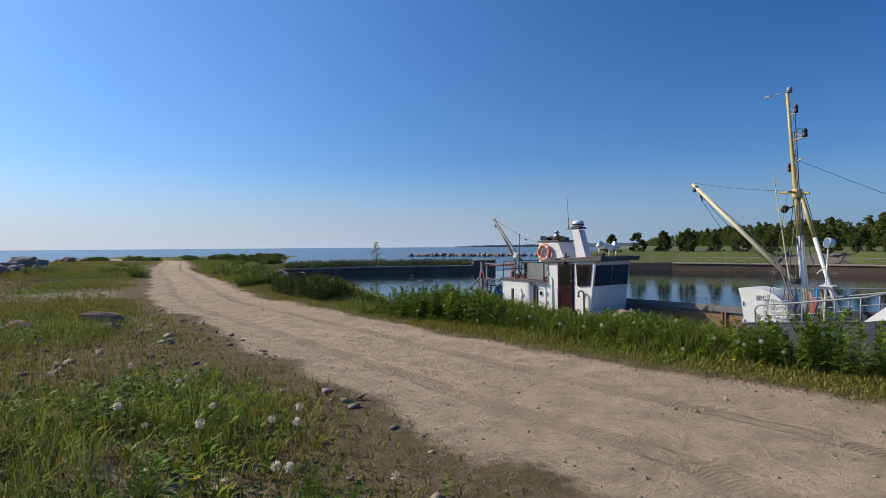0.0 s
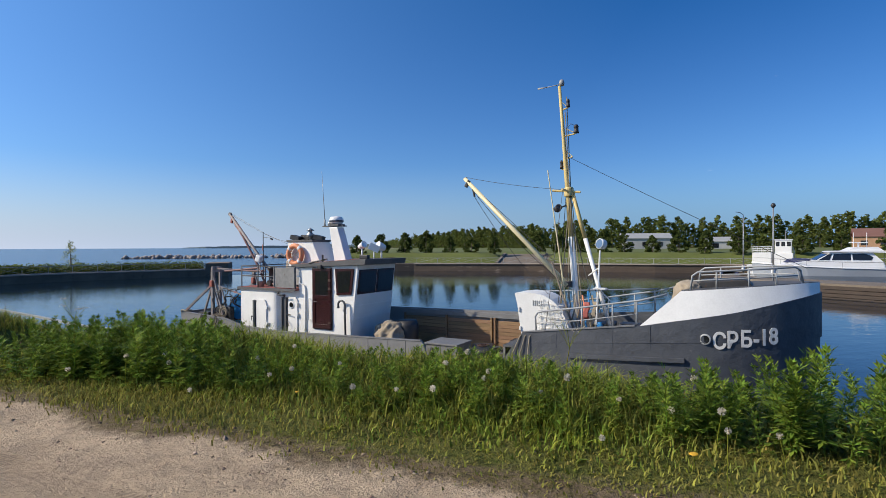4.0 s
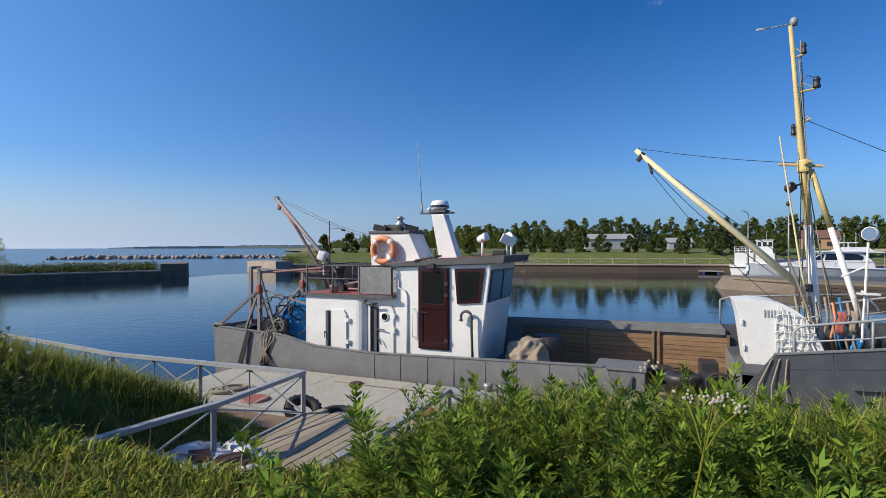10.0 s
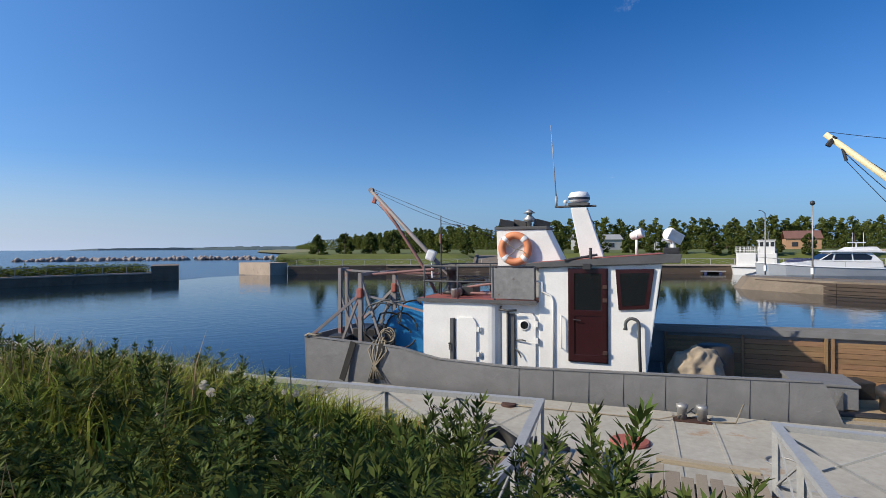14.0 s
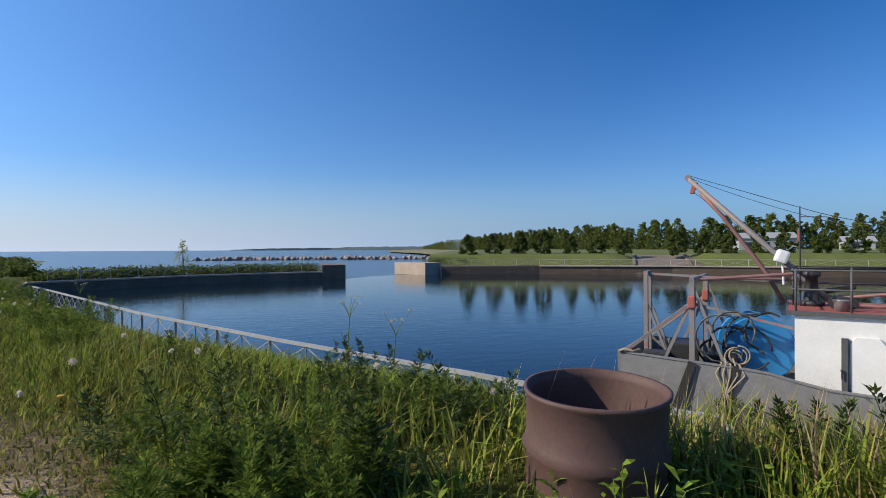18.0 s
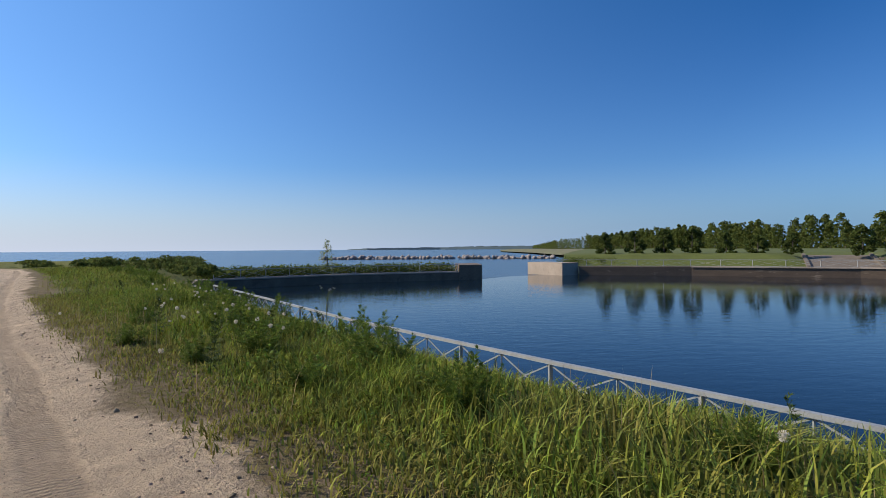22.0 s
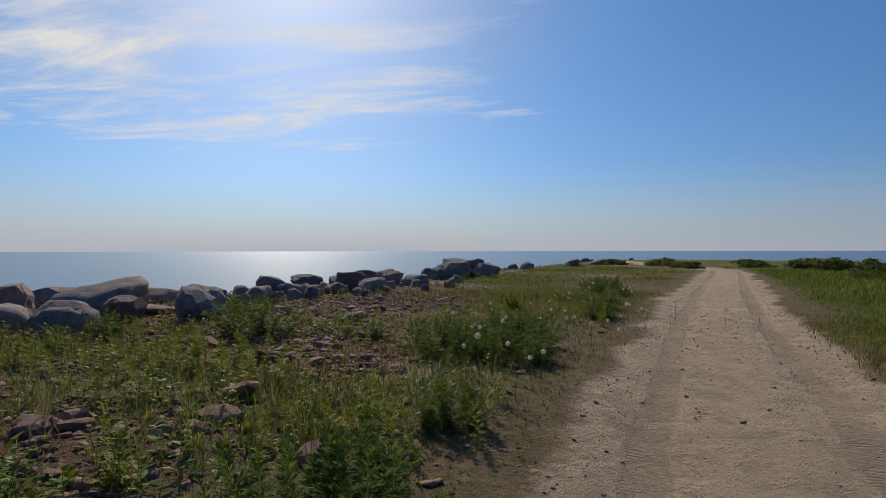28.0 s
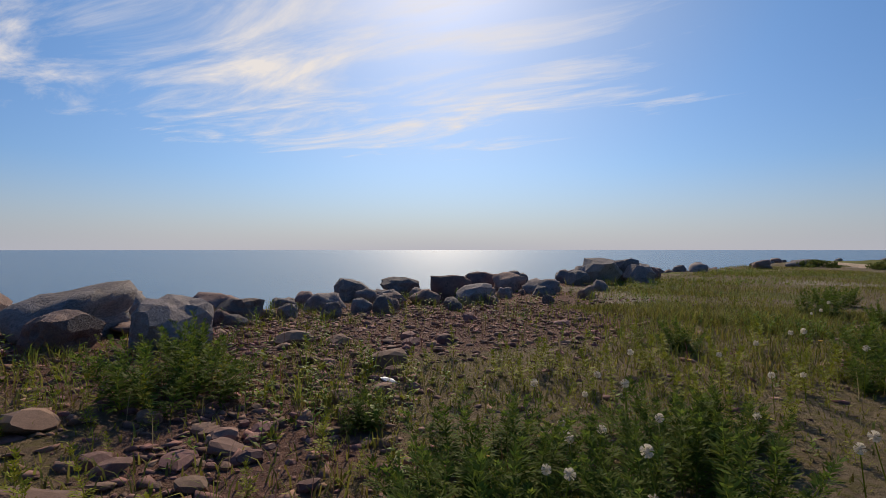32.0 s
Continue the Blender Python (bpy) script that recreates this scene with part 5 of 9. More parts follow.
for k in range(5):
    bm = new_bm()
    tube(bm, arc((1.95 + 0.03 * k, -1.1 - 0.02 * k, -1.0 + 0.03 * k), 0.15 + 0.02 * (k % 3), 40 * k, 40 * k + 300, 14), 0.014, 6)
    bpart("rope", bm, ROPE, smooth=True)
bm = new_bm()
tube(bm, [(-0.12, -1.3, -1.0), (0.0, -1.34, -0.94), (0.15, -1.3, -0.98), (0.3, -1.25, -0.95), (0.2, -1.1, -0.97), (0.0, -1.15, -0.98)], 0.03, 8)
bpart("rope", bm, ROPE, smooth=True)
# ropes over the rail at the quarter
for k in range(5):
    bm = new_bm()
    x = 1.75 + 0.07 * k
    tube(bm, [(x, -1.2, -1.05 + 0.1 * (k % 2)), (x + 0.05, -1.40, -1.02), (x - 0.05 + 0.05 * k, -1.47, -1.2), (x + 0.1 - 0.06 * k, -1.5, -1.55), (x + 0.02 * k, -1.5, -1.85)], 0.018, 6)
    bpart("rope", bm, ROPE, smooth=True)
for a, b in ((1.3, 1.5), (2.05, 2.25)):
    bm = new_bm()
    bar(bm, (a, -1.45, -1.05), (b - 0.5, -1.47, -1.95), 0.03, 0.14)
    bpart("fender_strap", bm, RUBBER)

# ---- hold ----
for i in range(8):
    for j in range(3):
        x0 = 8.15 + j * 1.62
        bm = new_bm()
        box(bm, (x0 + 0.8, 1.40, -1.80 + 0.113 * i), (1.58, 0.05, 0.106), (0, 0.25 * ((i + j) % 3 - 1), 0), bevel=0.005)
        bpart("hold_plank", bm, HOLD_WOOD)
for x in (8.13, 9.74, 11.34, 11.46, 12.96):
    bm = new_bm()
    box(bm, (x, 1.35, -1.36), (0.055, 0.07, 0.98))
    bpart("frame_post", bm, HOLD_WOOD)
for j in range(14):
    bm = new_bm()
    box(bm, (10.47, -1.18 + j * 0.182, -1.868), (4.85, 0.176, 0.022), (0, 0, 0.1 * (j % 3 - 1)))
    bpart("floor_plank", bm, FLOOR_WOOD)
bm = new_bm()
box(bm, (10.4, 1.40, -0.80), (5.0, 0.09, 0.14))
bpart("bulwark_band", bm, GREY_HULL)
bm = new_bm()
box(bm, (10.75, -0.35, -1.62), (1.0, 0.9, 0.42)), box(bm, (10.75, -0.35, -1.40), (1.06, 0.96, 0.05))
bpart("deck_hatch", bm, GREY_HULL, bevel=0.01, label="grey raised deck hatch")
for x in (10.45, 11.0):
    bm = new_bm()
    prism(bm, [(x, -1.88), (x - 0.15, -1.88), (x, -1.5)], -0.86, -0.82)
    bpart("hatch_bracket", bm, DECK_GREY)
bm = new_bm()
lathe(bm, [(0.30, -1.88), (0.30, -1.62), (0.36, -1.58), (0.36, -1.46), (0.30, -1.42), (0.08, -1.40)], pose(11.95, -0.55, 0), 24)
tank = bpart("capstan", bm, DARK_STEEL, smooth=True, label="round grey deck capstan with a rusty wheel")
bm = new_bm()
tube(bm, arc((11.95, -0.55, -1.36), 0.16, 0, 345, 20, "xy"), 0.016, closed=False), rod(bm, (11.8, -0.55, -1.36), (12.1, -0.55, -1.36), 0.012), rod(bm, (11.95, -0.7, -1.36), (11.95, -0.4, -1.36), 0.012)
bpart("hand_wheel", bm, RUST, tank)
for at, size, turn in (((11.5, 0.4, -1.7), (0.6, 0.5, 0.35), 20), ((12.45, -0.2, -1.7), (0.4, 0.8, 0.4), -10), ((12.5, 0.6, -1.62), (0.35, 0.5, 0.55), 5), ((11.2, -1.05, -1.84), (1.3, 0.25, 0.06), 3)):
    bm = new_bm()
    box(bm, at, size, (0, 0, turn), bevel=0.03)
    bpart("deck_gear", bm, DARK_STEEL)
bm = new_bm()
tube(bm, arc((12.6, -1.0, -1.5), 0.22, 0, 330, 16), 0.03), tube(bm, arc((12.65, -0.92, -1.55), 0.17, 20, 350, 16), 0.03)
bpart("hose_coil", bm, RUBBER, smooth=True)

# white companion hood before the mast
bm = new_bm()
hood = [(13.10, -1.12), (12.98, -0.2), (12.90, 0.12), (13.2, 0.15)] + [(13.35 + 0.95 * math.sin(radians(a)), -0.72 + 0.86 * math.cos(radians(a))) for a in range(8, 80, 9)] + [(14.42, -0.85), (14.45, -1.12)]
prism(bm, hood, -0.62, 0.30)
hood_ob = bpart("companion_hood", bm, WHITE, bevel=0.012, label="white rounded companion hood")
for i in range(5):
    bm = new_bm()
    box(bm, (13.42 + 0.055 * i, -0.63, -0.12), (0.02, 0.012, 0.14))
    bpart("vent_slot", bm, RAIL_GREY, hood_ob)
bm = new_bm()
box(bm, (13.03, -0.64, -0.3), (0.04, 0.04, 0.10)), box(bm, (13.06, -0.64, -0.8), (0.04, 0.04, 0.10))
bpart("hinge", bm, WHITE, hood_ob)

# ---- mast ----
def mast_at(z):
    return Vector((14.44 - 0.075 * (z + 0.9), 0.0, z))


bm = new_bm()
zs = [-1.12, 0.4, 1.6]
tube(bm, [mast_at(z) for z in zs], [0.088, 0.084, 0.078], 14)
mast = bpart("mast", bm, WHITE, smooth=True, label="tall mast, white below and yellow above")
bm = new_bm()
zs = [1.6, 2.8, 3.6, 4.4, 5.6]
tube(bm, [mast_at(z) for z in zs], [0.074, 0.066, 0.055, 0.046, 0.038], 14)
bpart("mast_top", bm, YELLOW_MAST, mast, smooth=True)
bm = new_bm()
tube(bm, [(14.30, 0, 2.70), (14.62, 0, 1.55)], [0.054, 0.054], 12)
bpart("mast_leg", bm, YELLOW_MAST, mast, smooth=True)
bm = new_bm()
tube(bm, [(14.62, 0, 1.55), (15.34, 0, -1.10)], [0.054, 0.05], 12)
bpart("mast_leg", bm, WHITE, mast, smooth=True)
bm = new_bm()
tube(bm, [(14.18, -0.10, 0.32), (11.02, 0.2, 3.36)], [0.075, 0.055], 12)
boom = bpart("boom", bm, CREAM, smooth=True, label="pale yellow cargo boom")
bm = new_bm()
box(bm, (11.12, 0.18, 3.2), (0.10, 0.09, 0.22), (0, 35, 0), bevel=0.02), rod(bm, (11.3, 0.16, 3.05), (11.36, 0.16, 2.8), 0.03)
bpart("block", bm, DARK_STEEL, boom)
bm = new_bm()
box(bm, (14.2, -0.05, 0.36), (0.2, 0.2, 0.16), bevel=0.02)
bpart("gooseneck", bm, DARK_STEEL, boom)
bm = new_bm()
rod(bm, (14.18, -0.55, 2.80), (14.18, 0.55, 2.80), 0.03), rod(bm, (13.75, 0, 2.84), (14.5, 0, 2.76), 0.03), lathe(bm, [(0.12, 2.66), (0.13, 2.7), (0.13, 2.86), (0.11, 2.9)], pose(14.19, 0, 0), 16)
bpart("cross_tree", bm, YELLOW_MAST, mast)
for z, out, lamp in ((4.95, 0.18, 0.05), (4.25, 0.34, 0.07), (3.65, 0.2, 0.0), (3.35, -0.12, 0.045)):
    p = mast_at(z)
    bm = new_bm()
    rod(bm, p, p + Vector((out, 0, 0.05)), 0.02), rod(bm, p + Vector((out * 0.2, 0, 0.2)), p + Vector((out, 0, 0.05)), 0.01)
    b = bpart("lamp_bracket", bm, YELLOW_MAST, mast)
    if lamp:
        bm = new_bm()
        lathe(bm, [(lamp, 0.0), (lamp, 0.05), (lamp * 0.85, 0.06), (lamp * 0.85, 0.15), (lamp, 0.16), (lamp * 0.5, 0.22)], Matrix.Translation(p + Vector((out, 0, 0.06))), 14)
        bpart("signal_lamp", bm, DARK_STEEL, b, smooth=True)
bm = new_bm()
tube(bm, [mast_at(4.35) + Vector((0.08, 0, 0.1)), mast_at(4.35) + Vector((0.2, 0, 0.22)), mast_at(4.35) + Vector((0.33, 0, 0.15))], 0.008, 6)
bpart("cable", bm, WIRE, mast)
bm = new_bm()
p = mast_at(5.6)
rod(bm, p + Vector((-0.6, 0, 0.0)), p + Vector((0.12, 0, 0.05)), 0.012), rod(bm, p + Vector((-0.6, 0, 0.02)), p + Vector((-0.35, 0, 0.02)), 0.016), lathe(bm, [(0.06, 0), (0.075, 0.08), (0.05, 0.15), (0.0, 0.17)], Matrix.Translation(p + Vector((0.06, 0, 0.0))), 12)
bpart("mast_head", bm, RAIL_GREY, mast, smooth=True)
bm = new_bm()
p = Vector((13.93, -0.12, 2.35))
lathe(bm, [(0.05, -0.1), (0.09, -0.06), (0.09, 0.08), (0.06, 0.1)], Matrix.Translation(p) @ pose(0, 0, 0, 60, 0, 50), 14), rod(bm, p, (14.2, 0, 2.45), 0.02)
bpart("deck_lamp", bm, DARK_STEEL, mast, smooth=True)
bm = new_bm()
rod(bm, (13.72, -0.3, 3.35), (14.3, -0.3, -0.9), 0.014, 0.022)
bpart("pole", bm, CREAM)
bm = new_bm()
rod(bm, (13.85, -0.4, 0.95), (14.45, -0.35, -0.9), 0.02, 0.03)
bpart("pole", bm, WOOD)
# search light on its own post
LENS = glass("lamp_lens", (0.10, 0.16, 0.26), 0.1)
bm = new_bm()
rod(bm, (15.0, -0.45, -0.6), (15.1, -0.45, 1.25), 0.022), rod(bm, (15.0, -0.45, 0.35), (15.3, -0.3, 0.0), 0.02), rod(bm, (14.75, -0.2, 0.6), (15.05, -0.45, 0.8), 0.018), box(bm, (15.1, -0.45, 0.3), (0.3, 0.25, 0.03))
lamp = bpart("lamp_post", bm, WHITE, label="white lamp post with a search light")
bm = new_bm()
lathe(bm, [(0.05, -0.12), (0.12, -0.07), (0.13, 0.04), (0.13, 0.08)], pose(15.14, -0.45, 1.40, 80, 0, -35), 20)
head = bpart("search_light", bm, PLASTIC, lamp, smooth=True)
bm = new_bm()
lathe(bm, [(0.0, 0.082), (0.115, 0.082)], pose(15.14, -0.45, 1.40, 80, 0, -35), 20, False)
bpart("lens", bm, LENS, lamp, "silvery lamp lens")
for a, b, drop, r in (((11.05, 0.2, 3.4), (14.15, 0, 2.84), 0.05, 0.006), ((14.16, 0, 3.72), (19.4, 0, 0.85), 0.03, 0.0065), ((11.2, 0.17, 3.2), (13.9, -0.1, 0.9), 0.0, 0.008), ((11.3, 0.16, 3.0), (13.7, 0.1, 0.6), 0.12, 0.008), ((11.36, 0.16, 2.8), (14.0, -0.2, -0.2), 0.2, 0.007), ((14.12, 0, 4.4), (14.36, 0.05, 0.2), 0.0, 0.009), ((14.14, 0.0, 3.0), (14.0, -0.5, -0.8), 0.0, 0.008), ((14.18, 0.5, 2.8), (14.7, 1.4, -0.6), 0.0, 0.009), ((14.18, -0.5, 2.8), (14.0, -1.42, -0.75), 0.0, 0.007)):
    bm = new_bm()
    tube(bm, sag(a, b, drop), r, 5)
    bpart("wire", bm, WIRE)
# ropes and gear round the mast's foot
for k in range(9):
    bm = new_bm()
    x = 14.0 + 0.12 * k
    tube(bm, [(x, -0.15 - 0.04 * (k % 3), 0.2 - 0.1 * (k % 2)), (x + 0.05, -0.22, -0.2), (x - 0.04, -0.25, -0.6), (x + 0.06, -0.22, -1.0)], 0.022, 6)
    bpart("rope", bm, (ORANGE if k == 5 else BLUE_PAINT if k == 6 else ROPE), smooth=True)
for at, size, turn in (((15.0, 0.5, -0.9), (0.6, 0.7, 0.5), 10), ((15.7, 0.2, -0.85), (0.5, 0.5, 0.5), 0), ((14.8, -0.5, -0.98), (0.35, 0.3, 0.3), 30)):
    bm = new_bm()
    box(bm, at, size, (0, 0, turn), bevel=0.04)
    bpart("deck_gear", bm, DARK_STEEL)
for k in range(3):
    bm = new_bm()
    tube(bm, [(13.5 + 0.1 * k, -1.42, -0.76), (13.4 + 0.12 * k, -1.52, -0.85), (13.2 + 0.2 * k, -1.55, -1.3), (13.1 + 0.3 * k, -1.6, -1.9)], 0.014, 6)
    bpart("rope", bm, ROPE, smooth=True)


# netting and rope hung over the companion hood
r5 = np.random.RandomState(15)
for k in range(7):
    bm = new_bm()
    x = 13.62 + 0.10 * k
    tube(bm, [(x + r5.uniform(-0.03, 0.03), -0.64 - r5.uniform(0.0, 0.05), z) for z in np.linspace(-1.05, 0.05 - 0.05 * k, 7)], 0.011, 5)
    bpart("net_cord", bm, LETTER, smooth=True)
for k in range(6):
    bm = new_bm()
    z = -0.15 - 0.15 * k
    tube(bm, [(x, -0.65 - r5.uniform(0.0, 0.05), z + r5.uniform(-0.04, 0.04)) for x in np.linspace(13.58, 14.28 - 0.02 * k, 7)], 0.011, 5)
    bpart("net_cord", bm, LETTER, smooth=True)
# cloths and gloves hung up to dry round the mast
for x, y, z, w, h, material, words in ((14.72, -0.30, -0.28, 0.17, 0.42, mat("faded_red_cloth", (0.45, 0.13, 0.11), 0.9, scale=8, fine=60, bump=0.3), "faded red cloth"), (14.92, -0.28, -0.25, 0.12, 0.40, CANVAS, "tan cloth"), (14.98, -0.2, -0.72, 0.22, 0.30, BLUE_PAINT, "blue plastic tub")):
    bm = new_bm()
    bmesh.ops.create_cube(bm, size=1.0)
    bmesh.ops.subdivide_edges(bm, edges=bm.edges, cuts=4, use_grid_fill=True)
    for v in bm.verts:
        k = 0.75 + 0.25 * noise.noise(v.co * 3.0 + Vector((x * 9, 0, 0)))
        v.co = Vector((x + v.co.x * w * k + 0.03 * math.sin(v.co.z * 6), y + v.co.y * 0.09 * k, z + v.co.z * h))
    bpart("hung_cloth", bm, material, label=words, smooth=True)
for k, (x0, y0, z0, x1, y1, z1) in enumerate(((14.24, -0.1, 2.6, 14.0, -0.35, -0.7), (14.26, 0.08, 2.5, 14.66, -0.3, -0.8), (14.22, -0.05, 1.9, 14.2, -0.2, -0.85), (14.2, 0.1, 2.2, 14.95, 0.2, -0.9), (14.1, 0.0, 4.9, 14.32, -0.08, 1.2), (14.13, 0.03, 5.3, 14.25, 0.06, 2.2))):
    bm = new_bm()
    tube(bm, sag((x0, y0, z0), (x1, y1, z1), -0.03 * (k % 3)), 0.012, 5)
    bpart("halyard", bm, ROPE, smooth=True)
# canvas thrown over the after end of the whaleback
bm = new_bm()
bmesh.ops.create_icosphere(bm, subdivisions=4, radius=1.0)
for v in bm.verts:
    p = v.co.copy()
    k = 1 + 0.35 * (0.3 - abs(noise.noise(p * 2.2 + Vector((3, 8, 1))))) + 0.15 * (0.25 - abs(noise.noise(p * 5.0)))
    v.co = Vector((17.12 + 0.30 * p.x * k - 0.22 * max(0.0, -p.z), -0.55 + 0.42 * p.y * k, 0.36 + 0.20 * p.z * k * (1.0 if p.z > 0 else 2.6)))
bpart("canvas_drape", bm, CANVAS, label="crumpled tan canvas thrown over the whaleback edge", smooth=True)
bm = new_bm()
box(bm, (17.0, -0.15, -0.02), (0.16, 0.34, 0.26), (8, 5, 10), bevel=0.04)
bpart("stowed_bag", bm, ORANGE, label="orange bag stowed under the whaleback")

# ---- lifebuoy on the funnel ----
def lifebuoy(m):
    ring = thing("lifebuoy", "orange lifebuoy with white bands hung on the funnel", "lifebuoy", m)
    bm = new_bm()
    tube(bm, arc((0, 0, 0), 0.30, 0, 345, 46), 0.085, 12, True)
    part("ring", bm, ORANGE, ring, smooth=True)
    for a in (45, 135, 225, 315):
        bm = new_bm()
        tube(bm, arc((0, 0, 0), 0.30, a - 9, a + 9, 5), 0.089, 12)
        part("band", bm, PLASTIC, ring, "white band", smooth=True)
    bm = new_bm()
    for a in (0, 90, 180, 270):
        tube(bm, sag((0.38 * math.cos(radians(a - 40)), -0.05, 0.38 * math.sin(radians(a - 40))), (0.38 * math.cos(radians(a + 40)), -0.05, 0.38 * math.sin(radians(a + 40))), 0.03, 6), 0.008, 5)
    tube(bm, [(-0.2, -0.09, 0.15), (0.0, -0.1, 0.0), (0.2, -0.09, -0.05), (0.34, -0.09, -0.2)], 0.01, 5), tube(bm, [(-0.15, -0.09, -0.2), (0.05, -0.1, -0.02), (0.22, -0.09, 0.1)], 0.01, 5)
    part("cord", bm, ROPE, ring)
    return ring


lifebuoy(BOAT @ pose(4.93, -0.55, 1.11 - WATER_Z))

# ---- canvas bundle in the hold ----
bundle = thing("canvas_bundle", "tan canvas cover tied over a barrel on deck", "tarpaulin", BOAT @ pose(8.65, -0.25, -1.88 - WATER_Z, 0, 0, 8))
bm = new_bm()
bmesh.ops.create_icosphere(bm, subdivisions=5, radius=1.0)
for v in bm.verts:
    p = v.co.copy()
    fold = 0.30 * (0.3 - abs(noise.noise(p * 1.5 + Vector((4, 1, 2))))) + 0.17 * (0.25 - abs(noise.noise(p * 3.1 + Vector((9, 5, 1))))) + 0.06 * (0.25 - abs(noise.noise(p * 7.0)))
    r = 1 + 0.12 * noise.fractal(p * 1.6, 1.0, 2.0, 2) + fold
    v.co = Vector((p.x * 0.50 * r, p.y * 0.38 * r, max(-0.02, 0.46 + p.z * 0.48 * r)))
part("cover", bm, CANVAS, bundle, smooth=True)
bm = new_bm()
lathe(bm, [(0.34, 0.02), (0.36, 0.3), (0.36, 0.8), (0.30, 0.95)], pose(0.42, 0.3, 0), 20)
part("barrel", bm, DARK_STEEL, bundle, smooth=True)
bm = new_bm()
tube(bm, [(0.53 * math.cos(a), 0.42 * math.sin(a), 0.42 + 0.03 * math.sin(3 * a)) for a in np.linspace(0, 6.28, 26)], 0.012, 6)
part("lashing", bm, ROPE, bundle, smooth=True)

# ---- pontoon beside the boat ----
pontoon = thing("pontoon", "pale grey steel pontoon between the quay and the boat", "pontoon", BOAT)
PON_X0, PON_X1, PON_Y0, PON_Y1, PON_Z = 1.35, 15.6, -5.62, -1.60, -1.93


def world_to_boat(x, y, z=0.0):
    return BOAT.inverted() @ Vector((x, y, z))


edges = [PON_X0, 4.25, 6.3, 8.1, 8.75, 11.2, 13.4, PON_X1]
for a, b in zip(edges, edges[1:]):
    bm = new_bm()
    box(bm, ((a + b) / 2, (PON_Y0 + PON_Y1) / 2, PON_Z - 0.02), (b - a - 0.012, PON_Y1 - PON_Y0, 0.04), bevel=0.004)
    bmesh.ops.transform(bm, matrix=UP, verts=bm.verts)
    part("deck_plate", bm, PONTOON, pontoon, "pale grey rust-streaked deck plate")
bm = new_bm()
box(bm, ((PON_X0 + PON_X1) / 2, (PON_Y0 + PON_Y1) / 2, PON_Z - 0.5), (PON_X1 - PON_X0 - 0.02, PON_Y1 - PON_Y0 - 0.02, 0.9), bevel=0.03)
bmesh.ops.transform(bm, matrix=UP, verts=bm.verts)
part("float", bm, DECK_GREY, pontoon)
for a in (8.1, 8.75):
    bm = new_bm()
    box(bm, (a, (PON_Y0 + PON_Y1) / 2, PON_Z + 0.006), (0.05, PON_Y1 - PON_Y0 - 0.1, 0.012))
    bmesh.ops.transform(bm, matrix=UP, verts=bm.verts)
    part("seam_strip", bm, PONTOON, pontoon)
for x, y, r in ((3.09, 18.46, 0.30), (0.70, 21.07, 0.29), (2.93, 21.05, 0.15), (5.4, 14.8, 0.30)):
    p = world_to_boat(x, y)
    bm = new_bm()
    lathe(bm, [(r, 0.0), (r, 0.025), (r * 0.93, 0.045), (r * 0.3, 0.055)], pose(p.x, p.y, PON_Z - WATER_Z), 28)
    part("hatch_cover", bm, RED_PAINT if r > 0.2 else RUST, pontoon, "round red hatch cover" if r > 0.2 else "small rusty hatch cover")
p = world_to_boat(4.88, 18.45)
for dx in (-0.16, 0.16):
    bm = new_bm()
    lathe(bm, [(0.08, 0.0), (0.08, 0.2), (0.10, 0.22), (0.10, 0.27), (0.06, 0.29)], pose(p.x + dx, p.y, PON_Z - WATER_Z), 16)
    part("bollard", bm, GALV, pontoon, "grey double mooring bollard", True)
bm = new_bm()
box(bm, (p.x, p.y, PON_Z - WATER_Z + 0.012), (0.62, 0.3, 0.024), bevel=0.005)
part("bollard_base", bm, RUST, pontoon)
for x, y in ((4.1, 16.7), (5.0, 15.3)):
    q = world_to_boat(x, y)
    bm = new_bm()
    tube(bm, arc((q.x, q.y, PON_Z - WATER_Z + 0.02), 0.2, 0, 250, 14, "xy"), 0.012)
    part("deck_ring", bm, GALV, pontoon)

# mooring lines and a coil of rope
def rope_thing(label, pts, r=0.016):
    ob = thing("mooring_rope", label, "rope", Matrix.Translation(pts[0]))
    bm = new_bm()
    tube(bm, [Vector(q) - Vector(pts[0]) for q in pts], r, 6)
    part("strand", bm, ROPE, ob, smooth=True)


rope_thing("pale mooring rope lying along the pontoon deck", [(2.6, 21.6, PON_Z + 0.02), (3.2, 20.6, PON_Z + 0.02), (3.9, 19.6, PON_Z + 0.015), (4.4, 18.8, PON_Z + 0.03), (4.8, 18.5, PON_Z + 0.12), (5.1, 18.55, PON_Z + 0.15)], 0.013)
rope_thing("mooring rope slack between the bollard and the hull", [(4.95, 18.5, PON_Z + 0.14), (5.0, 18.2, PON_Z + 0.02), (5.3, 17.9, PON_Z + 0.02), (5.6, 17.9, PON_Z + 0.3)], 0.014)
coil = []
for i in range(70):
    a = i * 0.42
    r = 0.34 + 0.08 * math.sin(i * 0.37) - 0.002 * i
    coil.append((0.48 + r * 1.3 * math.cos(a), 22.05 + r * math.sin(a), PON_Z + 0.02 + 0.0012 * i))
rope_thing("loose coil of tan rope on the pontoon", coil, 0.02)


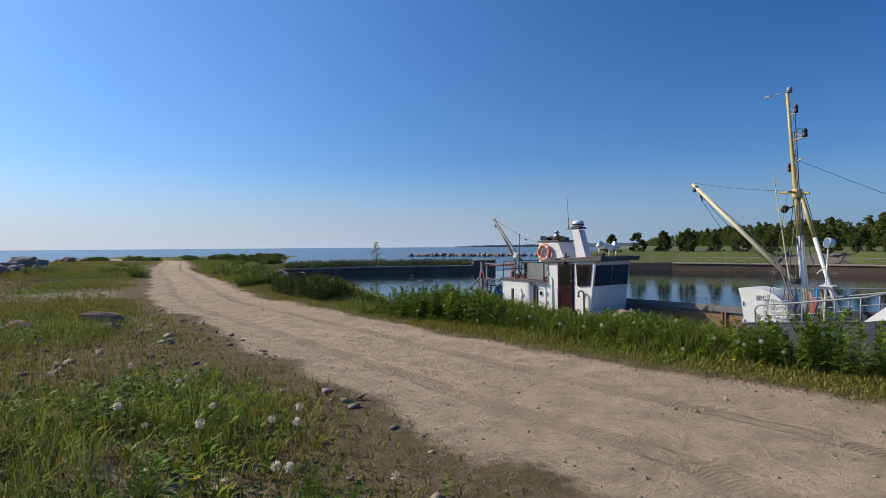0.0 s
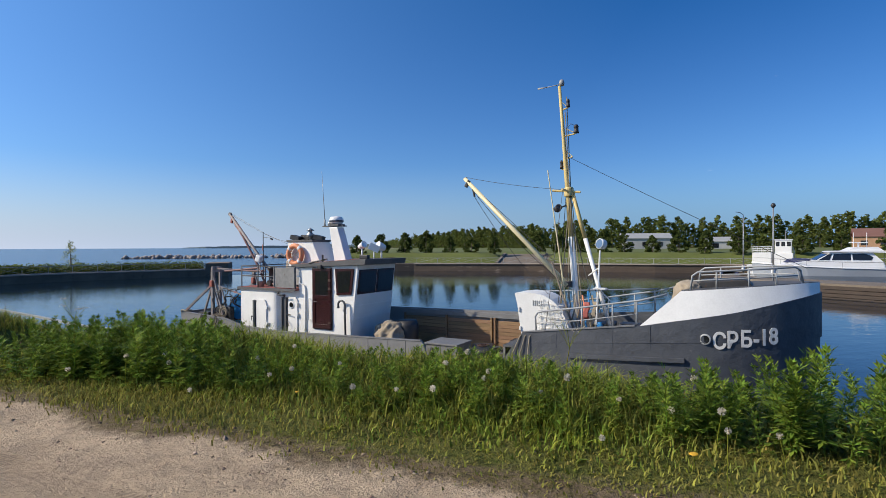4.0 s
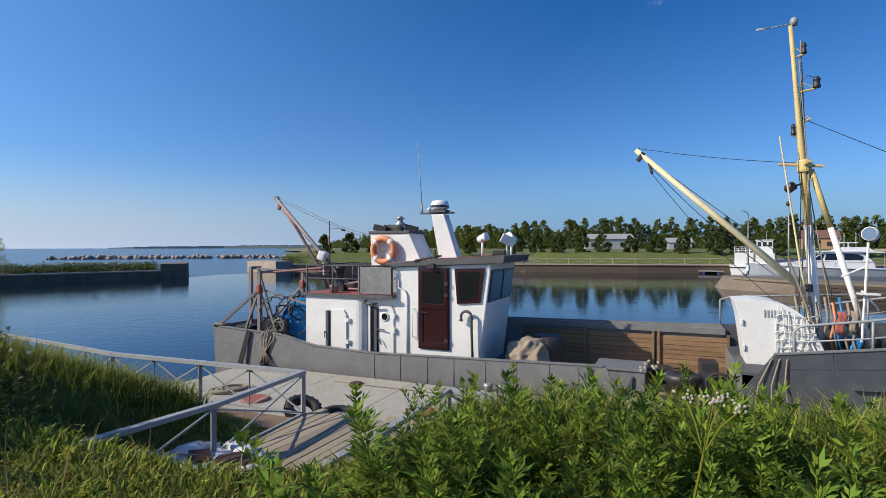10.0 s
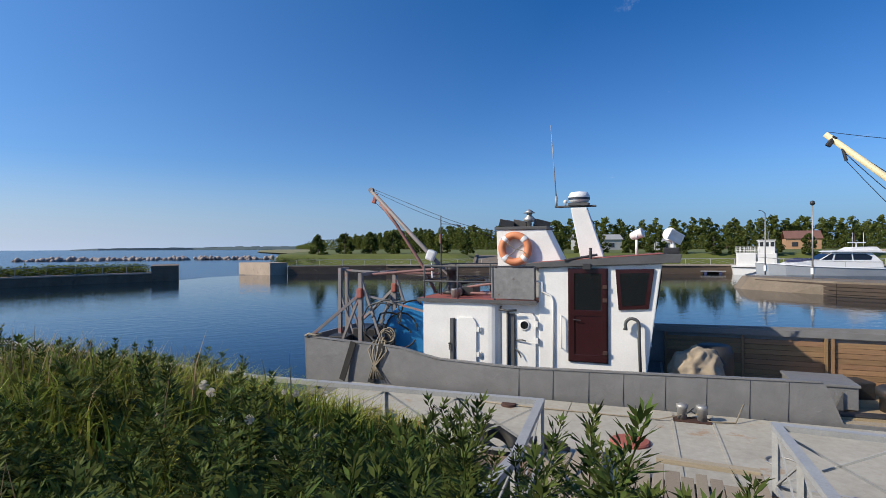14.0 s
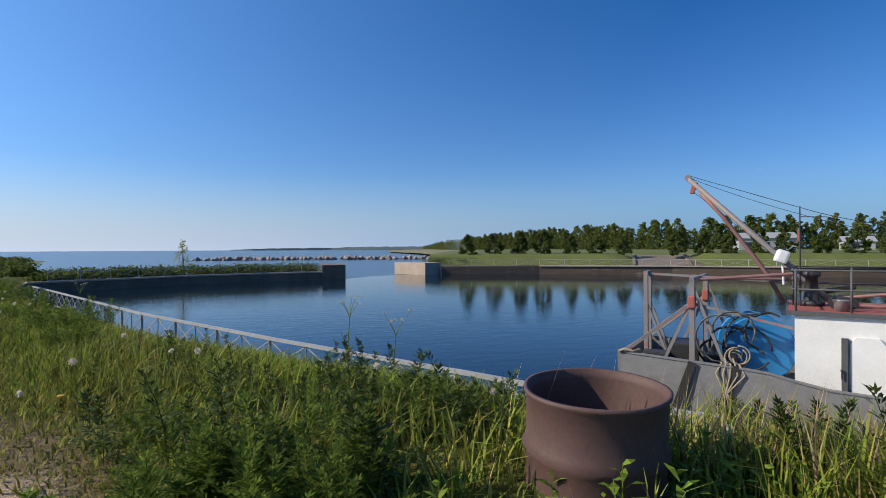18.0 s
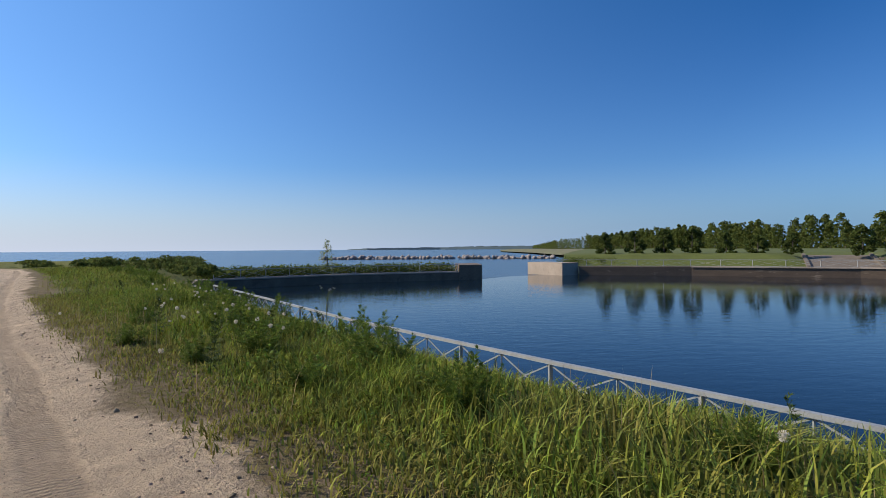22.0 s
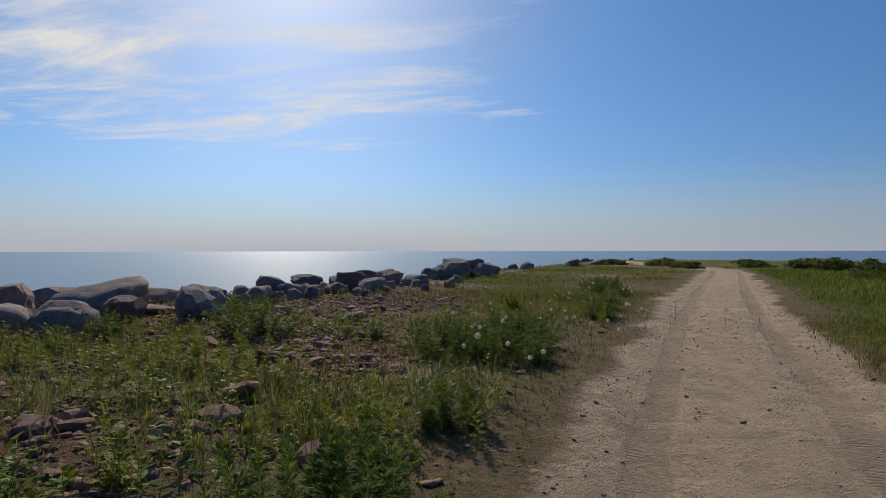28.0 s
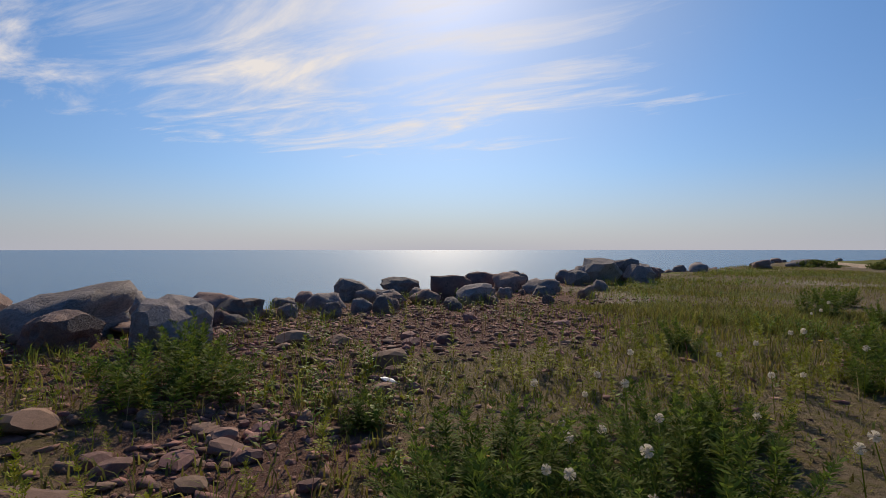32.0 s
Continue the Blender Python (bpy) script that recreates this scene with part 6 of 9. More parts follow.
# ---- tyres used as fenders ----
def tyre(m, label):
    ob = thing("tyre", label, "tyre", m, "old tyres on the pontoon")
    bm = new_bm()
    prof = [(0.19, -0.07), (0.22, -0.09), (0.29, -0.095), (0.325, -0.07), (0.33, 0.0), (0.325, 0.07), (0.29, 0.095), (0.22, 0.09), (0.19, 0.07), (0.20, 0.0), (0.19, -0.07)]
    lathe(bm, prof, None, 36, False)
    part("casing", bm, RUBBER, ob, smooth=True)
    bm = new_bm()
    for k in range(36):
        a = 2 * math.pi * k / 36
        box(bm, (0.332 * math.cos(a), 0.332 * math.sin(a), 0.03 * (-1) ** k), (0.016, 0.035, 0.09), (0, 0, math.degrees(a)))
    part("tread", bm, RUBBER, ob)


tyre(pose(1.62, 18.85, PON_Z + 0.10, 4, 3, 0), "worn black tyre lying flat on the pontoon")
tyre(pose(1.12, 19.35, PON_Z + 0.17, 22, -14, 40), "worn black tyre leaning at the pontoon edge")

# ---- landing of planks ----
landing = tagged(new("landing_deck"), "weathered plank landing between the bank and the pontoon", "landing", kind="structure")
LAND = Matrix.Translation((LAND_O[0], LAND_O[1], PLANK_Z)) @ Matrix(((LAND_U[0], LAND_W[0], 0, 0), (LAND_U[1], LAND_W[1], 0, 0), (0, 0, 1, 0), (0, 0, 0, 1)))
landing.matrix_world = LAND
bm = new_bm()
for w in (0.25, 1.7, 3.1):
    box(bm, (LAND_WIDE / 2, w, -0.10), (LAND_WIDE, 0.10, 0.12))
part("joist", bm, WOOD, landing)
rng = random.Random(4)
u = 0.03
while u < LAND_WIDE - 0.1:
    wide = rng.uniform(0.13, 0.17)
    a, b = -0.32 + rng.uniform(-0.10, 0.12) + (0.25 if 1.3 < u < 2.2 else 0), LAND_DEEP - rng.uniform(0, 0.15)
    bm = new_bm()
    box(bm, (0, 0, -0.02), (b - a, wide - 0.014, 0.04), (0, 0, 90), bevel=0.005)
    plank = part("plank", bm, WOOD, landing)
    plank.matrix_local = pose(u + wide / 2, (a + b) / 2, rng.uniform(-0.004, 0.006), rng.uniform(-0.3, 0.3), 0, rng.uniform(-0.5, 0.5))
    u += wide
bm = new_bm()
box(bm, (1.85, -0.40, 0.01), (1.1, 0.12, 0.06), (0, 0, 1), bevel=0.005)
part("edge_board", bm, WOOD, landing)


# ---- railings ----
def railing(name, line, top, high, spacing, label, thin=True, width=0.095, material=None, first_post=True):
    """A steel railing along points (x, y): flat top rail, low rail, posts, and crossed braces in each bay."""
    material = material or RAIL_GREY
    ob = tagged(new(name), label, "railing", kind="")
    ob.matrix_world = Matrix.Translation((line[0][0], line[0][1], top - high))
    base = Vector((line[0][0], line[0][1], 0))
    pts = [Vector((x, y, 0)) - base for x, y in line]
    for k, (a, b) in enumerate(zip(pts, pts[1:])):
        bm = new_bm()
        d = (b - a).normalized() * 0.02
        lift = Vector((0, 0, high - 0.03 + 0.003 * (k % 2) + (0.006 if not first_post else 0)))
        bar(bm, a - d + lift, b + d + lift, width, 0.06)
        part("top_rail", bm, material, ob)
        bm = new_bm()
        bar(bm, a + Vector((0, 0, 0.06)), b + Vector((0, 0, 0.06)), 0.035, 0.035)
        part("low_rail", bm, material, ob)
        n = max(1, round((b - a).length / spacing))
        for i in range(n + (1 if b is pts[-1] else 0)):
            if k == 0 and i == 0 and not first_post:
                continue
            p = a.lerp(b, i / n)
            bm = new_bm()
            bar(bm, p + Vector((0, 0, -0.12)), p + Vector((0, 0, high - 0.04)), 0.06, 0.06)
            part("post", bm, material, ob)
        for i in range(n):
            p, q = a.lerp(b, i / n), a.lerp(b, (i + 1) / n)
            cells = [(p, p.lerp(q, 0.5)), (p.lerp(q, 0.5), q)] if thin else [(p, q)]
            if thin:
                bm = new_bm()
                mid = p.lerp(q, 0.5)
                bar(bm, mid + Vector((0, 0, 0.05)), mid + Vector((0, 0, high - 0.05)), 0.022, 0.022)
                part("baluster", bm, material, ob)
            for c, e in cells:
                for z0, z1 in ((0.08, high - 0.07), (high - 0.07, 0.08)):
                    bm = new_bm()
                    bar(bm, c + Vector((0, 0, z0)), e + Vector((0, 0, z1)), 0.016, 0.024)
                    part("brace", bm, material, ob)
    return ob


R_TOP, R_HIGH = -0.76, 0.74
railing("railing", [(0.70, 18.08), (-1.77, 21.5), (-3.45, 24.85), (-5.85, 29.35), (-9.0, 35.75), (-13.75, 47.15), (-16.0, 52.4)], R_TOP, R_HIGH, 2.08, "grey painted steel railing along the quay edge")
railing("railing", [(0.70, 18.08), (-0.82, 16.95), (-2.16, 16.28)], R_TOP, R_HIGH, 1.7, "grey steel side railing of the landing", False, first_post=False)
railing("railing", [(2.02, 15.93), (0.45, 14.87), (-0.45, 14.35)], R_TOP, R_HIGH, 1.2, "grey steel side railing of the landing", False, first_post=False)
railing("railing", [(2.02, 15.93), (3.15, 13.98), (7.6, 7.3)], R_TOP, R_HIGH, 1.15, "grey painted steel railing at the quay edge", False)
railing("railing", [(-20.2, 72.6), (-9.6, 78.6), (0.0, 80.6), (4.5, 81.1)], -0.62, 0.86, 2.6, "thin grey railing on the mole", False, 0.05)

# ---- plastic sacks with rusty scrap at the head of the landing ----
def lumpy(name, radius, squash, seed, material, parent, sub=3, rough=0.25, freq=2.0, label=""):
    bm = new_bm()
    bmesh.ops.create_icosphere(bm, subdivisions=sub, radius=1.0)
    off = Vector((seed * 7.1, seed * 3.3, seed * 1.7))
    for v in bm.verts:
        r = 1 + rough * noise.fractal(v.co * freq + off, 1.0, 2.0, 3)
        v.co = Vector((v.co.x * radius[0] * r, v.co.y * radius[1] * r, max(-0.01, v.co.z * radius[2] * r + squash)))
    return part(name, bm, material, parent, label, True)


SACK = mat("white_plastic_sack", (0.62, 0.64, 0.68), 0.35, tone=(0.45, 0.47, 0.52), scale=8, fine=60, bump=0.5, wear=(0.1, 0.2, 0.4), wear_at=0.68, wear_scale=8)
sack = thing("plastic_sack", "spread white plastic sack with rusty scrap lying on it", "sack", LAND @ pose(0.40, 2.0, 0.012, 0, 0, 14) @ Matrix.Diagonal((1.45, 1.45, 1.2, 1)))
lumpy("sack_body", (0.45, 0.30, 0.055), 0.02, 3, SACK, sack, 4, 0.4, 3.2)
for x, y, wide, deep, tall, seed in ((-0.36, 0.06, 0.14, 0.24, 0.10, 5), (0.02, -0.24, 0.34, 0.09, 0.09, 6), (0.38, 0.0, 0.12, 0.24, 0.07, 7), (0.02, 0.25, 0.3, 0.08, 0.06, 8)):
    lumpy("sack_fold", (wide, deep, tall), 0.03, seed, SACK, sack, 3, 0.4, 3.4).location = (x, y, 0)
bm = new_bm()
lathe(bm, [(0.0, 0.0), (0.165, 0.0), (0.175, 0.012), (0.165, 0.028), (0.0, 0.03)], pose(0.16, -0.06, 0.075, 4, -3, 0), 20)
part("scrap_disc", bm, RUST, sack, "rusty round scrap plate")
bm = new_bm()
box(bm, (-0.12, 0.10, 0.095), (0.24, 0.17, 0.02), (5, 4, 24), bevel=0.004)
part("scrap_plate", bm, RUST, sack, "rusty scrap plate")

# ---- rusty drum in the grass ----
drum = thing("steel_drum", "open rusty brown steel drum standing in the grass", "drum", pose(-5.28, 19.22, -0.28, 2, -1.5, 20) @ Matrix.Diagonal((1.07, 1.07, 1.13, 1)))
bm = new_bm()
prof = [(0.29, 0.0), (0.305, 0.01), (0.300, 0.05), (0.300, 0.22), (0.318, 0.245), (0.300, 0.27), (0.300, 0.42), (0.318, 0.445), (0.300, 0.47), (0.300, 0.655), (0.312, 0.668), (0.312, 0.684), (0.296, 0.684), (0.292, 0.64), (0.292, 0.06), (0.0, 0.05)]
lathe(bm, prof, None, 48, False)
for v in bm.verts:
    a = math.atan2(v.co.y, v.co.x)
    k = 1 + 0.012 * math.sin(2 * a + 3 * v.co.z) + 0.008 * math.sin(5 * a + 9 * v.co.z)
    v.co.x *= k
    v.co.y *= k
part("shell", bm, mat("brown_drum_rust", (0.120, 0.066, 0.056), 0.7, 0.1, tone=(0.070, 0.040, 0.036), scale=3, fine=50, bump=0.25, wear=(0.17, 0.085, 0.055), wear_at=0.64, wear_scale=4), drum, smooth=True)
bm = new_bm()
bmesh.ops.create_circle(bm, cap_ends=True, segments=32, radius=0.29, matrix=pose(0, 0, 0.22))
part("ash_bed", bm, mat("ash", (0.06, 0.05, 0.045), 0.95, scale=10, fine=60, bump=0.8), drum, "dark ash inside the drum")

# ---- far shore ----
def offset_line(line, d):
    pts = [Vector((x, y)) for x, y in line]
    out = []
    for i, p in enumerate(pts):
        t = (pts[min(i + 1, len(pts) - 1)] - pts[max(i - 1, 0)]).normalized()
        out.append(p + Vector((-t.y, t.x)) * d)
    return out


FAR_LINE = [(20.3, 88.0), (34.5, 80.5), (48.0, 70.0), (60.5, 56.6), (68.0, 50.0), (90.0, 28.0), (120.0, -20.0)]
LAWN = mat("mown_bank_grass", (0.120, 0.145, 0.026), 0.9, tone=(0.075, 0.09, 0.018), scale=0.5, fine=5, bump=0.5, depth=0.05, wear=(0.2, 0.18, 0.09), wear_at=0.63, wear_scale=0.25)
bm = new_bm()
rows = []
for d, z in ((2.6, -1.34), (3.4, -1.25), (6.8, 0.12), (8.0, 0.30), (30.0, 0.45), (70.0, 0.6), (160.0, 0.7)):
    rows.append([bm.verts.new((p.x, p.y, z)) for p in offset_line(FAR_LINE, d)])
for a, b in zip(rows, rows[1:]):
    for i in range(len(a) - 1):
        bm.faces.new((a[i], a[i + 1], b[i + 1], b[i]))
bmesh.ops.subdivide_edges(bm, edges=bm.edges, cuts=7, use_grid_fill=True)
slip_spot = pose(47.9, 71.4, -1.35, 0, 0, -42).inverted()
for v in bm.verts:
    p = slip_spot @ v.co
    if abs(p.x) < 5.6 and 0 < p.y < 14:
        v.co.z = min(v.co.z, -1.35 + max(0.0, (p.y - 2.2) * 0.148) - 0.14)
        continue
    v.co.z += 0.06 * noise.noise(v.co * 0.25) + 0.04 * noise.noise(v.co * 0.8)
tagged(part("ground_far_bank", bm, LAWN, smooth=True), "mown green bank behind the far quay", "ground", kind="structure")
# open land behind, running to a low coast on the horizon
bm = new_bm()
coast = [(24.0, 97.0), (70, 190), (110, 330), (150, 520), (330, 1100), (780, 2300), (500, 2750), (350, 3050), (700, 3200), (2600, 1800), (900, -200), (160, -60), (125, -15), (104, 38), (80, 62), (62, 82), (46, 95)]
bm.faces.new([bm.verts.new((x, y, 0.25 if k > 8 or k == 0 else -1.6)) for k, (x, y) in enumerate(coast)])
bmesh.ops.triangulate(bm, faces=bm.faces)
SANDY_LAND = mat("far_meadow", (0.26, 0.23, 0.12), 0.95, tone=(0.14, 0.15, 0.06), scale=0.03, fine=0.4, bump=0.0)
tagged(part("ground_far", bm, SANDY_LAND), "pale meadow and beach behind the harbour", "ground", kind="structure")
bm = new_bm()
coast_line = [(60, 3050), (160, 2900), (330, 2800), (520, 2700), (700, 2500), (900, 2300)]
for (x0, y0), (x1, y1), h0, h1 in zip(coast_line, coast_line[1:], (1, 7, 9, 11, 14), (7, 9, 11, 14, 15)):
    n = 10
    for i in range(n):
        a, b = i / n, (i + 1) / n
        xa, ya, xb, yb = x0 + (x1 - x0) * a, y0 + (y1 - y0) * a, x0 + (x1 - x0) * b, y0 + (y1 - y0) * b
        ha, hb = h0 + (h1 - h0) * a, h0 + (h1 - h0) * b
        k = 0.85 + 0.3 * noise.noise((xa * 0.02, ya * 0.02, 0))
        vs = [bm.verts.new(c) for c in ((xa, ya, -2.4), (xb, yb, -2.4), (xb, yb, hb * k), (xa, ya, ha * k), (xa + 30, ya + 60, -2.4), (xb + 30, yb + 60, -2.4), (xb + 30, yb + 60, hb * k), (xa + 30, ya + 60, ha * k))]
        for f in ((0, 1, 2, 3), (3, 2, 6, 7), (4, 5, 6, 7)):
            bm.faces.new([vs[j] for j in f])
# Distance haze is put into the blue-grey colour of these woods.
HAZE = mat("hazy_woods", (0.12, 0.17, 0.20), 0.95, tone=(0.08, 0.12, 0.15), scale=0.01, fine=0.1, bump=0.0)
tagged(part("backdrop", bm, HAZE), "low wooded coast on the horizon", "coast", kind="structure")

# slipway and steps through the bank
SLIP_GREY = mat("slipway_concrete", (0.215, 0.178, 0.135), 0.9, tone=(0.125, 0.10, 0.075), scale=0.8, fine=10, bump=0.3)
slip = thing("slipway", "concrete slipway with steps cut through the far bank", "slipway", pose(47.9, 71.4, -1.35, 0, 0, -42) @ Matrix.Diagonal((1, 1, 0.78, 1)))
bm = new_bm()
prism(bm, [(2.2, 0.05), (11.0, 1.72), (11.0, -0.3), (2.2, -0.3)], -3.4, 3.4, "x")
part("ramp", bm, SLIP_GREY, slip)
for x in (-3.6, 3.6):
    bm = new_bm()
    prism(bm, [(1.5, 0.25), (11.0, 2.0), (11.0, -0.3), (1.5, -0.3)], x - 0.2, x + 0.2, "x")
    part("kerb", bm, SLIP_GREY, slip)
for i in range(7):
    bm = new_bm()
    box(bm, (4.6, 2.2 + 0.9 * i, 0.12 + 0.2 * i), (1.3, 0.9, 0.24))
    part("step", bm, SLIP_GREY, slip)
bm = new_bm()
box(bm, (2.6, 0.7, -0.25), (1.6, 1.6, 0.9))
part("landing_block", bm, SLIP_GREY, slip)
# quay coping and thin rail
pts = offset_line(FAR_LINE[1:], 0.3)
bm = new_bm()
for a, b in zip(pts, pts[1:]):
    bar(bm, (a.x, a.y, -1.31), (b.x, b.y, -1.31), 0.9, 0.14)
tagged(part("trim_far_quay", bm, PALE_CONCRETE), "pale concrete coping of the far quay", "coping", kind="structure")
far_rail = railing("railing", [(p.x, p.y) for p in offset_line(FAR_LINE[:6], 2.4)], -0.45, 0.9, 3.2, "thin grey railing along the far quay", False, 0.05)


# ---- foliage from small leaf cards, spread in clumps ----
def leaf_cloud(rng, centres, radii, per, size):
    """Small tilted leaf quads scattered through clumps: returns verts and quads."""
    n = len(centres) * per
    c = np.repeat(np.asarray(centres), per, 0)
    r = np.repeat(np.asarray(radii), per, 0)
    d = rng.normal(size=(n, 3))
    d /= np.linalg.norm(d, axis=1)[:, None]
    p = c + d * r * (rng.uniform(0.35, 1.0, (n, 1)) ** 0.6)
    a = rng.normal(size=(n, 3))
    a -= d * (a * d).sum(1)[:, None] * 0.6
    a /= np.linalg.norm(a, axis=1)[:, None]
    b = np.cross(a, d + rng.normal(size=(n, 3)) * 0.6)
    b /= np.linalg.norm(b, axis=1)[:, None] + 1e-9
    s = size * rng.uniform(0.6, 1.3, (n, 1))
    v = np.stack((p - a * s, p - b * s * 0.55, p + a * s, p + b * s * 0.55), 1).reshape(-1, 3)
    f = np.arange(n * 4).reshape(-1, 4)
    return v, f


def crown_clumps(rng, height, width, low, cone, n=0):
    """Centres and radii of the clumps of one crown."""
    cs, rs = [], []
    n = n or int(22 + height * 5)
    for i in range(n):
        h = low + (height - low) * (i + rng.uniform(0, 1)) / n
        k = (h - low) / (height - low)
        spread = width * ((1 - k) ** cone if cone else math.sin(math.pi * min(0.98, 0.18 + 0.8 * k)) ** 0.7)
        a, d = rng.uniform(0, 6.28), spread * rng.uniform(0.25, 1.0) ** 0.5
        cs.append((math.cos(a) * d, math.sin(a) * d, h))
        q = rng.uniform(0.13, 0.24) * width + 0.12
        rs.append((q, q, q * 0.8))
    return cs, rs


def trunk_bm(rng, height, r, limbs=5):
    bm = new_bm()
    lean = rng.uniform(-0.04, 0.04, 2)
    pts = [(lean[0] * height * k, lean[1] * height * k, height * k * 0.92) for k in (0, 0.15, 0.4, 0.7, 1.0)]
    tube(bm, pts, [r * 1.25, r, r * 0.75, r * 0.45, r * 0.12], 7)
    for i in range(limbs):
        h = height * rng.uniform(0.3, 0.8)
        a, l = rng.uniform(0, 6.28), height * rng.uniform(0.12, 0.22)
        tube(bm, [(lean[0] * h, lean[1] * h, h), (lean[0] * h + math.cos(a) * l * 0.5, lean[1] * h + math.sin(a) * l * 0.5, h + l * 0.35), (lean[0] * h + math.cos(a) * l, lean[1] * h + math.sin(a) * l, h + l * 0.8)], [r * 0.4, r * 0.28, r * 0.08], 5)
    return bm


def make_tree(name, label, at, height, width, low, cone, seed, leaf, per, category="tree", group="", leaf_mat=None):
    rng = np.random.RandomState(seed)
    ob = thing(name, label, category, Matrix.Translation(at), group)
    part("trunk", trunk_bm(rng, height, 0.02 * height + 0.02), BARK, ob, smooth=True)
    cs, rs = crown_clumps(rng, height, width, low, cone)
    v, f = leaf_cloud(rng, cs, rs, per, leaf)
    crown = new("crown", fast("crown", v, f, leaf_mat or FAR_LEAF))
    crown.parent = ob
    return ob


bush_spots = [(29.4, 92.9), (33.3, 91.4), (37.0, 89.9), (40.2, 88.1), (43.5, 85.4), (46.4, 83.0), (49.4, 80.5), (55.1, 75.8), (57.5, 73.4), (59.9, 71.0), (62.4, 68.4), (64.6, 66.2), (67.5, 63.2), (69.8, 60.2), (71.8, 57.2), (74.3, 53.6), (76.3, 51.2), (79.5, 47.7), (82.5, 44.3), (86.0, 40.0), (90.0, 35.5)]
models = []
rng = np.random.RandomState(31)
for k in range(4):
    models.append(make_tree("shrub", "dark green rounded shrub planted along the far bank", (*bush_spots[k], 0.2), 2.9 + 0.25 * k, 1.45 + 0.1 * (k % 2), 0.0, (0.55, 0, 0.5, 0)[k], 70 + k, 0.15, 60, "shrub", "row of shrubs on the far bank", SHRUB_LEAF))
for i, (x, y) in enumerate(bush_spots[4:]):
    k = rng.uniform(0.78, 1.15)
    m = pose(x, y, 0.2, 0, 0, rng.uniform(0, 360)) @ Matrix.Diagonal((k, k, k * rng.uniform(0.85, 1.1), 1))
    made = copy_thing(models[i % 4], m)
    made.scale = (k, k, k * rng.uniform(0.85, 1.1))

# ---- woods behind the bank: one mass of many trees ----
def woods(name, label, line, rows, gap, tall, seed, per=14):
    rng = np.random.RandomState(seed)
    kinds = []
    for k in range(7):
        r = np.random.RandomState(seed * 10 + k)
        cs, rs = crown_clumps(r, 9.0, (2.4, 2.7, 1.7)[k % 3], 0.1, (0.75, 0, 0.5, 0.35)[k % 4], 54)
        kinds.append(leaf_cloud(r, cs, rs, per, 0.36))
    vs, fs, n = [], [], 0
    tv = new_bm()
    pts = [Vector(p) for p in line]
    for row in range(rows):
        for a, b in zip(pts, pts[1:]):
            d = (b - a)
            steps = max(1, int(d.length / gap))
            side = Vector((d.y, -d.x)).normalized() * -1
            for i in range(steps):
                p = a.lerp(b, (i + rng.uniform(0, 1)) / steps) + side * (-row * 6.0 + rng.uniform(-3, 3)) * -1
                v, f = kinds[rng.randint(7)]
                s = tall * rng.uniform(0.62, 1.12) / 9.0
                th = rng.uniform(0, 6.28)
                c, q = math.cos(th), math.sin(th)
                w = np.stack(((v[:, 0] * c - v[:, 1] * q) * s * 1.15 + p.x, (v[:, 0] * q + v[:, 1] * c) * s * 1.15 + p.y, v[:, 2] * s + 0.3), 1)
                vs.append(w), fs.append(f + n)
                n += len(w)
                if row == 0:
                    tube(tv, [(p.x, p.y, 0.2), (p.x, p.y, tall * 0.35)], [0.14, 0.08], 5)
    ob = tagged(new(name, fast(name, np.concatenate(vs), np.concatenate(fs), FAR_LEAF)), label, "woods", kind="stuff")
    part("trunks", tv, BARK, ob)
    return ob


woods("woods", "mixed green woods behind the harbour", [(150, 340), (126, 225), (118, 155), (127, 118), (165, 82), (212, 42), (240, -25)], 2, 1.9, 8.7, 3, 11)
woods("woods", "distant green woods along the coast", [(560, 1500), (330, 850), (210, 530), (150, 340)], 2, 7.0, 9.0, 4, 3)
woods("thicket", "young birches and willows before the woods", [(118, 190), (104, 150), (106, 122), (122, 98), (146, 70), (176, 40)], 2, 3.4, 3.6, 9, 10)

# sheds and houses
def house(label, m, l, w, h, roof_h, wall, roof):
    ob = thing("shed", label, "building", m)
    bm = new_bm()
    box(bm, (0, 0, h / 2), (l, w, h))
    part("wall", bm, wall, ob)
    bm = new_bm()
    prism(bm, [(-w / 2 - 0.3, h), (0, h + roof_h), (w / 2 + 0.3, h), (w / 2 + 0.3, h + 0.12), (0, h + roof_h + 0.14), (-w / 2 - 0.3, h + 0.12)], -l / 2 - 0.3, l / 2 + 0.3, "x")
    part("roof", bm, roof, ob)
    for k in range(max(1, int(l / 3.5))):
        bm = new_bm()
        box(bm, (-l / 2 + 1.8 + 3.4 * k, -w / 2 - 0.02, h * 0.5), (1.2, 0.08, 1.0))
        part("window", bm, DARK_GLASS, ob)


METAL_ROOF = mat("pale_metal_roof", (0.36, 0.37, 0.37), 0.6, tone=(0.28, 0.29, 0.29), scale=0.5, fine=4, bump=0.1)
TILE_ROOF = mat("brown_roof", (0.20, 0.10, 0.08), 0.8, scale=1, fine=6, bump=0.2)
BRICK = mat("orange_wall", (0.45, 0.27, 0.16), 0.85, scale=1, fine=6, bump=0.2)
house("long pale metal shed among the trees", pose(104, 98, 0.4, 0, 0, -40), 11, 6, 2.6, 1.2, METAL_ROOF, METAL_ROOF)
house("small grey house behind the shrubs", pose(112, 84, 0.4, 0, 0, -50), 5, 5, 1.7, 1.0, METAL_ROOF, METAL_ROOF)
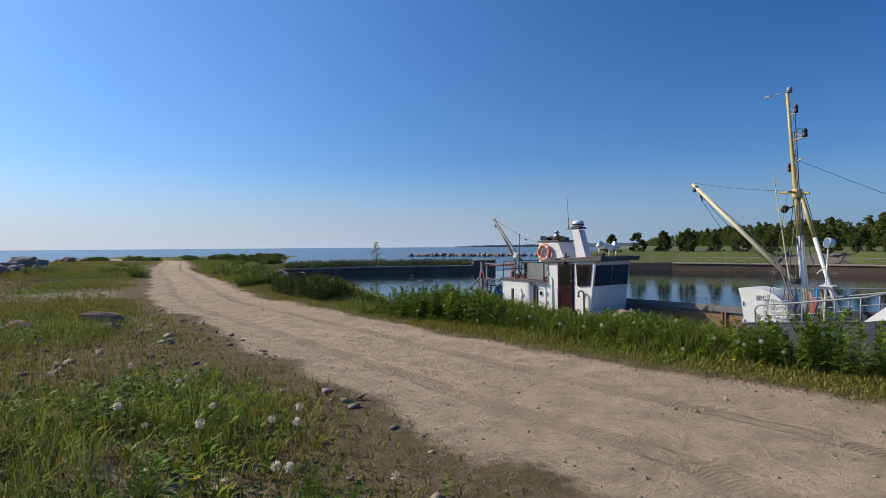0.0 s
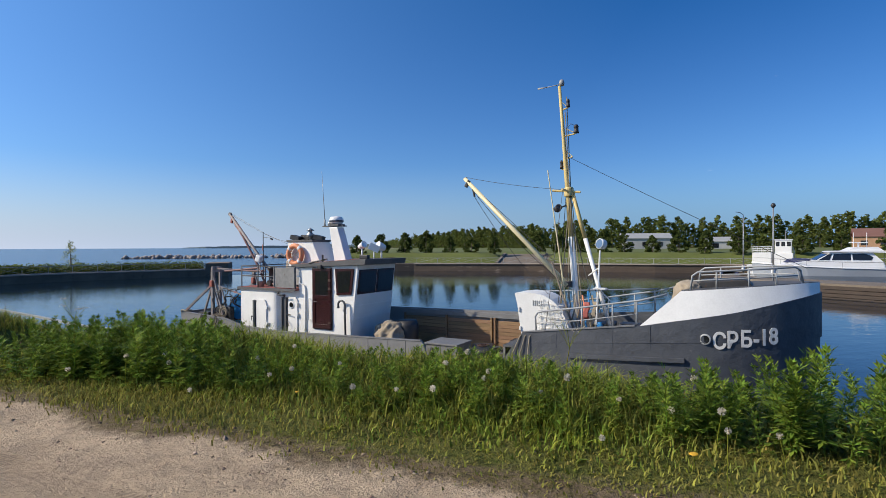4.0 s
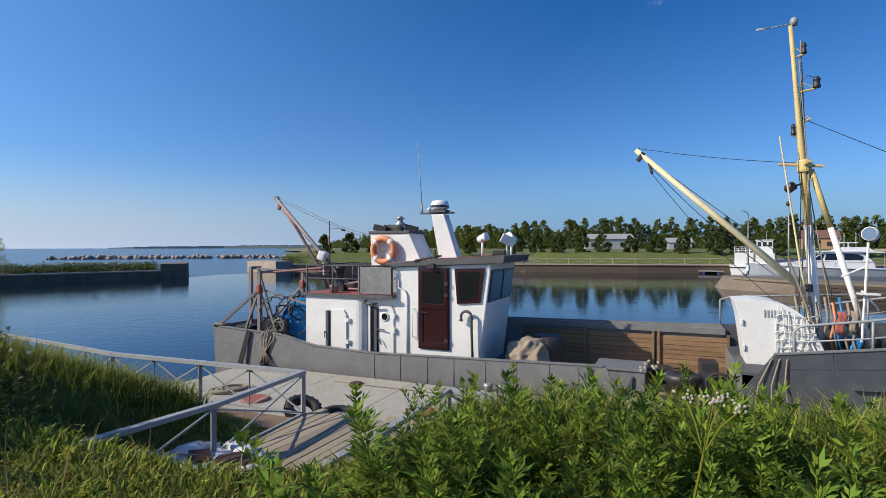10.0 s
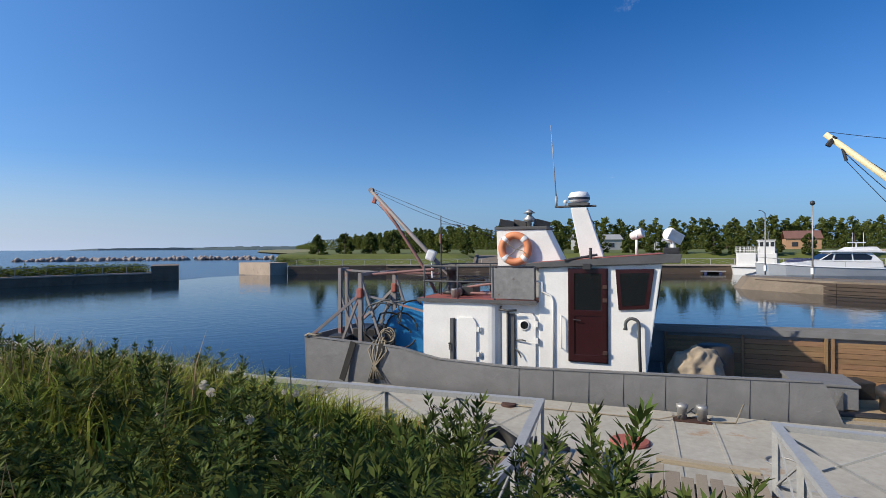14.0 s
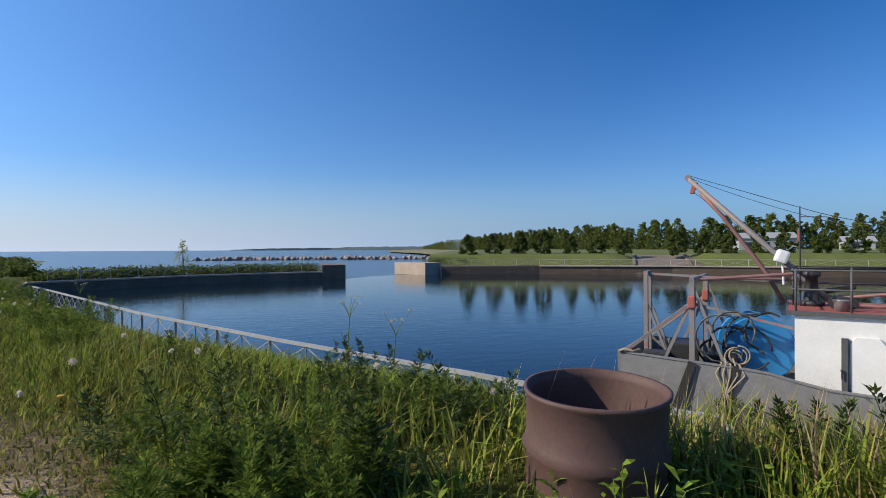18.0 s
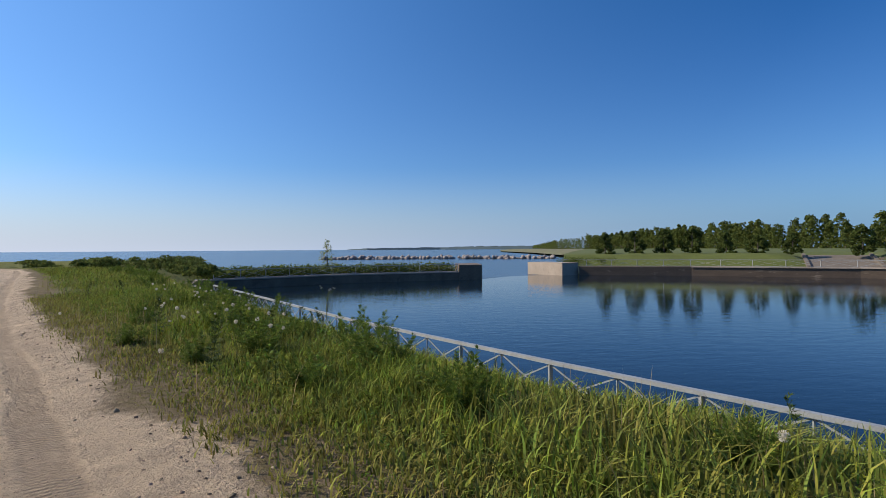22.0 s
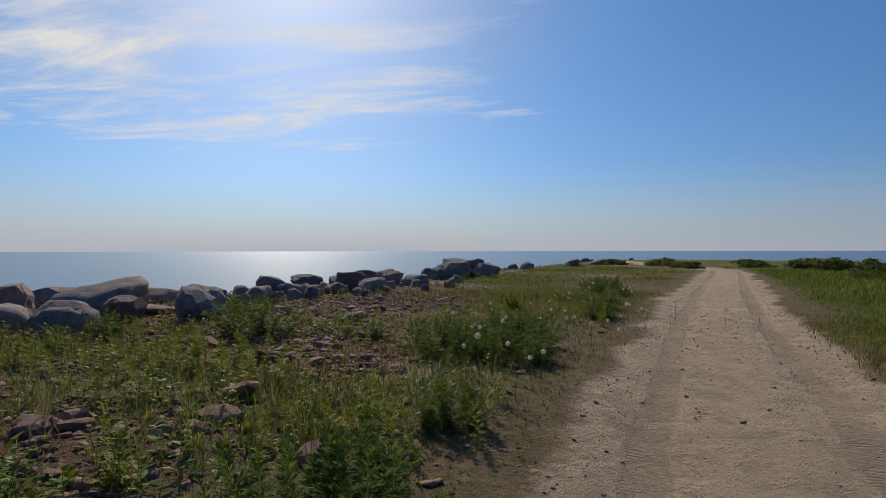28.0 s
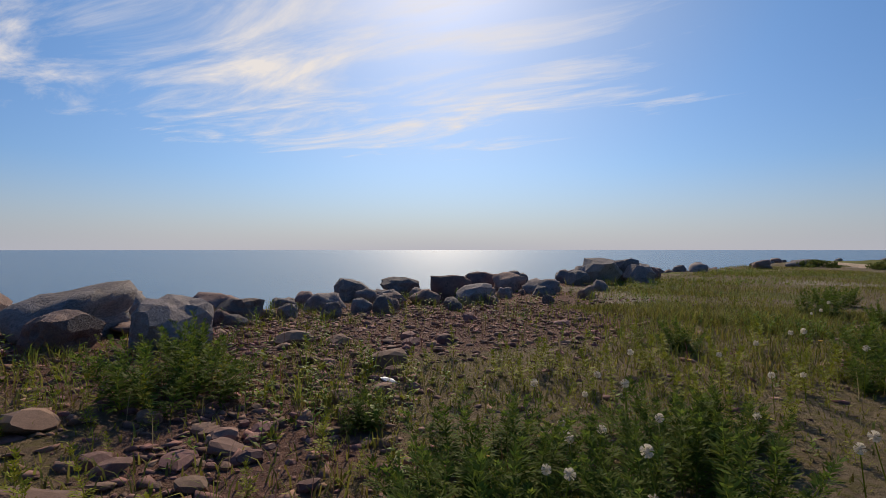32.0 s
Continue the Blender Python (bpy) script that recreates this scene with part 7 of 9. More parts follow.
house("brown roofed brick house before the woods", pose(139, 66, 0.4, 0, 0, -60), 7, 5, 2.6, 1.8, BRICK, TILE_ROOF)

# ---- breakwater across the mouth ----
def rock_verts(rng, radius, sub=2, rough=0.3, boxy=0.0):
    bm = new_bm()
    bmesh.ops.create_icosphere(bm, subdivisions=sub, radius=1.0)
    off = Vector(rng.uniform(-50, 50, 3))
    cuts = [(Vector(rng.normal(size=3)).normalized(), rng.uniform(0.78, 0.95)) for k in range(5)]
    for v in bm.verts:
        d = v.co.normalized()
        r = 1 + rough * noise.fractal(d * 1.1 + off, 1.0, 2.0, 3) + 0.10 * noise.noise(d * 3.5 + off) + 0.03 * noise.noise(d * 11 + off)
        if boxy:
            m = max(abs(d.x), abs(d.y), abs(d.z))
            r = r * (1 - boxy) + boxy * r * min(1.35, 0.82 / m)
        for c in cuts:
            k = d.dot(c[0])
            if k > 0:
                r = min(r, c[1] / k)
        v.co = Vector((d.x * radius[0], d.y * radius[1], d.z * radius[2])) * r
    return bm


rng = np.random.RandomState(12)
bm = new_bm()
base = rock_verts(rng, (1, 1, 1), 1, 0.5, 0.5)
bw_v = np.array([v.co[:] for v in base.verts])
base.verts.ensure_lookup_table()
bw_f = np.array([[v.index for v in f.verts] for f in base.faces])
base.free()
vs, fs, n = [], [], 0
for a, b in (((-14, 217), (30, 205)), ((30, 205), (64, 192))):
    for i in range(110):
        t = rng.uniform()
        s = rng.uniform(0.5, 1.15)
        x, y = a[0] + (b[0] - a[0]) * t, a[1] + (b[1] - a[1]) * t + rng.normal() * 1.2
        th = rng.uniform(0, 6.28)
        w = bw_v * np.array((s, s * rng.uniform(0.7, 1.1), s * rng.uniform(0.6, 1.0)))
        w = np.stack((w[:, 0] * math.cos(th) - w[:, 1] * math.sin(th) + x, w[:, 0] * math.sin(th) + w[:, 1] * math.cos(th) + y, w[:, 2] + WATER_Z + rng.uniform(-0.1, 0.75)), 1)
        vs.append(w), fs.append(bw_f + n)
        n += len(w)
tagged(new("breakwater", fast("breakwater", np.concatenate(vs), np.concatenate(fs), BOULDER)), "low breakwater of piled boulders", "breakwater", kind="stuff")

# ---- jetty with lamp posts and moored boats ----
bm = new_bm()
prism(bm, [(45.2, 36.2), (43.4, 34.8), (41.8, 28.0), (42.6, 18.0), (46.0, 2.0), (50.0, 3.0), (46.8, 18.0), (46.0, 28.0), (46.6, 36.0)], -4.2, -1.42, "z")
for v in bm.verts:
    if v.co.z < -3 and v.co.y > 30:
        v.co.y += 1.6
        v.co.x -= 1.0
tagged(part("wall_jetty", bm, SLIP_GREY), "pale concrete jetty with a sloping head", "jetty", kind="structure")

FENDER_WOOD = mat("dark_fender_timber", (0.075, 0.052, 0.038), 0.8, tone=(0.035, 0.026, 0.02), scale=1, fine=12, bump=0.6, stretch=(1, 1, 6))
fender = tagged(new("wall_jetty_fender"), "dark timber fender along the jetty", "fender", kind="structure")
for (ax, ay), (bx, by) in (((43.25, 34.2), (41.74, 28.0)), ((41.74, 28.0), (42.5, 18.0)), ((42.5, 18.0), (45.9, 2.0))):
    for k in range(5):
        bm = new_bm()
        bar(bm, (ax - 0.02, ay, -1.68 - 0.27 * k), (bx - 0.02, by, -1.68 - 0.27 * k), 0.14, 0.23)
        part("timber", bm, FENDER_WOOD, fender)


def lamp_post(at, high, head):
    ob = thing("lamp_post", "tall grey lamp post on the jetty", "lamp post", Matrix.Translation(at), "jetty lamp posts")
    bm = new_bm()
    rod(bm, (0, 0, 0), (0, 0, high), 0.07, 0.045, 10)
    part("pole", bm, GALV, ob, smooth=True)
    bm = new_bm()
    box(bm, (0, 0, 0.6), (0.28, 0.2, 0.5), bevel=0.02)
    part("fuse_box", bm, PLASTIC, ob)
    if head:
        bm = new_bm()
        lathe(bm, [(0.05, 0.0), (0.16, 0.1), (0.19, 0.22), (0.14, 0.34), (0.04, 0.4)], pose(0, 0, high), 14)
        part("lantern", bm, DARK_STEEL, ob, smooth=True)
    else:
        bm = new_bm()
        tube(bm, [(0, 0, high), (-0.3, 0.1, high + 0.2), (-0.8, 0.25, high + 0.28)], 0.03)
        part("arm", bm, GALV, ob)


lamp_post((44.5, 30.5, -1.42), 5.8, True)
lamp_post((48.3, 35.6, -1.42), 5.6, False)

# Grey-white gelcoat with the shade on the yacht's side put into the colour.
HULL_GREY = mat("shaded_grey_gelcoat", (0.36, 0.39, 0.43), 0.3, tone=(0.30, 0.33, 0.37), scale=0.6, fine=6, bump=0.03)
BLUE_CANVAS = mat("dark_blue_canvas", (0.035, 0.045, 0.12), 0.85, tone=(0.02, 0.028, 0.08), scale=3, fine=30, bump=0.4)
yacht = thing("motor_yacht", "white motor yacht with a grey hull and dark cabin windows", "yacht", pose(60.2, 35.9, WATER_Z, 0, 0, 132))
bm = new_bm()
xs = [(-9.5, 1.65, 1.30), (-6.0, 1.9, 1.34), (-2.0, 2.0, 1.42), (1.0, 1.85, 1.55), (3.2, 1.35, 1.70), (4.6, 0.7, 1.82), (5.6, 0.05, 1.92)]
rows = [[bm.verts.new(c) for c in ((x, -w, h), (x - 0.15, -w * 0.92, 0.62), (x - 0.6, -w * 0.7, -0.3), (x - 0.6, w * 0.7, -0.3), (x - 0.15, w * 0.92, 0.62), (x, w, h))] for x, w, h in xs]
for a, b in zip(rows, rows[1:]):
    for j in range(6):
        bm.faces.new((a[j], a[(j + 1) % 6], b[(j + 1) % 6], b[j]))
bm.faces.new(rows[0]), bm.faces.new(rows[-1][::-1])
part("hull", bm, HULL_GREY, yacht, "pale grey hull with its shade in the colour")
bm = new_bm()
for side in (-1, 1):
    tube(bm, [(x, side * w, h + 0.02) for x, w, h in xs], 0.07, 6)
part("rubbing_strake", bm, PLASTIC, yacht)
bm = new_bm()
prism(bm, [(3.2, 1.62), (2.4, 1.92), (0.1, 2.2), (-5.6, 2.15), (-5.8, 1.38), (3.2, 1.38)], -1.35, 1.35)
bmesh.ops.bevel(bm, geom=bm.edges[:], offset=0.08, segments=2, affect="EDGES")
part("coachroof", bm, PLASTIC, yacht)
bm = new_bm()
prism(bm, [(0.15, 2.1), (-1.25, 2.98), (-4.7, 3.02), (-5.5, 2.1)], -1.3, 1.3)
for v in bm.verts:
    v.co.y *= 1 - 0.16 * max(0.0, v.co.z - 2.1)
part("saloon", bm, PLASTIC, yacht)
for outline in ([(-0.15, 2.22), (-1.05, 2.82), (-1.35, 2.84), (-1.1, 2.22)], [(-1.3, 2.22), (-1.5, 2.84), (-2.9, 2.86), (-2.9, 2.22)], [(-3.05, 2.22), (-3.05, 2.86), (-4.2, 2.84), (-4.75, 2.55), (-4.6, 2.22)]):
    bm = new_bm()
    prism(bm, outline, -1.33, 1.33)
    for v in bm.verts:
        v.co.y *= 1 - 0.16 * max(0.0, v.co.z - 2.1)
    part("window", bm, DARK_GLASS, yacht)
bm = new_bm()
prism(bm, [(0.02, 2.24), (-1.02, 2.89), (-1.06, 2.87), (-0.02, 2.21)], -1.05, 1.05)
part("windscreen", bm, DARK_GLASS, yacht)
bm = new_bm()
prism(bm, [(-0.95, 3.0), (-1.3, 3.14), (-5.0, 3.2), (-6.6, 2.98), (-6.6, 2.9), (-4.8, 3.0)], -1.4, 1.4)
bmesh.ops.bevel(bm, geom=bm.edges[:], offset=0.03, segments=2, affect="EDGES")
part("roof", bm, PLASTIC, yacht)
bm = new_bm()
prism(bm, [(-2.6, 3.16), (-3.3, 3.5), (-5.2, 3.55), (-5.7, 3.16)], -1.05, 1.05)
part("flybridge", bm, PLASTIC, yacht)
bm = new_bm()
box(bm, (-3.9, 0, 3.98), (1.5, 0.5, 0.1), bevel=0.03), rod(bm, (-3.9, 0, 3.5), (-3.9, 0, 3.95), 0.08), rod(bm, (-3.4, 0.3, 3.5), (-3.4, 0.3, 5.0), 0.025), rod(bm, (-4.7, -0.3, 3.5), (-4.7, -0.3, 5.0), 0.025)
part("radar_arch", bm, PLASTIC, yacht)
bm = new_bm()
prism(bm, [(-6.2, 3.0), (-6.8, 3.3), (-8.2, 3.4), (-9.1, 3.25), (-9.1, 3.18), (-8.2, 3.32), (-6.8, 3.22)], -1.3, 1.3)
for x in (-6.5, -9.0):
    for y in (-1.25, 1.25):
        rod(bm, (x, y, 1.35), (x, y, 3.2), 0.025)
part("awning", bm, CANVAS, yacht, "pale canvas awning")
bm = new_bm()
rail = [(-6.5, -1.85, 2.0), (-2.0, -1.95, 2.05), (1.0, -1.8, 2.15), (3.2, -1.3, 2.3), (5.5, 0, 2.5), (3.2, 1.3, 2.3), (1.0, 1.8, 2.15), (-2.0, 1.95, 2.05), (-6.5, 1.85, 2.0)]
tube(bm, rail, 0.022)
for x, y, z in rail:
    rod(bm, (x, y, z - 0.62), (x, y, z), 0.016)
part("bow_rail", bm, GALV, yacht)
lumpy("deck_cover", (1.15, 1.0, 0.30), 0.10, 9, BLUE_CANVAS, yacht, 3, 0.3, 2.0, "dark blue canvas cover").location = (1.35, 0, 1.98)
for x in (-7.5, -3.5, 0.5):
    bm = new_bm()
    rod(bm, (x, -2.02, 0.3), (x, -2.02, 0.95), 0.12, 0.12, 10)
    part("fender", bm, DARK_STEEL, yacht)

launch = thing("harbour_launch", "small white work launch with a railed deckhouse and wheelhouse", "boat", pose(69.2, 45.9, WATER_Z, 0, 0, 118) @ Matrix.Diagonal((1.12, 1.12, 1.10, 1)))
bm = new_bm()
prism(bm, [(2.0, -0.3), (2.2, 1.0), (2.28, 1.12), (2.05, 1.10), (-2.2, 1.02), (-3.9, 1.25), (-3.3, -0.3)], -1.45, 1.45)
for v in bm.verts:
    v.co.y *= 1 - 0.55 * max(0.0, (-v.co.x - 2.0) / 1.9)
part("hull", bm, WHITE, launch)
bm = new_bm()
for y in (-1.47, 1.47):
    bar(bm, (2.2, y, 0.85), (-2.2, y, 0.85), 0.06, 0.1)
part("rubbing_strake", bm, DARK_STEEL, launch)
bm = new_bm()
box(bm, (0.75, 0, 1.8), (1.9, 2.3, 1.5), bevel=0.06)
part("deckhouse", bm, WHITE, launch)
bm = new_bm()
box(bm, (0.95, -1.16, 2.0), (0.55, 0.04, 0.42), bevel=0.01)
part("window", bm, DARK_GLASS, launch)
bm = new_bm()
box(bm, (-1.3, 0, 1.75), (1.9, 1.9, 1.5), bevel=0.05), box(bm, (-1.3, 0, 3.25), (1.6, 1.6, 1.5), bevel=0.05), box(bm, (-1.3, 0, 4.02), (1.8, 1.8, 0.1), bevel=0.03)
wheel = part("wheelhouse", bm, WHITE, launch)
for x in (-1.83, -1.3, -0.77):
    bm = new_bm()
    box(bm, (x, 0, 3.55), (0.36, 1.64, 0.5))
    part("window", bm, DARK_GLASS, wheel)
bm = new_bm()
box(bm, (-1.3, 0, 3.55), (1.64, 1.0, 0.5))
part("window", bm, DARK_GLASS, wheel)
for y in (-1.08, 1.08):
    for k in range(6):
        bm = new_bm()
        rod(bm, (-0.2 + 0.38 * k, y, 2.55), (-0.2 + 0.38 * k, y, 3.25), 0.025)
        part("rail_post", bm, WHITE, launch)
    for z in (2.8, 3.02, 3.25):
        bm = new_bm()
        rod(bm, (-0.25, y, z), (1.75, y, z), 0.022)
        part("rail", bm, WHITE, launch)
bm = new_bm()
for y in (-0.35, 0.35):
    rod(bm, (-2.6, y, 1.1), (-2.2, y, 3.2), 0.03)
for k in range(6):
    rod(bm, (-2.55 + 0.066 * k, -0.35, 1.35 + 0.35 * k), (-2.55 + 0.066 * k, 0.35, 1.35 + 0.35 * k), 0.025)
part("ladder", bm, GALV, launch)
bm = new_bm()
rod(bm, (-1.5, 0, 4.0), (-1.5, 0, 5.1), 0.03), rod(bm, (-1.5, -0.35, 4.8), (-1.5, 0.35, 4.8), 0.02)
part("mast", bm, GALV, launch)
# floating stage beside the launch
stage = thing("floating_stage", "small grey floating stage with a blue float", "pontoon", pose(67.0, 50.0, WATER_Z, 0, 0, 118))
bm = new_bm()
box(bm, (0, 0, 0.35), (3.0, 1.6, 0.12), bevel=0.02)
part("deck", bm, GALV, stage)
for x in (-0.9, 0.9):
    bm = new_bm()
    rod(bm, (x, -0.75, 0.12), (x, 0.75, 0.12), 0.2, 0.2, 12)
    part("float", bm, BLUE_CANVAS, stage, "blue float")
# ---- small birch on the mole and growth along it ----
make_tree("birch_sapling", "young birch growing on the mole", (-10.2, 82.0, -1.56), 3.7, 1.15, 0.3, 0.8, 5, 0.07, 20, "tree", "", mat("young_birch_leaf", (0.36, 0.38, 0.15), 0.6, tone=(0.26, 0.28, 0.10), scale=2, fine=20, bump=0.0, vary=0.3, island=True, through_light=0.45, spec=0.04))

# ---- boulders along the open shore ----
boulders = [(-21.95, 24.55, 0.85, 0.68), (-24.94, 24.03, 0.94, 0.55), (-22.95, 24.95, 0.98, 0.55), (-24.7, 25.08, 1.05, 0.72), (-22.27, 25.83, 0.98, 0.54), (-24.03, 26.34, 1.5, 0.74), (-22.99, 26.58, 0.84, 0.52), (-28.82, 25.78, 1.2, 0.62), (-22.84, 27.71, 0.98, 0.68), (-27.6, 27.94, 1.15, 0.55), (-23.98, 27.19, 0.95, 0.2), (-27.79, 29.17, 0.56, 0.4), (-27.08, 29.58, 0.52, 0.36), (-28.25, 30.7, 1.05, 0.58), (-26.55, 29.82, 0.75, 0.38), (-28.74, 31.93, 1.05, 0.55), (-26.36, 31.09, 0.8, 0.34), (-26.53, 31.86, 0.72, 0.38), (-27.21, 32.64, 0.98, 0.68), (-30.19, 34.65, 0.94, 0.62), (-29.19, 35.06, 0.94, 0.6), (-26.91, 33.18, 0.66, 0.36), (-28.18, 35.47, 0.93, 0.45), (-31.3, 38.81, 1.06, 0.65), (-31.4, 38.14, 0.7, 0.5), (-32.45, 42.58, 0.8, 0.6), (-36.87, 49.27, 1.1, 0.55), (-39.15, 56.29, 1.1, 0.6), (-40.9, 61.59, 1.4, 0.6), (-22.84, 24.14, 0.7, 0.5), (-25.71, 26.61, 0.9, 0.6), (-25.28, 28.35, 0.8, 0.45)]
rng = np.random.RandomState(77)
shapes = []
for k in range(9):
    bm = rock_verts(rng, (1.0, rng.uniform(0.7, 0.95), rng.uniform(0.7, 1.05)), 3, 0.34, (0.75, 0.3, 0.0)[k % 3])
    if k % 3 == 0:
        for j in range(4):
            d = Vector(rng.normal(size=3)).normalized()
            bmesh.ops.bisect_plane(bm, geom=bm.verts[:] + bm.edges[:] + bm.faces[:], plane_co=d * rng.uniform(0.62, 0.82), plane_no=d, clear_outer=True)
            bmesh.ops.contextual_create(bm, geom=[e for e in bm.edges if e.is_boundary])
    shapes.append(shape("boulder", bm, BOULDER if k not in (1, 3, 8) else RED_BOULDER, k % 3 != 0))
spots = [(x, y, w, h) for x, y, w, h in boulders]
for i in range(46):
    t = rng.uniform()
    x, y = -24.6 - 5.2 * t + rng.normal() * 0.8, 28.4 + 9.2 * t + rng.normal() * 0.5
    w = rng.uniform(0.22, 0.55)
    if min(math.hypot(x - p[0], y - p[1]) - p[2] * 0.4 for p in spots) > w * 0.4:
        spots.append((x, y, w, w * rng.uniform(0.6, 0.9)))
line = SHORE[1:]
for (ax, ay), (bx, by) in zip(line, line[1:]):
    n = int(math.hypot(bx - ax, by - ay) / (0.95 if ay < 62 else 1.6))
    for i in range(n):
        t = (i + rng.uniform(0, 1)) / n
        x, y = ax + (bx - ax) * t + rng.normal() * 0.5 - 0.3, ay + (by - ay) * t + rng.normal() * 0.5
        if min(math.hypot(x - p[0], y - p[1]) for p in spots) > 0.75:
            w = rng.uniform(0.45, 0.95)
            spots.append((x, y, w, w * rng.uniform(0.45, 0.7)))
for i, (x, y, w, h) in enumerate(spots):
    z = float(ground_height(np.array([x]), np.array([y]))[0])
    z = max(z, -0.15 if i < len(boulders) else -0.6)
    ob = new("boulder", shapes[rng.randint(9)])
    ob.matrix_world = pose(x, y, z + h * 0.24, rng.uniform(-12, 12), rng.uniform(-12, 12), rng.uniform(0, 360)) @ Matrix.Diagonal((w * 0.52, w * 0.52, h * 0.66, 1))
    tagged(ob, "weathered grey granite boulder on the shore bank" if w < 1.2 else "large pale granite boulder on the shore bank", "boulder", "boulders along the shore")

# ---- red stone rubble and slabs ----
def slab_mesh(rng, sub=1):
    """A broken stone: a cut and cracked lump with flat faces."""
    bm = rock_verts(rng, (1.0, rng.uniform(0.6, 0.9), rng.uniform(0.5, 0.8)), sub, 0.35, 0.8)
    for k in range(5):
        d = Vector(rng.normal(size=3)).normalized()
        bmesh.ops.bisect_plane(bm, geom=bm.verts[:] + bm.edges[:] + bm.faces[:], plane_co=d * rng.uniform(0.5, 0.75), plane_no=d, clear_outer=True)
        hole = [e for e in bm.edges if e.is_boundary]
        if hole:
            bmesh.ops.contextual_create(bm, geom=hole)
    bmesh.ops.triangulate(bm, faces=bm.faces)
    return bm


chips = []
for k in range(10):
    bm = new_bm()
    for d in rng.normal(size=(9, 3)):
        d = d / np.abs(d).max() * rng.uniform(0.75, 1.0)
        bm.verts.new((d[0], d[1] * rng.uniform(0.6, 0.9), d[2]))
    hull = bmesh.ops.convex_hull(bm, input=bm.verts)
    bmesh.ops.delete(bm, geom=[v for v in bm.verts if not v.link_faces], context="VERTS")
    bmesh.ops.triangulate(bm, faces=bm.faces)
    bm.verts.index_update()
    chips.append((np.array([v.co[:] for v in bm.verts]), np.array([[v.index for v in f.verts] for f in bm.faces])))
    bm.free()


def scatter_chips(name, label, pts, sizes, flat, material, rng):
    vs, fs, n = [], [], 0
    zs = ground_height(pts[:, 0], pts[:, 1])
    for (x, y), s, z in zip(pts, sizes, zs):
        v, f = chips[rng.randint(10)]
        R = np.array(pose(0, 0, 0, rng.uniform(-16, 16), rng.uniform(-16, 16), rng.uniform(0, 360)).to_3x3())
        w = (v * np.array((s, s, s * flat * rng.uniform(0.5, 1.3)))) @ R.T + np.array((x, y, z + s * flat * 0.25))
        vs.append(w), fs.append(f + n)
        n += len(w)
    return tagged(new(name, fast(name, np.concatenate(vs), np.concatenate(fs), material)), label, "stones", kind="stuff")


n = 42000
cand = np.stack((rng.uniform(-34, -3, n), rng.uniform(5, 46, n)), 1)
sand_c, rub_c, bare_c = cover_masks(cand[:, 0], cand[:, 1])
s_c = along(SHORE, cand[:, 0], cand[:, 1])
keep = (rng.uniform(size=n) < np.clip(rub_c * 0.75, 0, 1)) & (s_c > -1.0) & (sand_c < 0.3)
pts = cand[keep][:4000]
near = np.stack((rng.uniform(-26, -13.5, 30000), rng.uniform(22.5, 37, 30000)), 1)
sand_c, rub_c, bare_c = cover_masks(near[:, 0], near[:, 1])
keep = (rng.uniform(size=30000) < np.clip(0.06 + rub_c * 0.9, 0, 1)) & (along(SHORE, near[:, 0], near[:, 1]) > -1.0) & (along(ROAD_LEFT, near[:, 0], near[:, 1]) < -0.5)
pts = np.concatenate((pts, near[keep][:12000]))
scatter_chips("rubble", "broken red sandstone rubble on the ground", pts, 0.014 + 0.075 * rng.uniform(size=len(pts)) ** 3.2, 0.42, RED_STONE, rng)
# small gravel on and beside the track
n = 14000
cand = np.stack((rng.uniform(-26, 7, n), rng.uniform(-2, 46, n)), 1)
sand_c, rub_c, bare_c = cover_masks(cand[:, 0], cand[:, 1])
pts = cand[(sand_c > 0.25) & (rng.uniform(size=n) < 0.55)][:4200]
GRAVEL = mat("track_gravel", (0.36, 0.29, 0.22), 0.9, tone=(0.19, 0.15, 0.115), scale=8, fine=60, bump=0.2, vary=0.5, island=True)
scatter_chips("gravel", "small loose stones on the sandy track", pts, 0.006 + 0.022 * rng.uniform(size=len(pts)) ** 3.2, 0.7, GRAVEL, rng)
clod = []
for (ax, ay), (bx, by) in zip(ROAD_LEFT, ROAD_LEFT[1:]):
    if by < -2 or ay > 34:
        continue
    l = math.hypot(bx - ax, by - ay)
    n = int(l * 46)
    t, d = rng.uniform(0, 1, n), rng.choice((0.35, 0.75, 1.25, 1.9, 2.3), n) + rng.normal(size=n) * 0.14
    clod.append(np.stack((ax + (bx - ax) * t + (by - ay) / l * d, ay + (by - ay) * t - (bx - ax) / l * d), 1))
pts = np.concatenate(clod)
pts = pts[cover_masks(pts[:, 0], pts[:, 1])[0] > 0.6]
scatter_chips("clods", "crumbs and clods of dry soil in the wheel ruts", pts, 0.006 + 0.020 * rng.uniform(size=len(pts)) ** 2.4, 0.6, mat("dry_clod", (0.40, 0.30, 0.205), 0.95, tone=(0.25, 0.185, 0.125), scale=8, fine=60, bump=0.3, vary=0.35, island=True), rng)
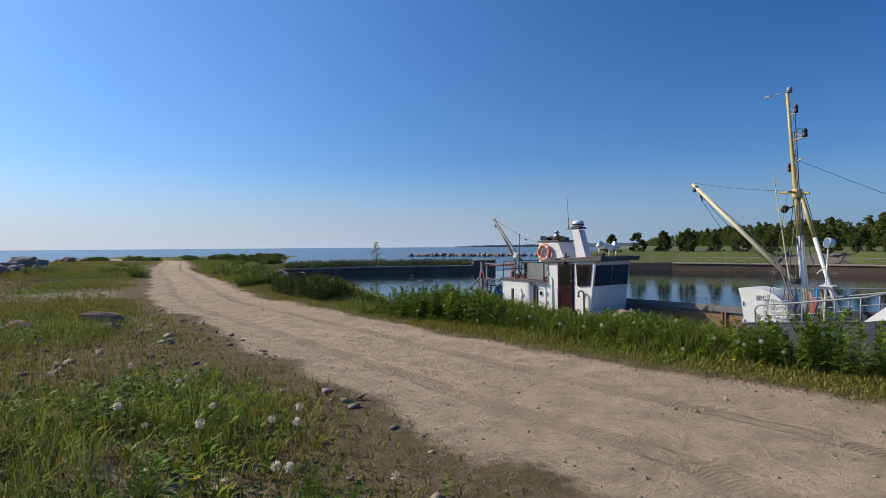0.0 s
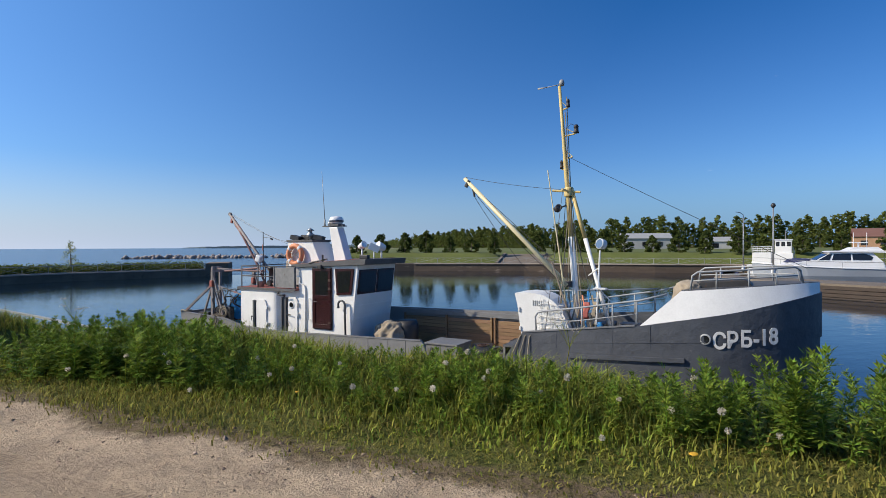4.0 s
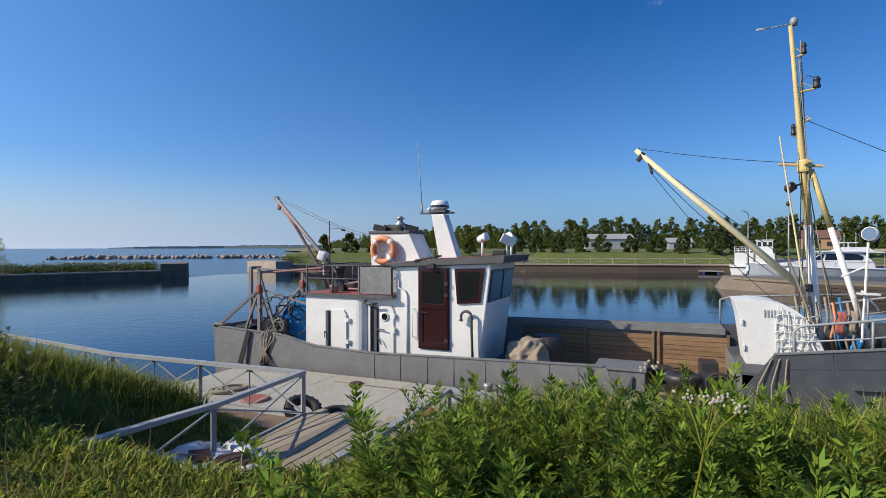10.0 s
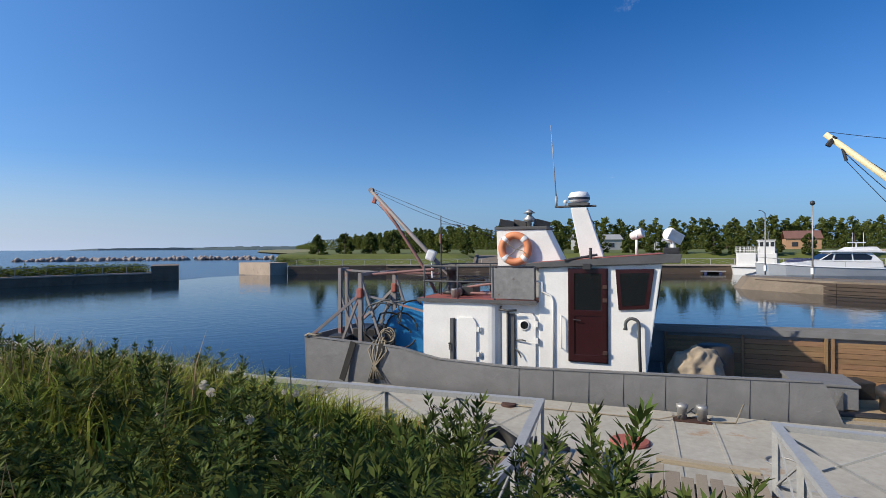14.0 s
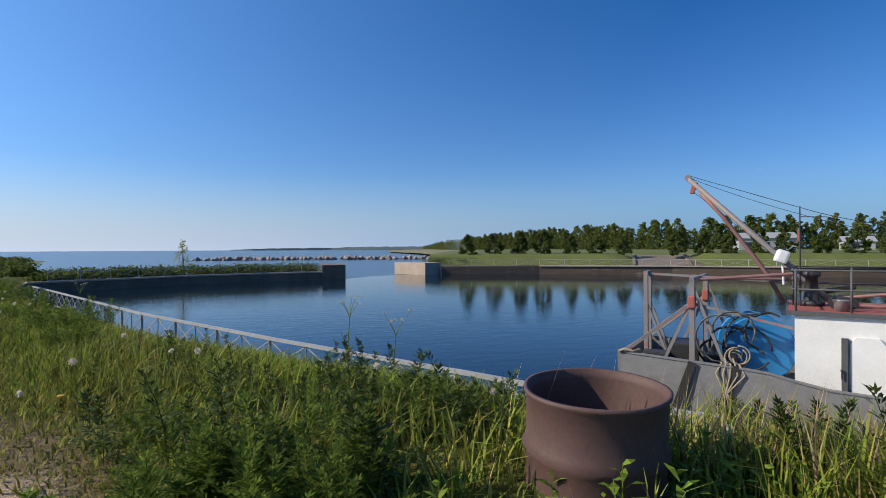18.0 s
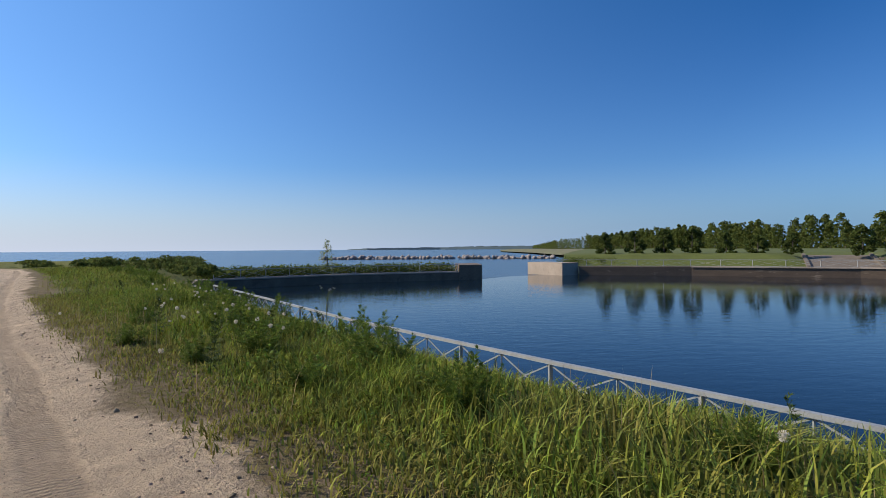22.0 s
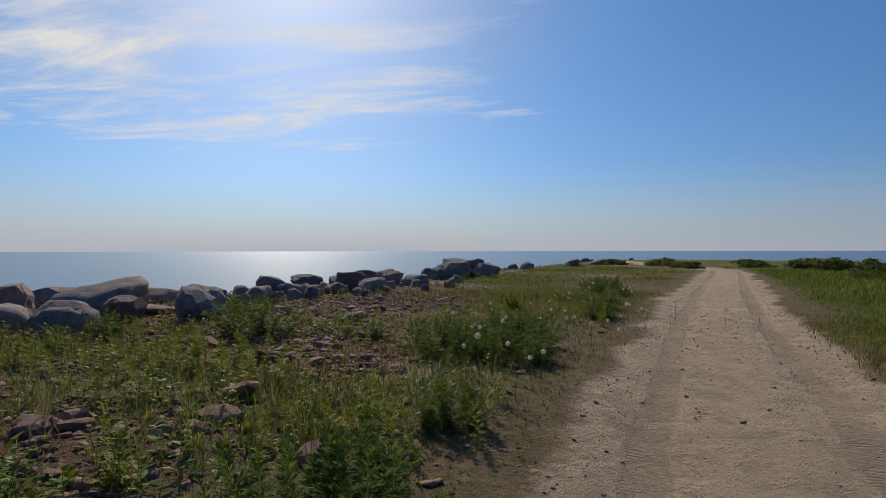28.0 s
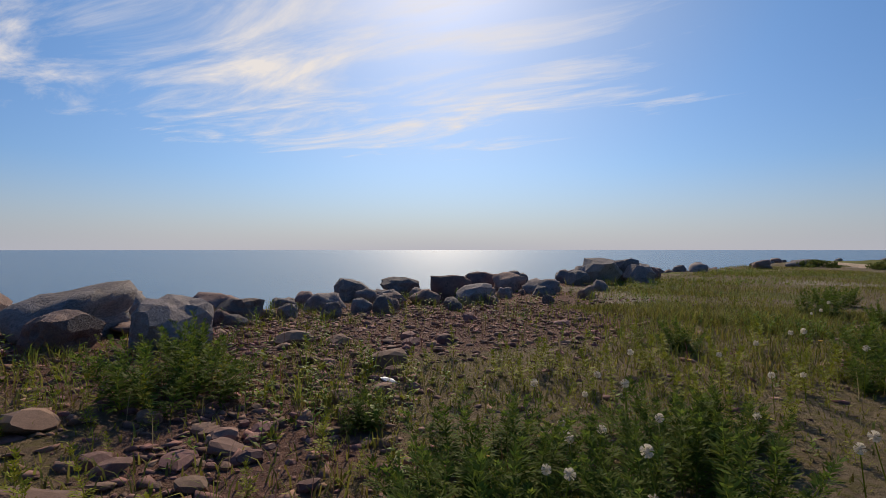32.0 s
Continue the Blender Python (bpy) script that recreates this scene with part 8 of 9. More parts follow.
# grit and broken stones along both verges of the track
verge = []
for edge, sgn in ((ROAD_LEFT, 1), (ROAD_RIGHT, -1)):
    for (ax, ay), (bx, by) in zip(edge, edge[1:]):
        if by < -2 or ay > 40:
            continue
        l = math.hypot(bx - ax, by - ay)
        n = int(l * 42)
        t, d = rng.uniform(0, 1, n), np.abs(rng.normal(size=n)) * (0.75 if sgn > 0 else 0.4) - 0.25
        verge.append(np.stack((ax + (bx - ax) * t - (by - ay) / l * d * sgn, ay + (by - ay) * t + (bx - ax) / l * d * sgn), 1))
pts = np.concatenate(verge)
scatter_chips("verge_grit", "grit and small broken stones on the verges", pts, 0.004 + 0.016 * rng.uniform(size=len(pts)) ** 3, 0.6, mat("dark_grit", (0.30, 0.22, 0.155), 0.95, tone=(0.14, 0.10, 0.07), scale=8, fine=60, bump=0.2, vary=0.5, island=True), rng)
n = 3600
cand = np.stack((rng.uniform(-9, 1.5, n), rng.uniform(-1, 13, n)), 1)
keep = along(ROAD_LEFT, cand[:, 0], cand[:, 1]) < -0.1
pts = cand[keep]
GREY_STONE = mat("grey_field_stone", (0.33, 0.265, 0.215), 0.9, tone=(0.17, 0.125, 0.10), scale=6, fine=40, bump=0.5, vary=0.5, island=True)
scatter_chips("shore_stones", "scattered grey and reddish stones in the thin grass", pts, 0.012 + 0.085 * rng.uniform(size=len(pts)) ** 5, 0.5, GREY_STONE, rng)
SLAB = mat("stone_slab", (0.30, 0.165, 0.125), 0.9, tone=(0.15, 0.08, 0.062), scale=4, fine=30, bump=0.5, vary=0.4)
slab_shapes = [shape("stone", slab_mesh(rng, 2), SLAB) for k in range(8)]
slab_spots = [(-14.67, 26.02, 0.13), (-14.33, 26.2, 0.10), (-17.66, 26.96, 0.22), (-17.1, 26.67, 0.2), (-22.7, 29.0, 0.3), (-20.2, 27.2, 0.25), (-18.9, 27.6, 0.26), (-19.4, 28.4, 0.18), (-21.2, 29.8, 0.22), (-16.0, 26.9, 0.16), (-6.4, 10.1, 0.4), (-5.6, 9.0, 0.2), (-7.4, 9.4, 0.3)]
for i in range(110):
    x, y = rng.uniform(-25, -15), rng.uniform(24.5, 34)
    if along(ROAD_LEFT, np.array([x]), np.array([y]))[0] < -0.8 and cover_masks(np.array([x]), np.array([y]))[1][0] > 0.5:
        slab_spots.append((x, y, 0.05 + 0.13 * rng.uniform() ** 2.2))
for cx, cy, r, count in ((-17.3, 25.9, 0.9, 50), (-18.3, 28.1, 0.8, 45), (-19.6, 28.5, 1.0, 45), (-20.9, 28.8, 1.0, 40), (-22.2, 29.0, 1.0, 25)):
    for i in range(count):
        slab_spots.append((cx + rng.normal() * r * 0.6, cy + rng.normal() * r * 0.6, 0.035 + 0.10 * rng.uniform() ** 2.6))
for i, (x, y, s) in enumerate(slab_spots):
    z = float(ground_height(np.array([x]), np.array([y]))[0])
    ob = new("stone", slab_shapes[i % 8])
    ob.matrix_world = pose(x, y, z + s * 0.16, rng.uniform(-14, 14), rng.uniform(-14, 14), rng.uniform(0, 360)) @ Matrix.Diagonal((s, s, s * rng.uniform(0.4, 0.75), 1))
    tagged(ob, "flat reddish broken stone slab on the rubble", "stone", "loose stone slabs")


# ---- angular blocks in the shore bank and scraps on the rubble ----
block_shapes = [shape("boulder", slab_mesh(rng, 2), BOULDER) for k in range(4)]
for i, (x, y, w, h, turn) in enumerate(((-30.9, 39.2, 0.80, 0.80, 20), (-31.2, 40.4, 0.70, 1.0, 60), (-30.4, 38.0, 0.55, 0.5, 110), (-30.4, 40.4, 0.6, 0.7, 200), (-31.4, 41.2, 0.6, 0.6, 15), (-26.4, 32.9, 0.5, 0.5, 80))):
    z = max(-0.4, float(ground_height(np.array([x]), np.array([y]))[0]))
    ob = new("boulder", block_shapes[i % 4])
    ob.matrix_world = pose(x, y, z + h * 0.35, 22, -14, turn) @ Matrix.Diagonal((w, w * 0.8, h, 1))
    tagged(ob, "sharp-edged broken granite block on the shore bank", "boulder", "boulders along the shore")
bm = slab_mesh(rng, 1)
ob = new("scrap", shape("scrap", bm, PLASTIC))
ob.matrix_world = pose(-20.53, 29.62, float(ground_height(np.array([-20.53]), np.array([29.62]))[0]) + 0.03, 8, 10, 40) @ Matrix.Diagonal((0.09, 0.06, 0.035, 1))
tagged(ob, "white plastic scrap lying on the rubble", "litter")
ob = new("scrap", shape("scrap", slab_mesh(rng, 1), ORANGE))
ob.matrix_world = pose(-19.2, 26.9, float(ground_height(np.array([-19.2]), np.array([26.9]))[0]) + 0.02, 5, 4, 10) @ Matrix.Diagonal((0.08, 0.05, 0.02, 1))
tagged(ob, "flat red plastic scrap lying on the rubble", "litter")

# ---- grass and weeds ----
def blades(name, label, pts, zs, high, wide, material, rng, bend=0.45, category="grass"):
    """Bent, tapering grass blades at pts: three triangles each."""
    n = len(pts)
    yaw, lean = rng.uniform(0, 2 * math.pi, n), rng.uniform(0.1, bend, n)
    c, s = np.cos(yaw), np.sin(yaw)
    side = np.stack((-s, c, np.zeros(n)), 1) * (wide * rng.uniform(0.6, 1.3, n))[:, None]
    out = np.stack((c, s, np.zeros(n)), 1)
    base = np.stack((pts[:, 0], pts[:, 1], zs - 0.01), 1)
    mid = base + out * (high * lean * 0.35)[:, None] + np.array((0, 0, 1)) * (high * 0.55)[:, None]
    tip = base + out * (high * lean)[:, None] + np.array((0, 0, 1)) * (high * (1 - 0.25 * lean))[:, None]
    v = np.stack((base - side, base + side, mid - side * 0.8, mid + side * 0.8, tip), 1).reshape(-1, 3)
    k = np.arange(n)[:, None] * 5
    f = np.concatenate((k + np.array([[0, 1, 3]]), k + np.array([[0, 3, 2]]), k + np.array([[2, 3, 4]])), 1).reshape(-1, 3)
    return tagged(new(name, fast(name, v, f, material)), label, category, kind="stuff")


rng = np.random.RandomState(2024)


def sample(n, x0, x1, y0, y1, given=None):
    p = np.stack((rng.uniform(x0, x1, n), rng.uniform(y0, y1, n)), 1) if given is None else given
    rr, rl = along(ROAD_RIGHT, p[:, 0], p[:, 1]), -along(ROAD_LEFT, p[:, 0], p[:, 1])
    q, s = -along(QUAY, p[:, 0], p[:, 1]), along(SHORE, p[:, 0], p[:, 1])
    sand, rub, bare = cover_masks(p[:, 0], p[:, 1])
    u = (p[:, 0] - LAND_O[0]) * LAND_U[0] + (p[:, 1] - LAND_O[1]) * LAND_U[1]
    w = (p[:, 0] - LAND_O[0]) * LAND_W[0] + (p[:, 1] - LAND_O[1]) * LAND_W[1]
    on_landing = (u > -0.12) & (u < LAND_WIDE + 0.12) & (w < LAND_DEEP + 0.15) & (w > -1)
    d = np.hypot(p[:, 0] + 5.28, p[:, 1] - 19.22)
    free = (q > 0.42) & (s > 0.0) & ~on_landing & (d > 0.32)
    return p, rr, rl, q, s, sand, rub, bare, free


def strip(line, y0, y1, d0, d1, density):
    """Points beside a line, between the distances d0 and d1 to the right of its run, for the part of it from y0 to y1."""
    out = []
    for (ax, ay), (bx_, by_) in zip(line, line[1:]):
        if by_ < y0 or ay > y1:
            continue
        l = math.hypot(bx_ - ax, by_ - ay)
        n = int(l * (d1 - d0) * density)
        t, d = rng.uniform(-0.05, 1.05, n), rng.uniform(d0, d1, n)
        nx_, ny_ = (by_ - ay) / l, -(bx_ - ax) / l
        out.append(np.stack((ax + (bx_ - ax) * t + nx_ * d, ay + (by_ - ay) * t + ny_ * d), 1))
    p = np.concatenate(out)
    return p[(p[:, 1] > y0 - 1) & (p[:, 1] < y1 + 1)]


# tall grass of the bank, thinner far away
bank = np.concatenate((strip(ROAD_RIGHT, -1, 36, 0.0, 5.6, 1250), strip(ROAD_RIGHT, 36, 60, 0.0, 7.0, 260)))
p, rr, rl, q, s, sand, rub, bare, free = sample(0, 0, 0, 0, 0, bank)
tuft = 0.5 + 0.5 * wave(p[:, 0] * 1.6, p[:, 1] * 1.6, 41)
chance = step(rr, 0.25, 1.1) * (0.25 + 0.75 * step(tuft, 0.2, 0.75)) * (1 - 0.45 * step(p[:, 1], 25.0, 29.0))
pick = free & (rr > -0.2) & (rng.uniform(size=len(p)) < chance)
bp, brr, btuft = p[pick], rr[pick], tuft[pick]
lush_bank = step(bp[:, 1], 12.5, 16.0)
low_edge = 0.75 - 0.3 * step(bp[:, 1], 23.0, 27.0) + (0.25 + 0.2 * step(bp[:, 1], 23.0, 27.0)) * step(q[pick], 0.8, 2.4)
lu = (bp[:, 0] - LAND_O[0]) * LAND_U[0] + (bp[:, 1] - LAND_O[1]) * LAND_U[1]
lw = (bp[:, 0] - LAND_O[0]) * LAND_W[0] + (bp[:, 1] - LAND_O[1]) * LAND_W[1]
by_landing = 1 - 0.85 * step(lu, -1.2, -0.3) * (1 - step(lu, LAND_WIDE + 1.2, LAND_WIDE + 2.4)) * (1 - step(lw, LAND_DEEP + 3.2, LAND_DEEP + 5.0))
dryness = 1 - 0.5 * step(bp[:, 1], 22.0, 26.5)
near_drum = 1 - 0.7 * (1 - step(np.hypot(bp[:, 0] + 5.6, bp[:, 1] - 18.5), 0.55, 1.05))
high = near_drum * (0.05 + by_landing * low_edge * dryness * (0.36 + 0.12 * lush_bank) * step(brr, 0.45, 2.0) * (0.4 + 0.6 * btuft)) * rng.uniform(0.55, 1.3, len(bp))
far_k = 1 + np.clip(bp[:, 1] - 30, 0, 40) / 14
blades("bank_grass", "tall green grass on the harbour bank", bp, ground_height(bp[:, 0], bp[:, 1]), high, 0.0066 * far_k, GRASS, rng, 1.35)
# short trodden grass beside the track and on the sea side
LEFT_SIDE = [(x, y) for x, y in ROAD_LEFT[::-1]]
turf = np.concatenate((strip(LEFT_SIDE[::-1], -2, 14, -5.5, 0.1, 900), strip(LEFT_SIDE[::-1], 4, 20, -14.0, -5.5, 120), strip(LEFT_SIDE[::-1], 20, 38, -7.5, 0.1, 700), strip(LEFT_SIDE[::-1], 38, 58, -9.0, 0.1, 150), strip(ROAD_RIGHT, -2, 36, -0.3, 1.5, 1250)))
p, rr, rl, q, s, sand, rub, bare, free = sample(0, 0, 0, 0, 0, turf)
patch = 0.5 + 0.5 * wave(p[:, 0] * 0.9, p[:, 1] * 0.9, 44)
tight = 0.5 + 0.5 * wave(p[:, 0] * 3.1, p[:, 1] * 3.1, 45)
chance = np.where(rl > 0, step(rl, 0.0, 1.0) * (1 - 0.9 * rub) * (1 - 0.5 * bare) * (0.6 + 0.4 * step(patch, 0.3, 0.7)) * (0.45 + 0.55 * step(tight, 0.3, 0.65)), np.where(p[:, 1] < 13, 1.0, 0.8) * step(rr, -0.1, 0.45) * (0.45 + 0.55 * step(tight, 0.25 - 0.25 * (p[:, 1] < 13), 0.6 - 0.2 * (p[:, 1] < 13))) * (rr < 1.7))
pick = free & (rng.uniform(size=len(p)) < chance)
bp = p[pick]
high = (0.035 + 0.13 * patch[pick] * (0.35 + 0.65 * step(rl[pick], 0.4, 1.8))) * rng.uniform(0.5, 1.4, len(bp))
OLIVE = mat("short_dry_grass", (0.250, 0.260, 0.045), 0.6, tone=(0.250, 0.205, 0.065), scale=0.8, fine=9, bump=0.0, vary=0.5, island=True, through_light=0.30, spec=0.04)
blades("short_grass", "short trodden grass and moss", bp, ground_height(bp[:, 0], bp[:, 1]), high, np.full(len(bp), 0.0058), OLIVE, rng, 1.2)
# dry straw stalks
p, rr, rl, q, s, sand, rub, bare, free = sample(90000, -30, 10, -4, 44)
clump = wave(p[:, 0] * 1.9, p[:, 1] * 1.9, 51)
chance = np.where(rr > 0.3, 0.25 * step(clump, -0.1, 0.6), (0.22 + 0.55 * (p[:, 1] < 12)) * step(rl, 0.4, 1.2) * step(clump, -0.2, 0.5))
pick = free & (sand < 0.3) & (rng.uniform(size=len(p)) < chance)
bp = p[pick]
blades("dry_stalks", "dry straw-coloured grass stalks", bp, ground_height(bp[:, 0], bp[:, 1]), rng.uniform(0.15, 0.48, len(bp)) * np.where(rr[pick] > 0.3, 1.0, 0.6), np.full(len(bp), 0.0028), STRAW, rng, 0.5)
mound_p = np.stack((-3.9 + rng.normal(size=2600) * 0.6, 18.9 + rng.normal(size=2600) * 0.6), 1)
p, rr, rl, q, s, sand, rub, bare, free = sample(0, 0, 0, 0, 0, mound_p)
bp = p[free & (np.hypot(p[:, 0] + 5.6, p[:, 1] - 18.5) > 1.0)]
blades("seeded_grass", "tall pale grass gone to seed on the bank", bp[::2], ground_height(bp[::2, 0], bp[::2, 1]), rng.uniform(0.3, 0.66, len(bp[::2])), np.full(len(bp[::2]), 0.0042), STRAW, rng, 0.55)
blades("mound_grass", "tall green grass on the mound beside the drum", bp[1::2], ground_height(bp[1::2, 0], bp[1::2, 1]), rng.uniform(0.3, 0.58, len(bp[1::2])), np.full(len(bp[1::2]), 0.0066), GRASS, rng, 0.9)
p, rr, rl, q, s, sand, rub, bare, free = sample(60000, -28, -12, 22, 40)
clump = wave(p[:, 0] * 1.3, p[:, 1] * 1.3, 53)
pick = free & (rl > 1.8) & (rng.uniform(size=len(p)) < 0.16 * step(clump, 0.1, 0.7))
bp = p[pick]
blades("red_stalks", "dry reddish stalks among the rubble", bp, ground_height(bp[:, 0], bp[:, 1]), rng.uniform(0.1, 0.34, len(bp)), np.full(len(bp), 0.0028), RED_STALK, rng, 0.4)


# ---- feathery weeds ----
def feather_leaf(length, droop, pairs, rng):
    """One deeply lobed leaf along +x, as quads: broad pointed lobes that overlap along the midrib."""
    quads = []

    def along_leaf(t):
        return np.array((length * t * math.cos(droop * t * 0.6), 0.0, length * (0.55 * t - droop * 0.75 * t * t)))
    for i in range(pairs):
        t = 0.16 + 0.66 * i / pairs
        c, nxt = along_leaf(t), along_leaf(t + 0.05)
        d = (nxt - c) / np.linalg.norm(nxt - c)
        reach = length * 0.50 * math.sin(math.pi * (0.32 + 0.5 * t)) * rng.uniform(0.85, 1.15)
        for sgn in (-1, 1):
            tip = c + d * reach * 0.80 + np.array((0, sgn, 0)) * reach * 0.62 + np.array((0, 0, rng.uniform(-0.18, 0.12) * reach))
            mid = c * 0.55 + tip * 0.45
            wdt = (d * 0.8 - np.array((0, sgn, 0)) * 0.6) * length * 0.085
            quads.append((c - wdt * 0.5, mid - wdt, tip, mid + wdt))
    a, b = along_leaf(0.30), along_leaf(1.16)
    w = np.array((0, length * 0.095, 0))
    quads.append((a, a * 0.55 + b * 0.45 - w, b, a * 0.55 + b * 0.45 + w))
    return np.array(quads)


def weed_stem(rng, high, leaves, size):
    """A leafy upright stem: quads (n, 4, 3)."""
    out = []
    lx, ly = rng.uniform(-0.28, 0.28, 2)

    def stem(t):
        return np.array((lx * high * t * t, ly * high * t * t, high * t))
    for i in range(3):
        a, b = stem(i / 3), stem((i + 1) / 3)
        w = 0.007 * (1 - i / 5)
        for k in (np.array((w, 0, 0)), np.array((0, w, 0))):
            out.append(np.array([(a - k, a + k, b + k * 0.8, b - k * 0.8)]))
    for i in range(leaves):
        t = 0.12 + 0.88 * (i + rng.uniform(0, 0.6)) / leaves
        l = size * (1.35 - 0.60 * t) * rng.uniform(0.75, 1.25)
        lf = feather_leaf(l, rng.uniform(0.3, 1.0) * (1.25 - 0.7 * t), 2, rng)
        pitch = radians(rng.uniform(-5, 25) + 35 * t * t)
        cp, sp = math.cos(pitch), math.sin(pitch)
        ya = i * 2.4 + rng.uniform(-0.4, 0.4)
        cy, sy = math.cos(ya), math.sin(ya)
        x, y, z = lf[..., 0] * cp - lf[..., 2] * sp, lf[..., 1], lf[..., 0] * sp + lf[..., 2] * cp
        out.append(np.stack((x * cy - y * sy, x * sy + y * cy, z), -1) + stem(t))
    return np.concatenate(out)


stems = [weed_stem(np.random.RandomState(300 + k), 1.0, 30 + 2 * (k % 3), 0.145 + 0.03 * (k % 3)) for k in range(10)]


def weed_mass(name, label, pts, highs, rng, material=None):
    zs = ground_height(pts[:, 0], pts[:, 1])
    vs = []
    for (x, y), z, h in zip(pts, zs, highs):
        q = stems[rng.randint(len(stems))]
        a = rng.uniform(0, 6.28)
        c, s = math.cos(a), math.sin(a)
        wide = h * rng.uniform(0.95, 1.3) if h > 0.5 else h * 1.3
        vs.append(np.stack(((q[..., 0] * c - q[..., 1] * s) * wide + x, (q[..., 0] * s + q[..., 1] * c) * wide + y, q[..., 2] * h + z - 0.02), -1).reshape(-1, 3))
    v = np.concatenate(vs)
    return tagged(new(name, fast(name, v, np.arange(len(v)).reshape(-1, 4), material or LEAF)), label, "weeds", kind="stuff")


p, rr, rl, q, s, sand, rub, bare, free = sample(96000, -16, 12, -3, 36)
lush = 0.5 + 0.5 * wave(p[:, 0] * 1.1, p[:, 1] * 1.1, 61)
u = (p[:, 0] - LAND_O[0]) * LAND_U[0] + (p[:, 1] - LAND_O[1]) * LAND_U[1]
w = (p[:, 0] - LAND_O[0]) * LAND_W[0] + (p[:, 1] - LAND_O[1]) * LAND_W[1]
clear = 1.0 - 0.6 * step(p[:, 1], 8.6, 9.8) + 0.3 * wave(p[:, 0] * 1.3, p[:, 1] * 1.3, 62)
chance = (0.62 + 0.2 * (p[:, 1] < 9)) * step(rr, clear, clear + 0.5) * (0.35 + 0.65 * lush) * (u > LAND_WIDE + 1.7) * step(q, 1.0, 1.9)
chance = np.where(((u < -2.1) | ((u < 0.75 + 0.75 * np.clip(w - 3.85, 0, 2.2)) & (w > LAND_DEEP + 0.5))) & (rr > np.where(p[:, 1] > 12.0, 0.7, 0.9)) & (p[:, 1] < 21), 0.95 * (0.35 + 0.65 * lush) * step(q, 1.4, 2.4) * (1 - 0.75 * step(p[:, 1], 18.0, 20.5)), chance)
chance = np.where((p[:, 1] > 21.0) & (rr > 0.8), 0.05 * step(lush, 0.45, 0.8) * step(q, 0.8, 1.6), chance)
chance *= step(np.hypot(p[:, 0] + 5.75, p[:, 1] - 18.1), 0.9, 1.3) * step(np.hypot(p[:, 0] + 5.4, p[:, 1] - 18.8), 0.8, 1.2) * (1 - 0.6 * step(p[:, 1], 16.6, 17.6)) * np.where((p[:, 1] > 16.3) & (p[:, 0] > -3.0), 0.08, 1.0)
pick = free & (rng.uniform(size=len(p)) < chance)
bp = p[pick]
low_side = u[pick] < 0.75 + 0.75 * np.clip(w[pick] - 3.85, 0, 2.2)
tall = np.where(low_side, 0.52 * (1 - 0.25 * step(u[pick], -2.2, -0.4) * step(bp[:, 1], 14.8, 16.2)) - 0.08 * step(bp[:, 1], 17.5, 19.0), (1.05 + 0.18 * (1 - step(bp[:, 0], 0.6, 1.6))) * (1 - 0.5 * step(bp[:, 0], 0.6, 2.0) * np.maximum(step(bp[:, 1], 5.6, 6.8), step(rr[pick], 1.7, 2.7))) * (0.36 + 0.30 * lush[pick]) * (0.72 + 0.28 * step(u[pick], LAND_WIDE + 2.0, LAND_WIDE + 4.0))) * rng.uniform(0.6, 1.2, len(bp))
# Darker leaf for the mound's weeds: its shade is put into the colour.
SHADED_WEED = mat("shaded_weed_leaf", (0.088, 0.118, 0.028), 0.6, tone=(0.042, 0.060, 0.016), scale=2, fine=30, bump=0.0, vary=0.5, island=True, through_light=0.15, spec=0.05)
weed_mass("weed_bank", "dense feathery green weeds on the bank", bp[~low_side], tall[~low_side], rng)
# More shade-coloured weeds, added where the bank should look darker.
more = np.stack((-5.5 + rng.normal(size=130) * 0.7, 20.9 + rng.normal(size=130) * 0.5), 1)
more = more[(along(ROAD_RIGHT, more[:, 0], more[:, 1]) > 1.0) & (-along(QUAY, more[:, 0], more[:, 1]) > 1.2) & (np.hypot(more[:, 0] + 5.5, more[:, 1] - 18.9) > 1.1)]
weed_mass("nettle_bank", "weeds on the bank beside the landing, shade put into their dark leaf colour", np.concatenate((bp[low_side], more)), np.concatenate((tall[low_side], rng.uniform(0.18, 0.34, len(more)))), rng, SHADED_WEED)
# low seedlings and herbs among the grass, on both sides
p, rr, rl, q, s, sand, rub, bare, free = sample(20000, -30, 8, -3, 46)
lush = wave(p[:, 0] * 1.0, p[:, 1] * 1.0, 66)
chance = np.where(rl > 0.5, 0.11 * step(lush, -0.3, 0.7), 0.05 * step(rr, 0.9, 2.0) * step(lush, -0.3, 0.7))
pick = free & (sand < 0.25) & (rng.uniform(size=len(p)) < chance)
bp = p[pick]
HERB = mat("pale_herb_leaf", (0.295, 0.310, 0.035), 0.6, tone=(0.190, 0.205, 0.028), scale=2, fine=30, bump=0.0, vary=0.35, island=True, through_light=0.30, spec=0.06)
low = rng.uniform(0.10, 0.27, len(bp))
for cx, cy, spread, count in ((-20.2, 26.0, 1.0, 60), (-18.4, 26.9, 0.7, 45), (-16.2, 27.4, 0.5, 30), (-19.4, 27.0, 0.6, 30), (-19.0, 32.6, 1.2, 70), (-17.6, 33.4, 0.9, 40), (-20.3, 30.9, 0.9, 40)):
    more = np.stack((cx + rng.normal(size=count) * spread, cy + rng.normal(size=count) * spread), 1)
    more = more[along(ROAD_LEFT, more[:, 0], more[:, 1]) < -0.5]
    bp, low = np.concatenate((bp, more)), np.concatenate((low, rng.uniform(0.16, 0.34, len(more))))
weed_mass("herbs", "low pale green herbs among grass and stones", bp, low, rng, HERB)

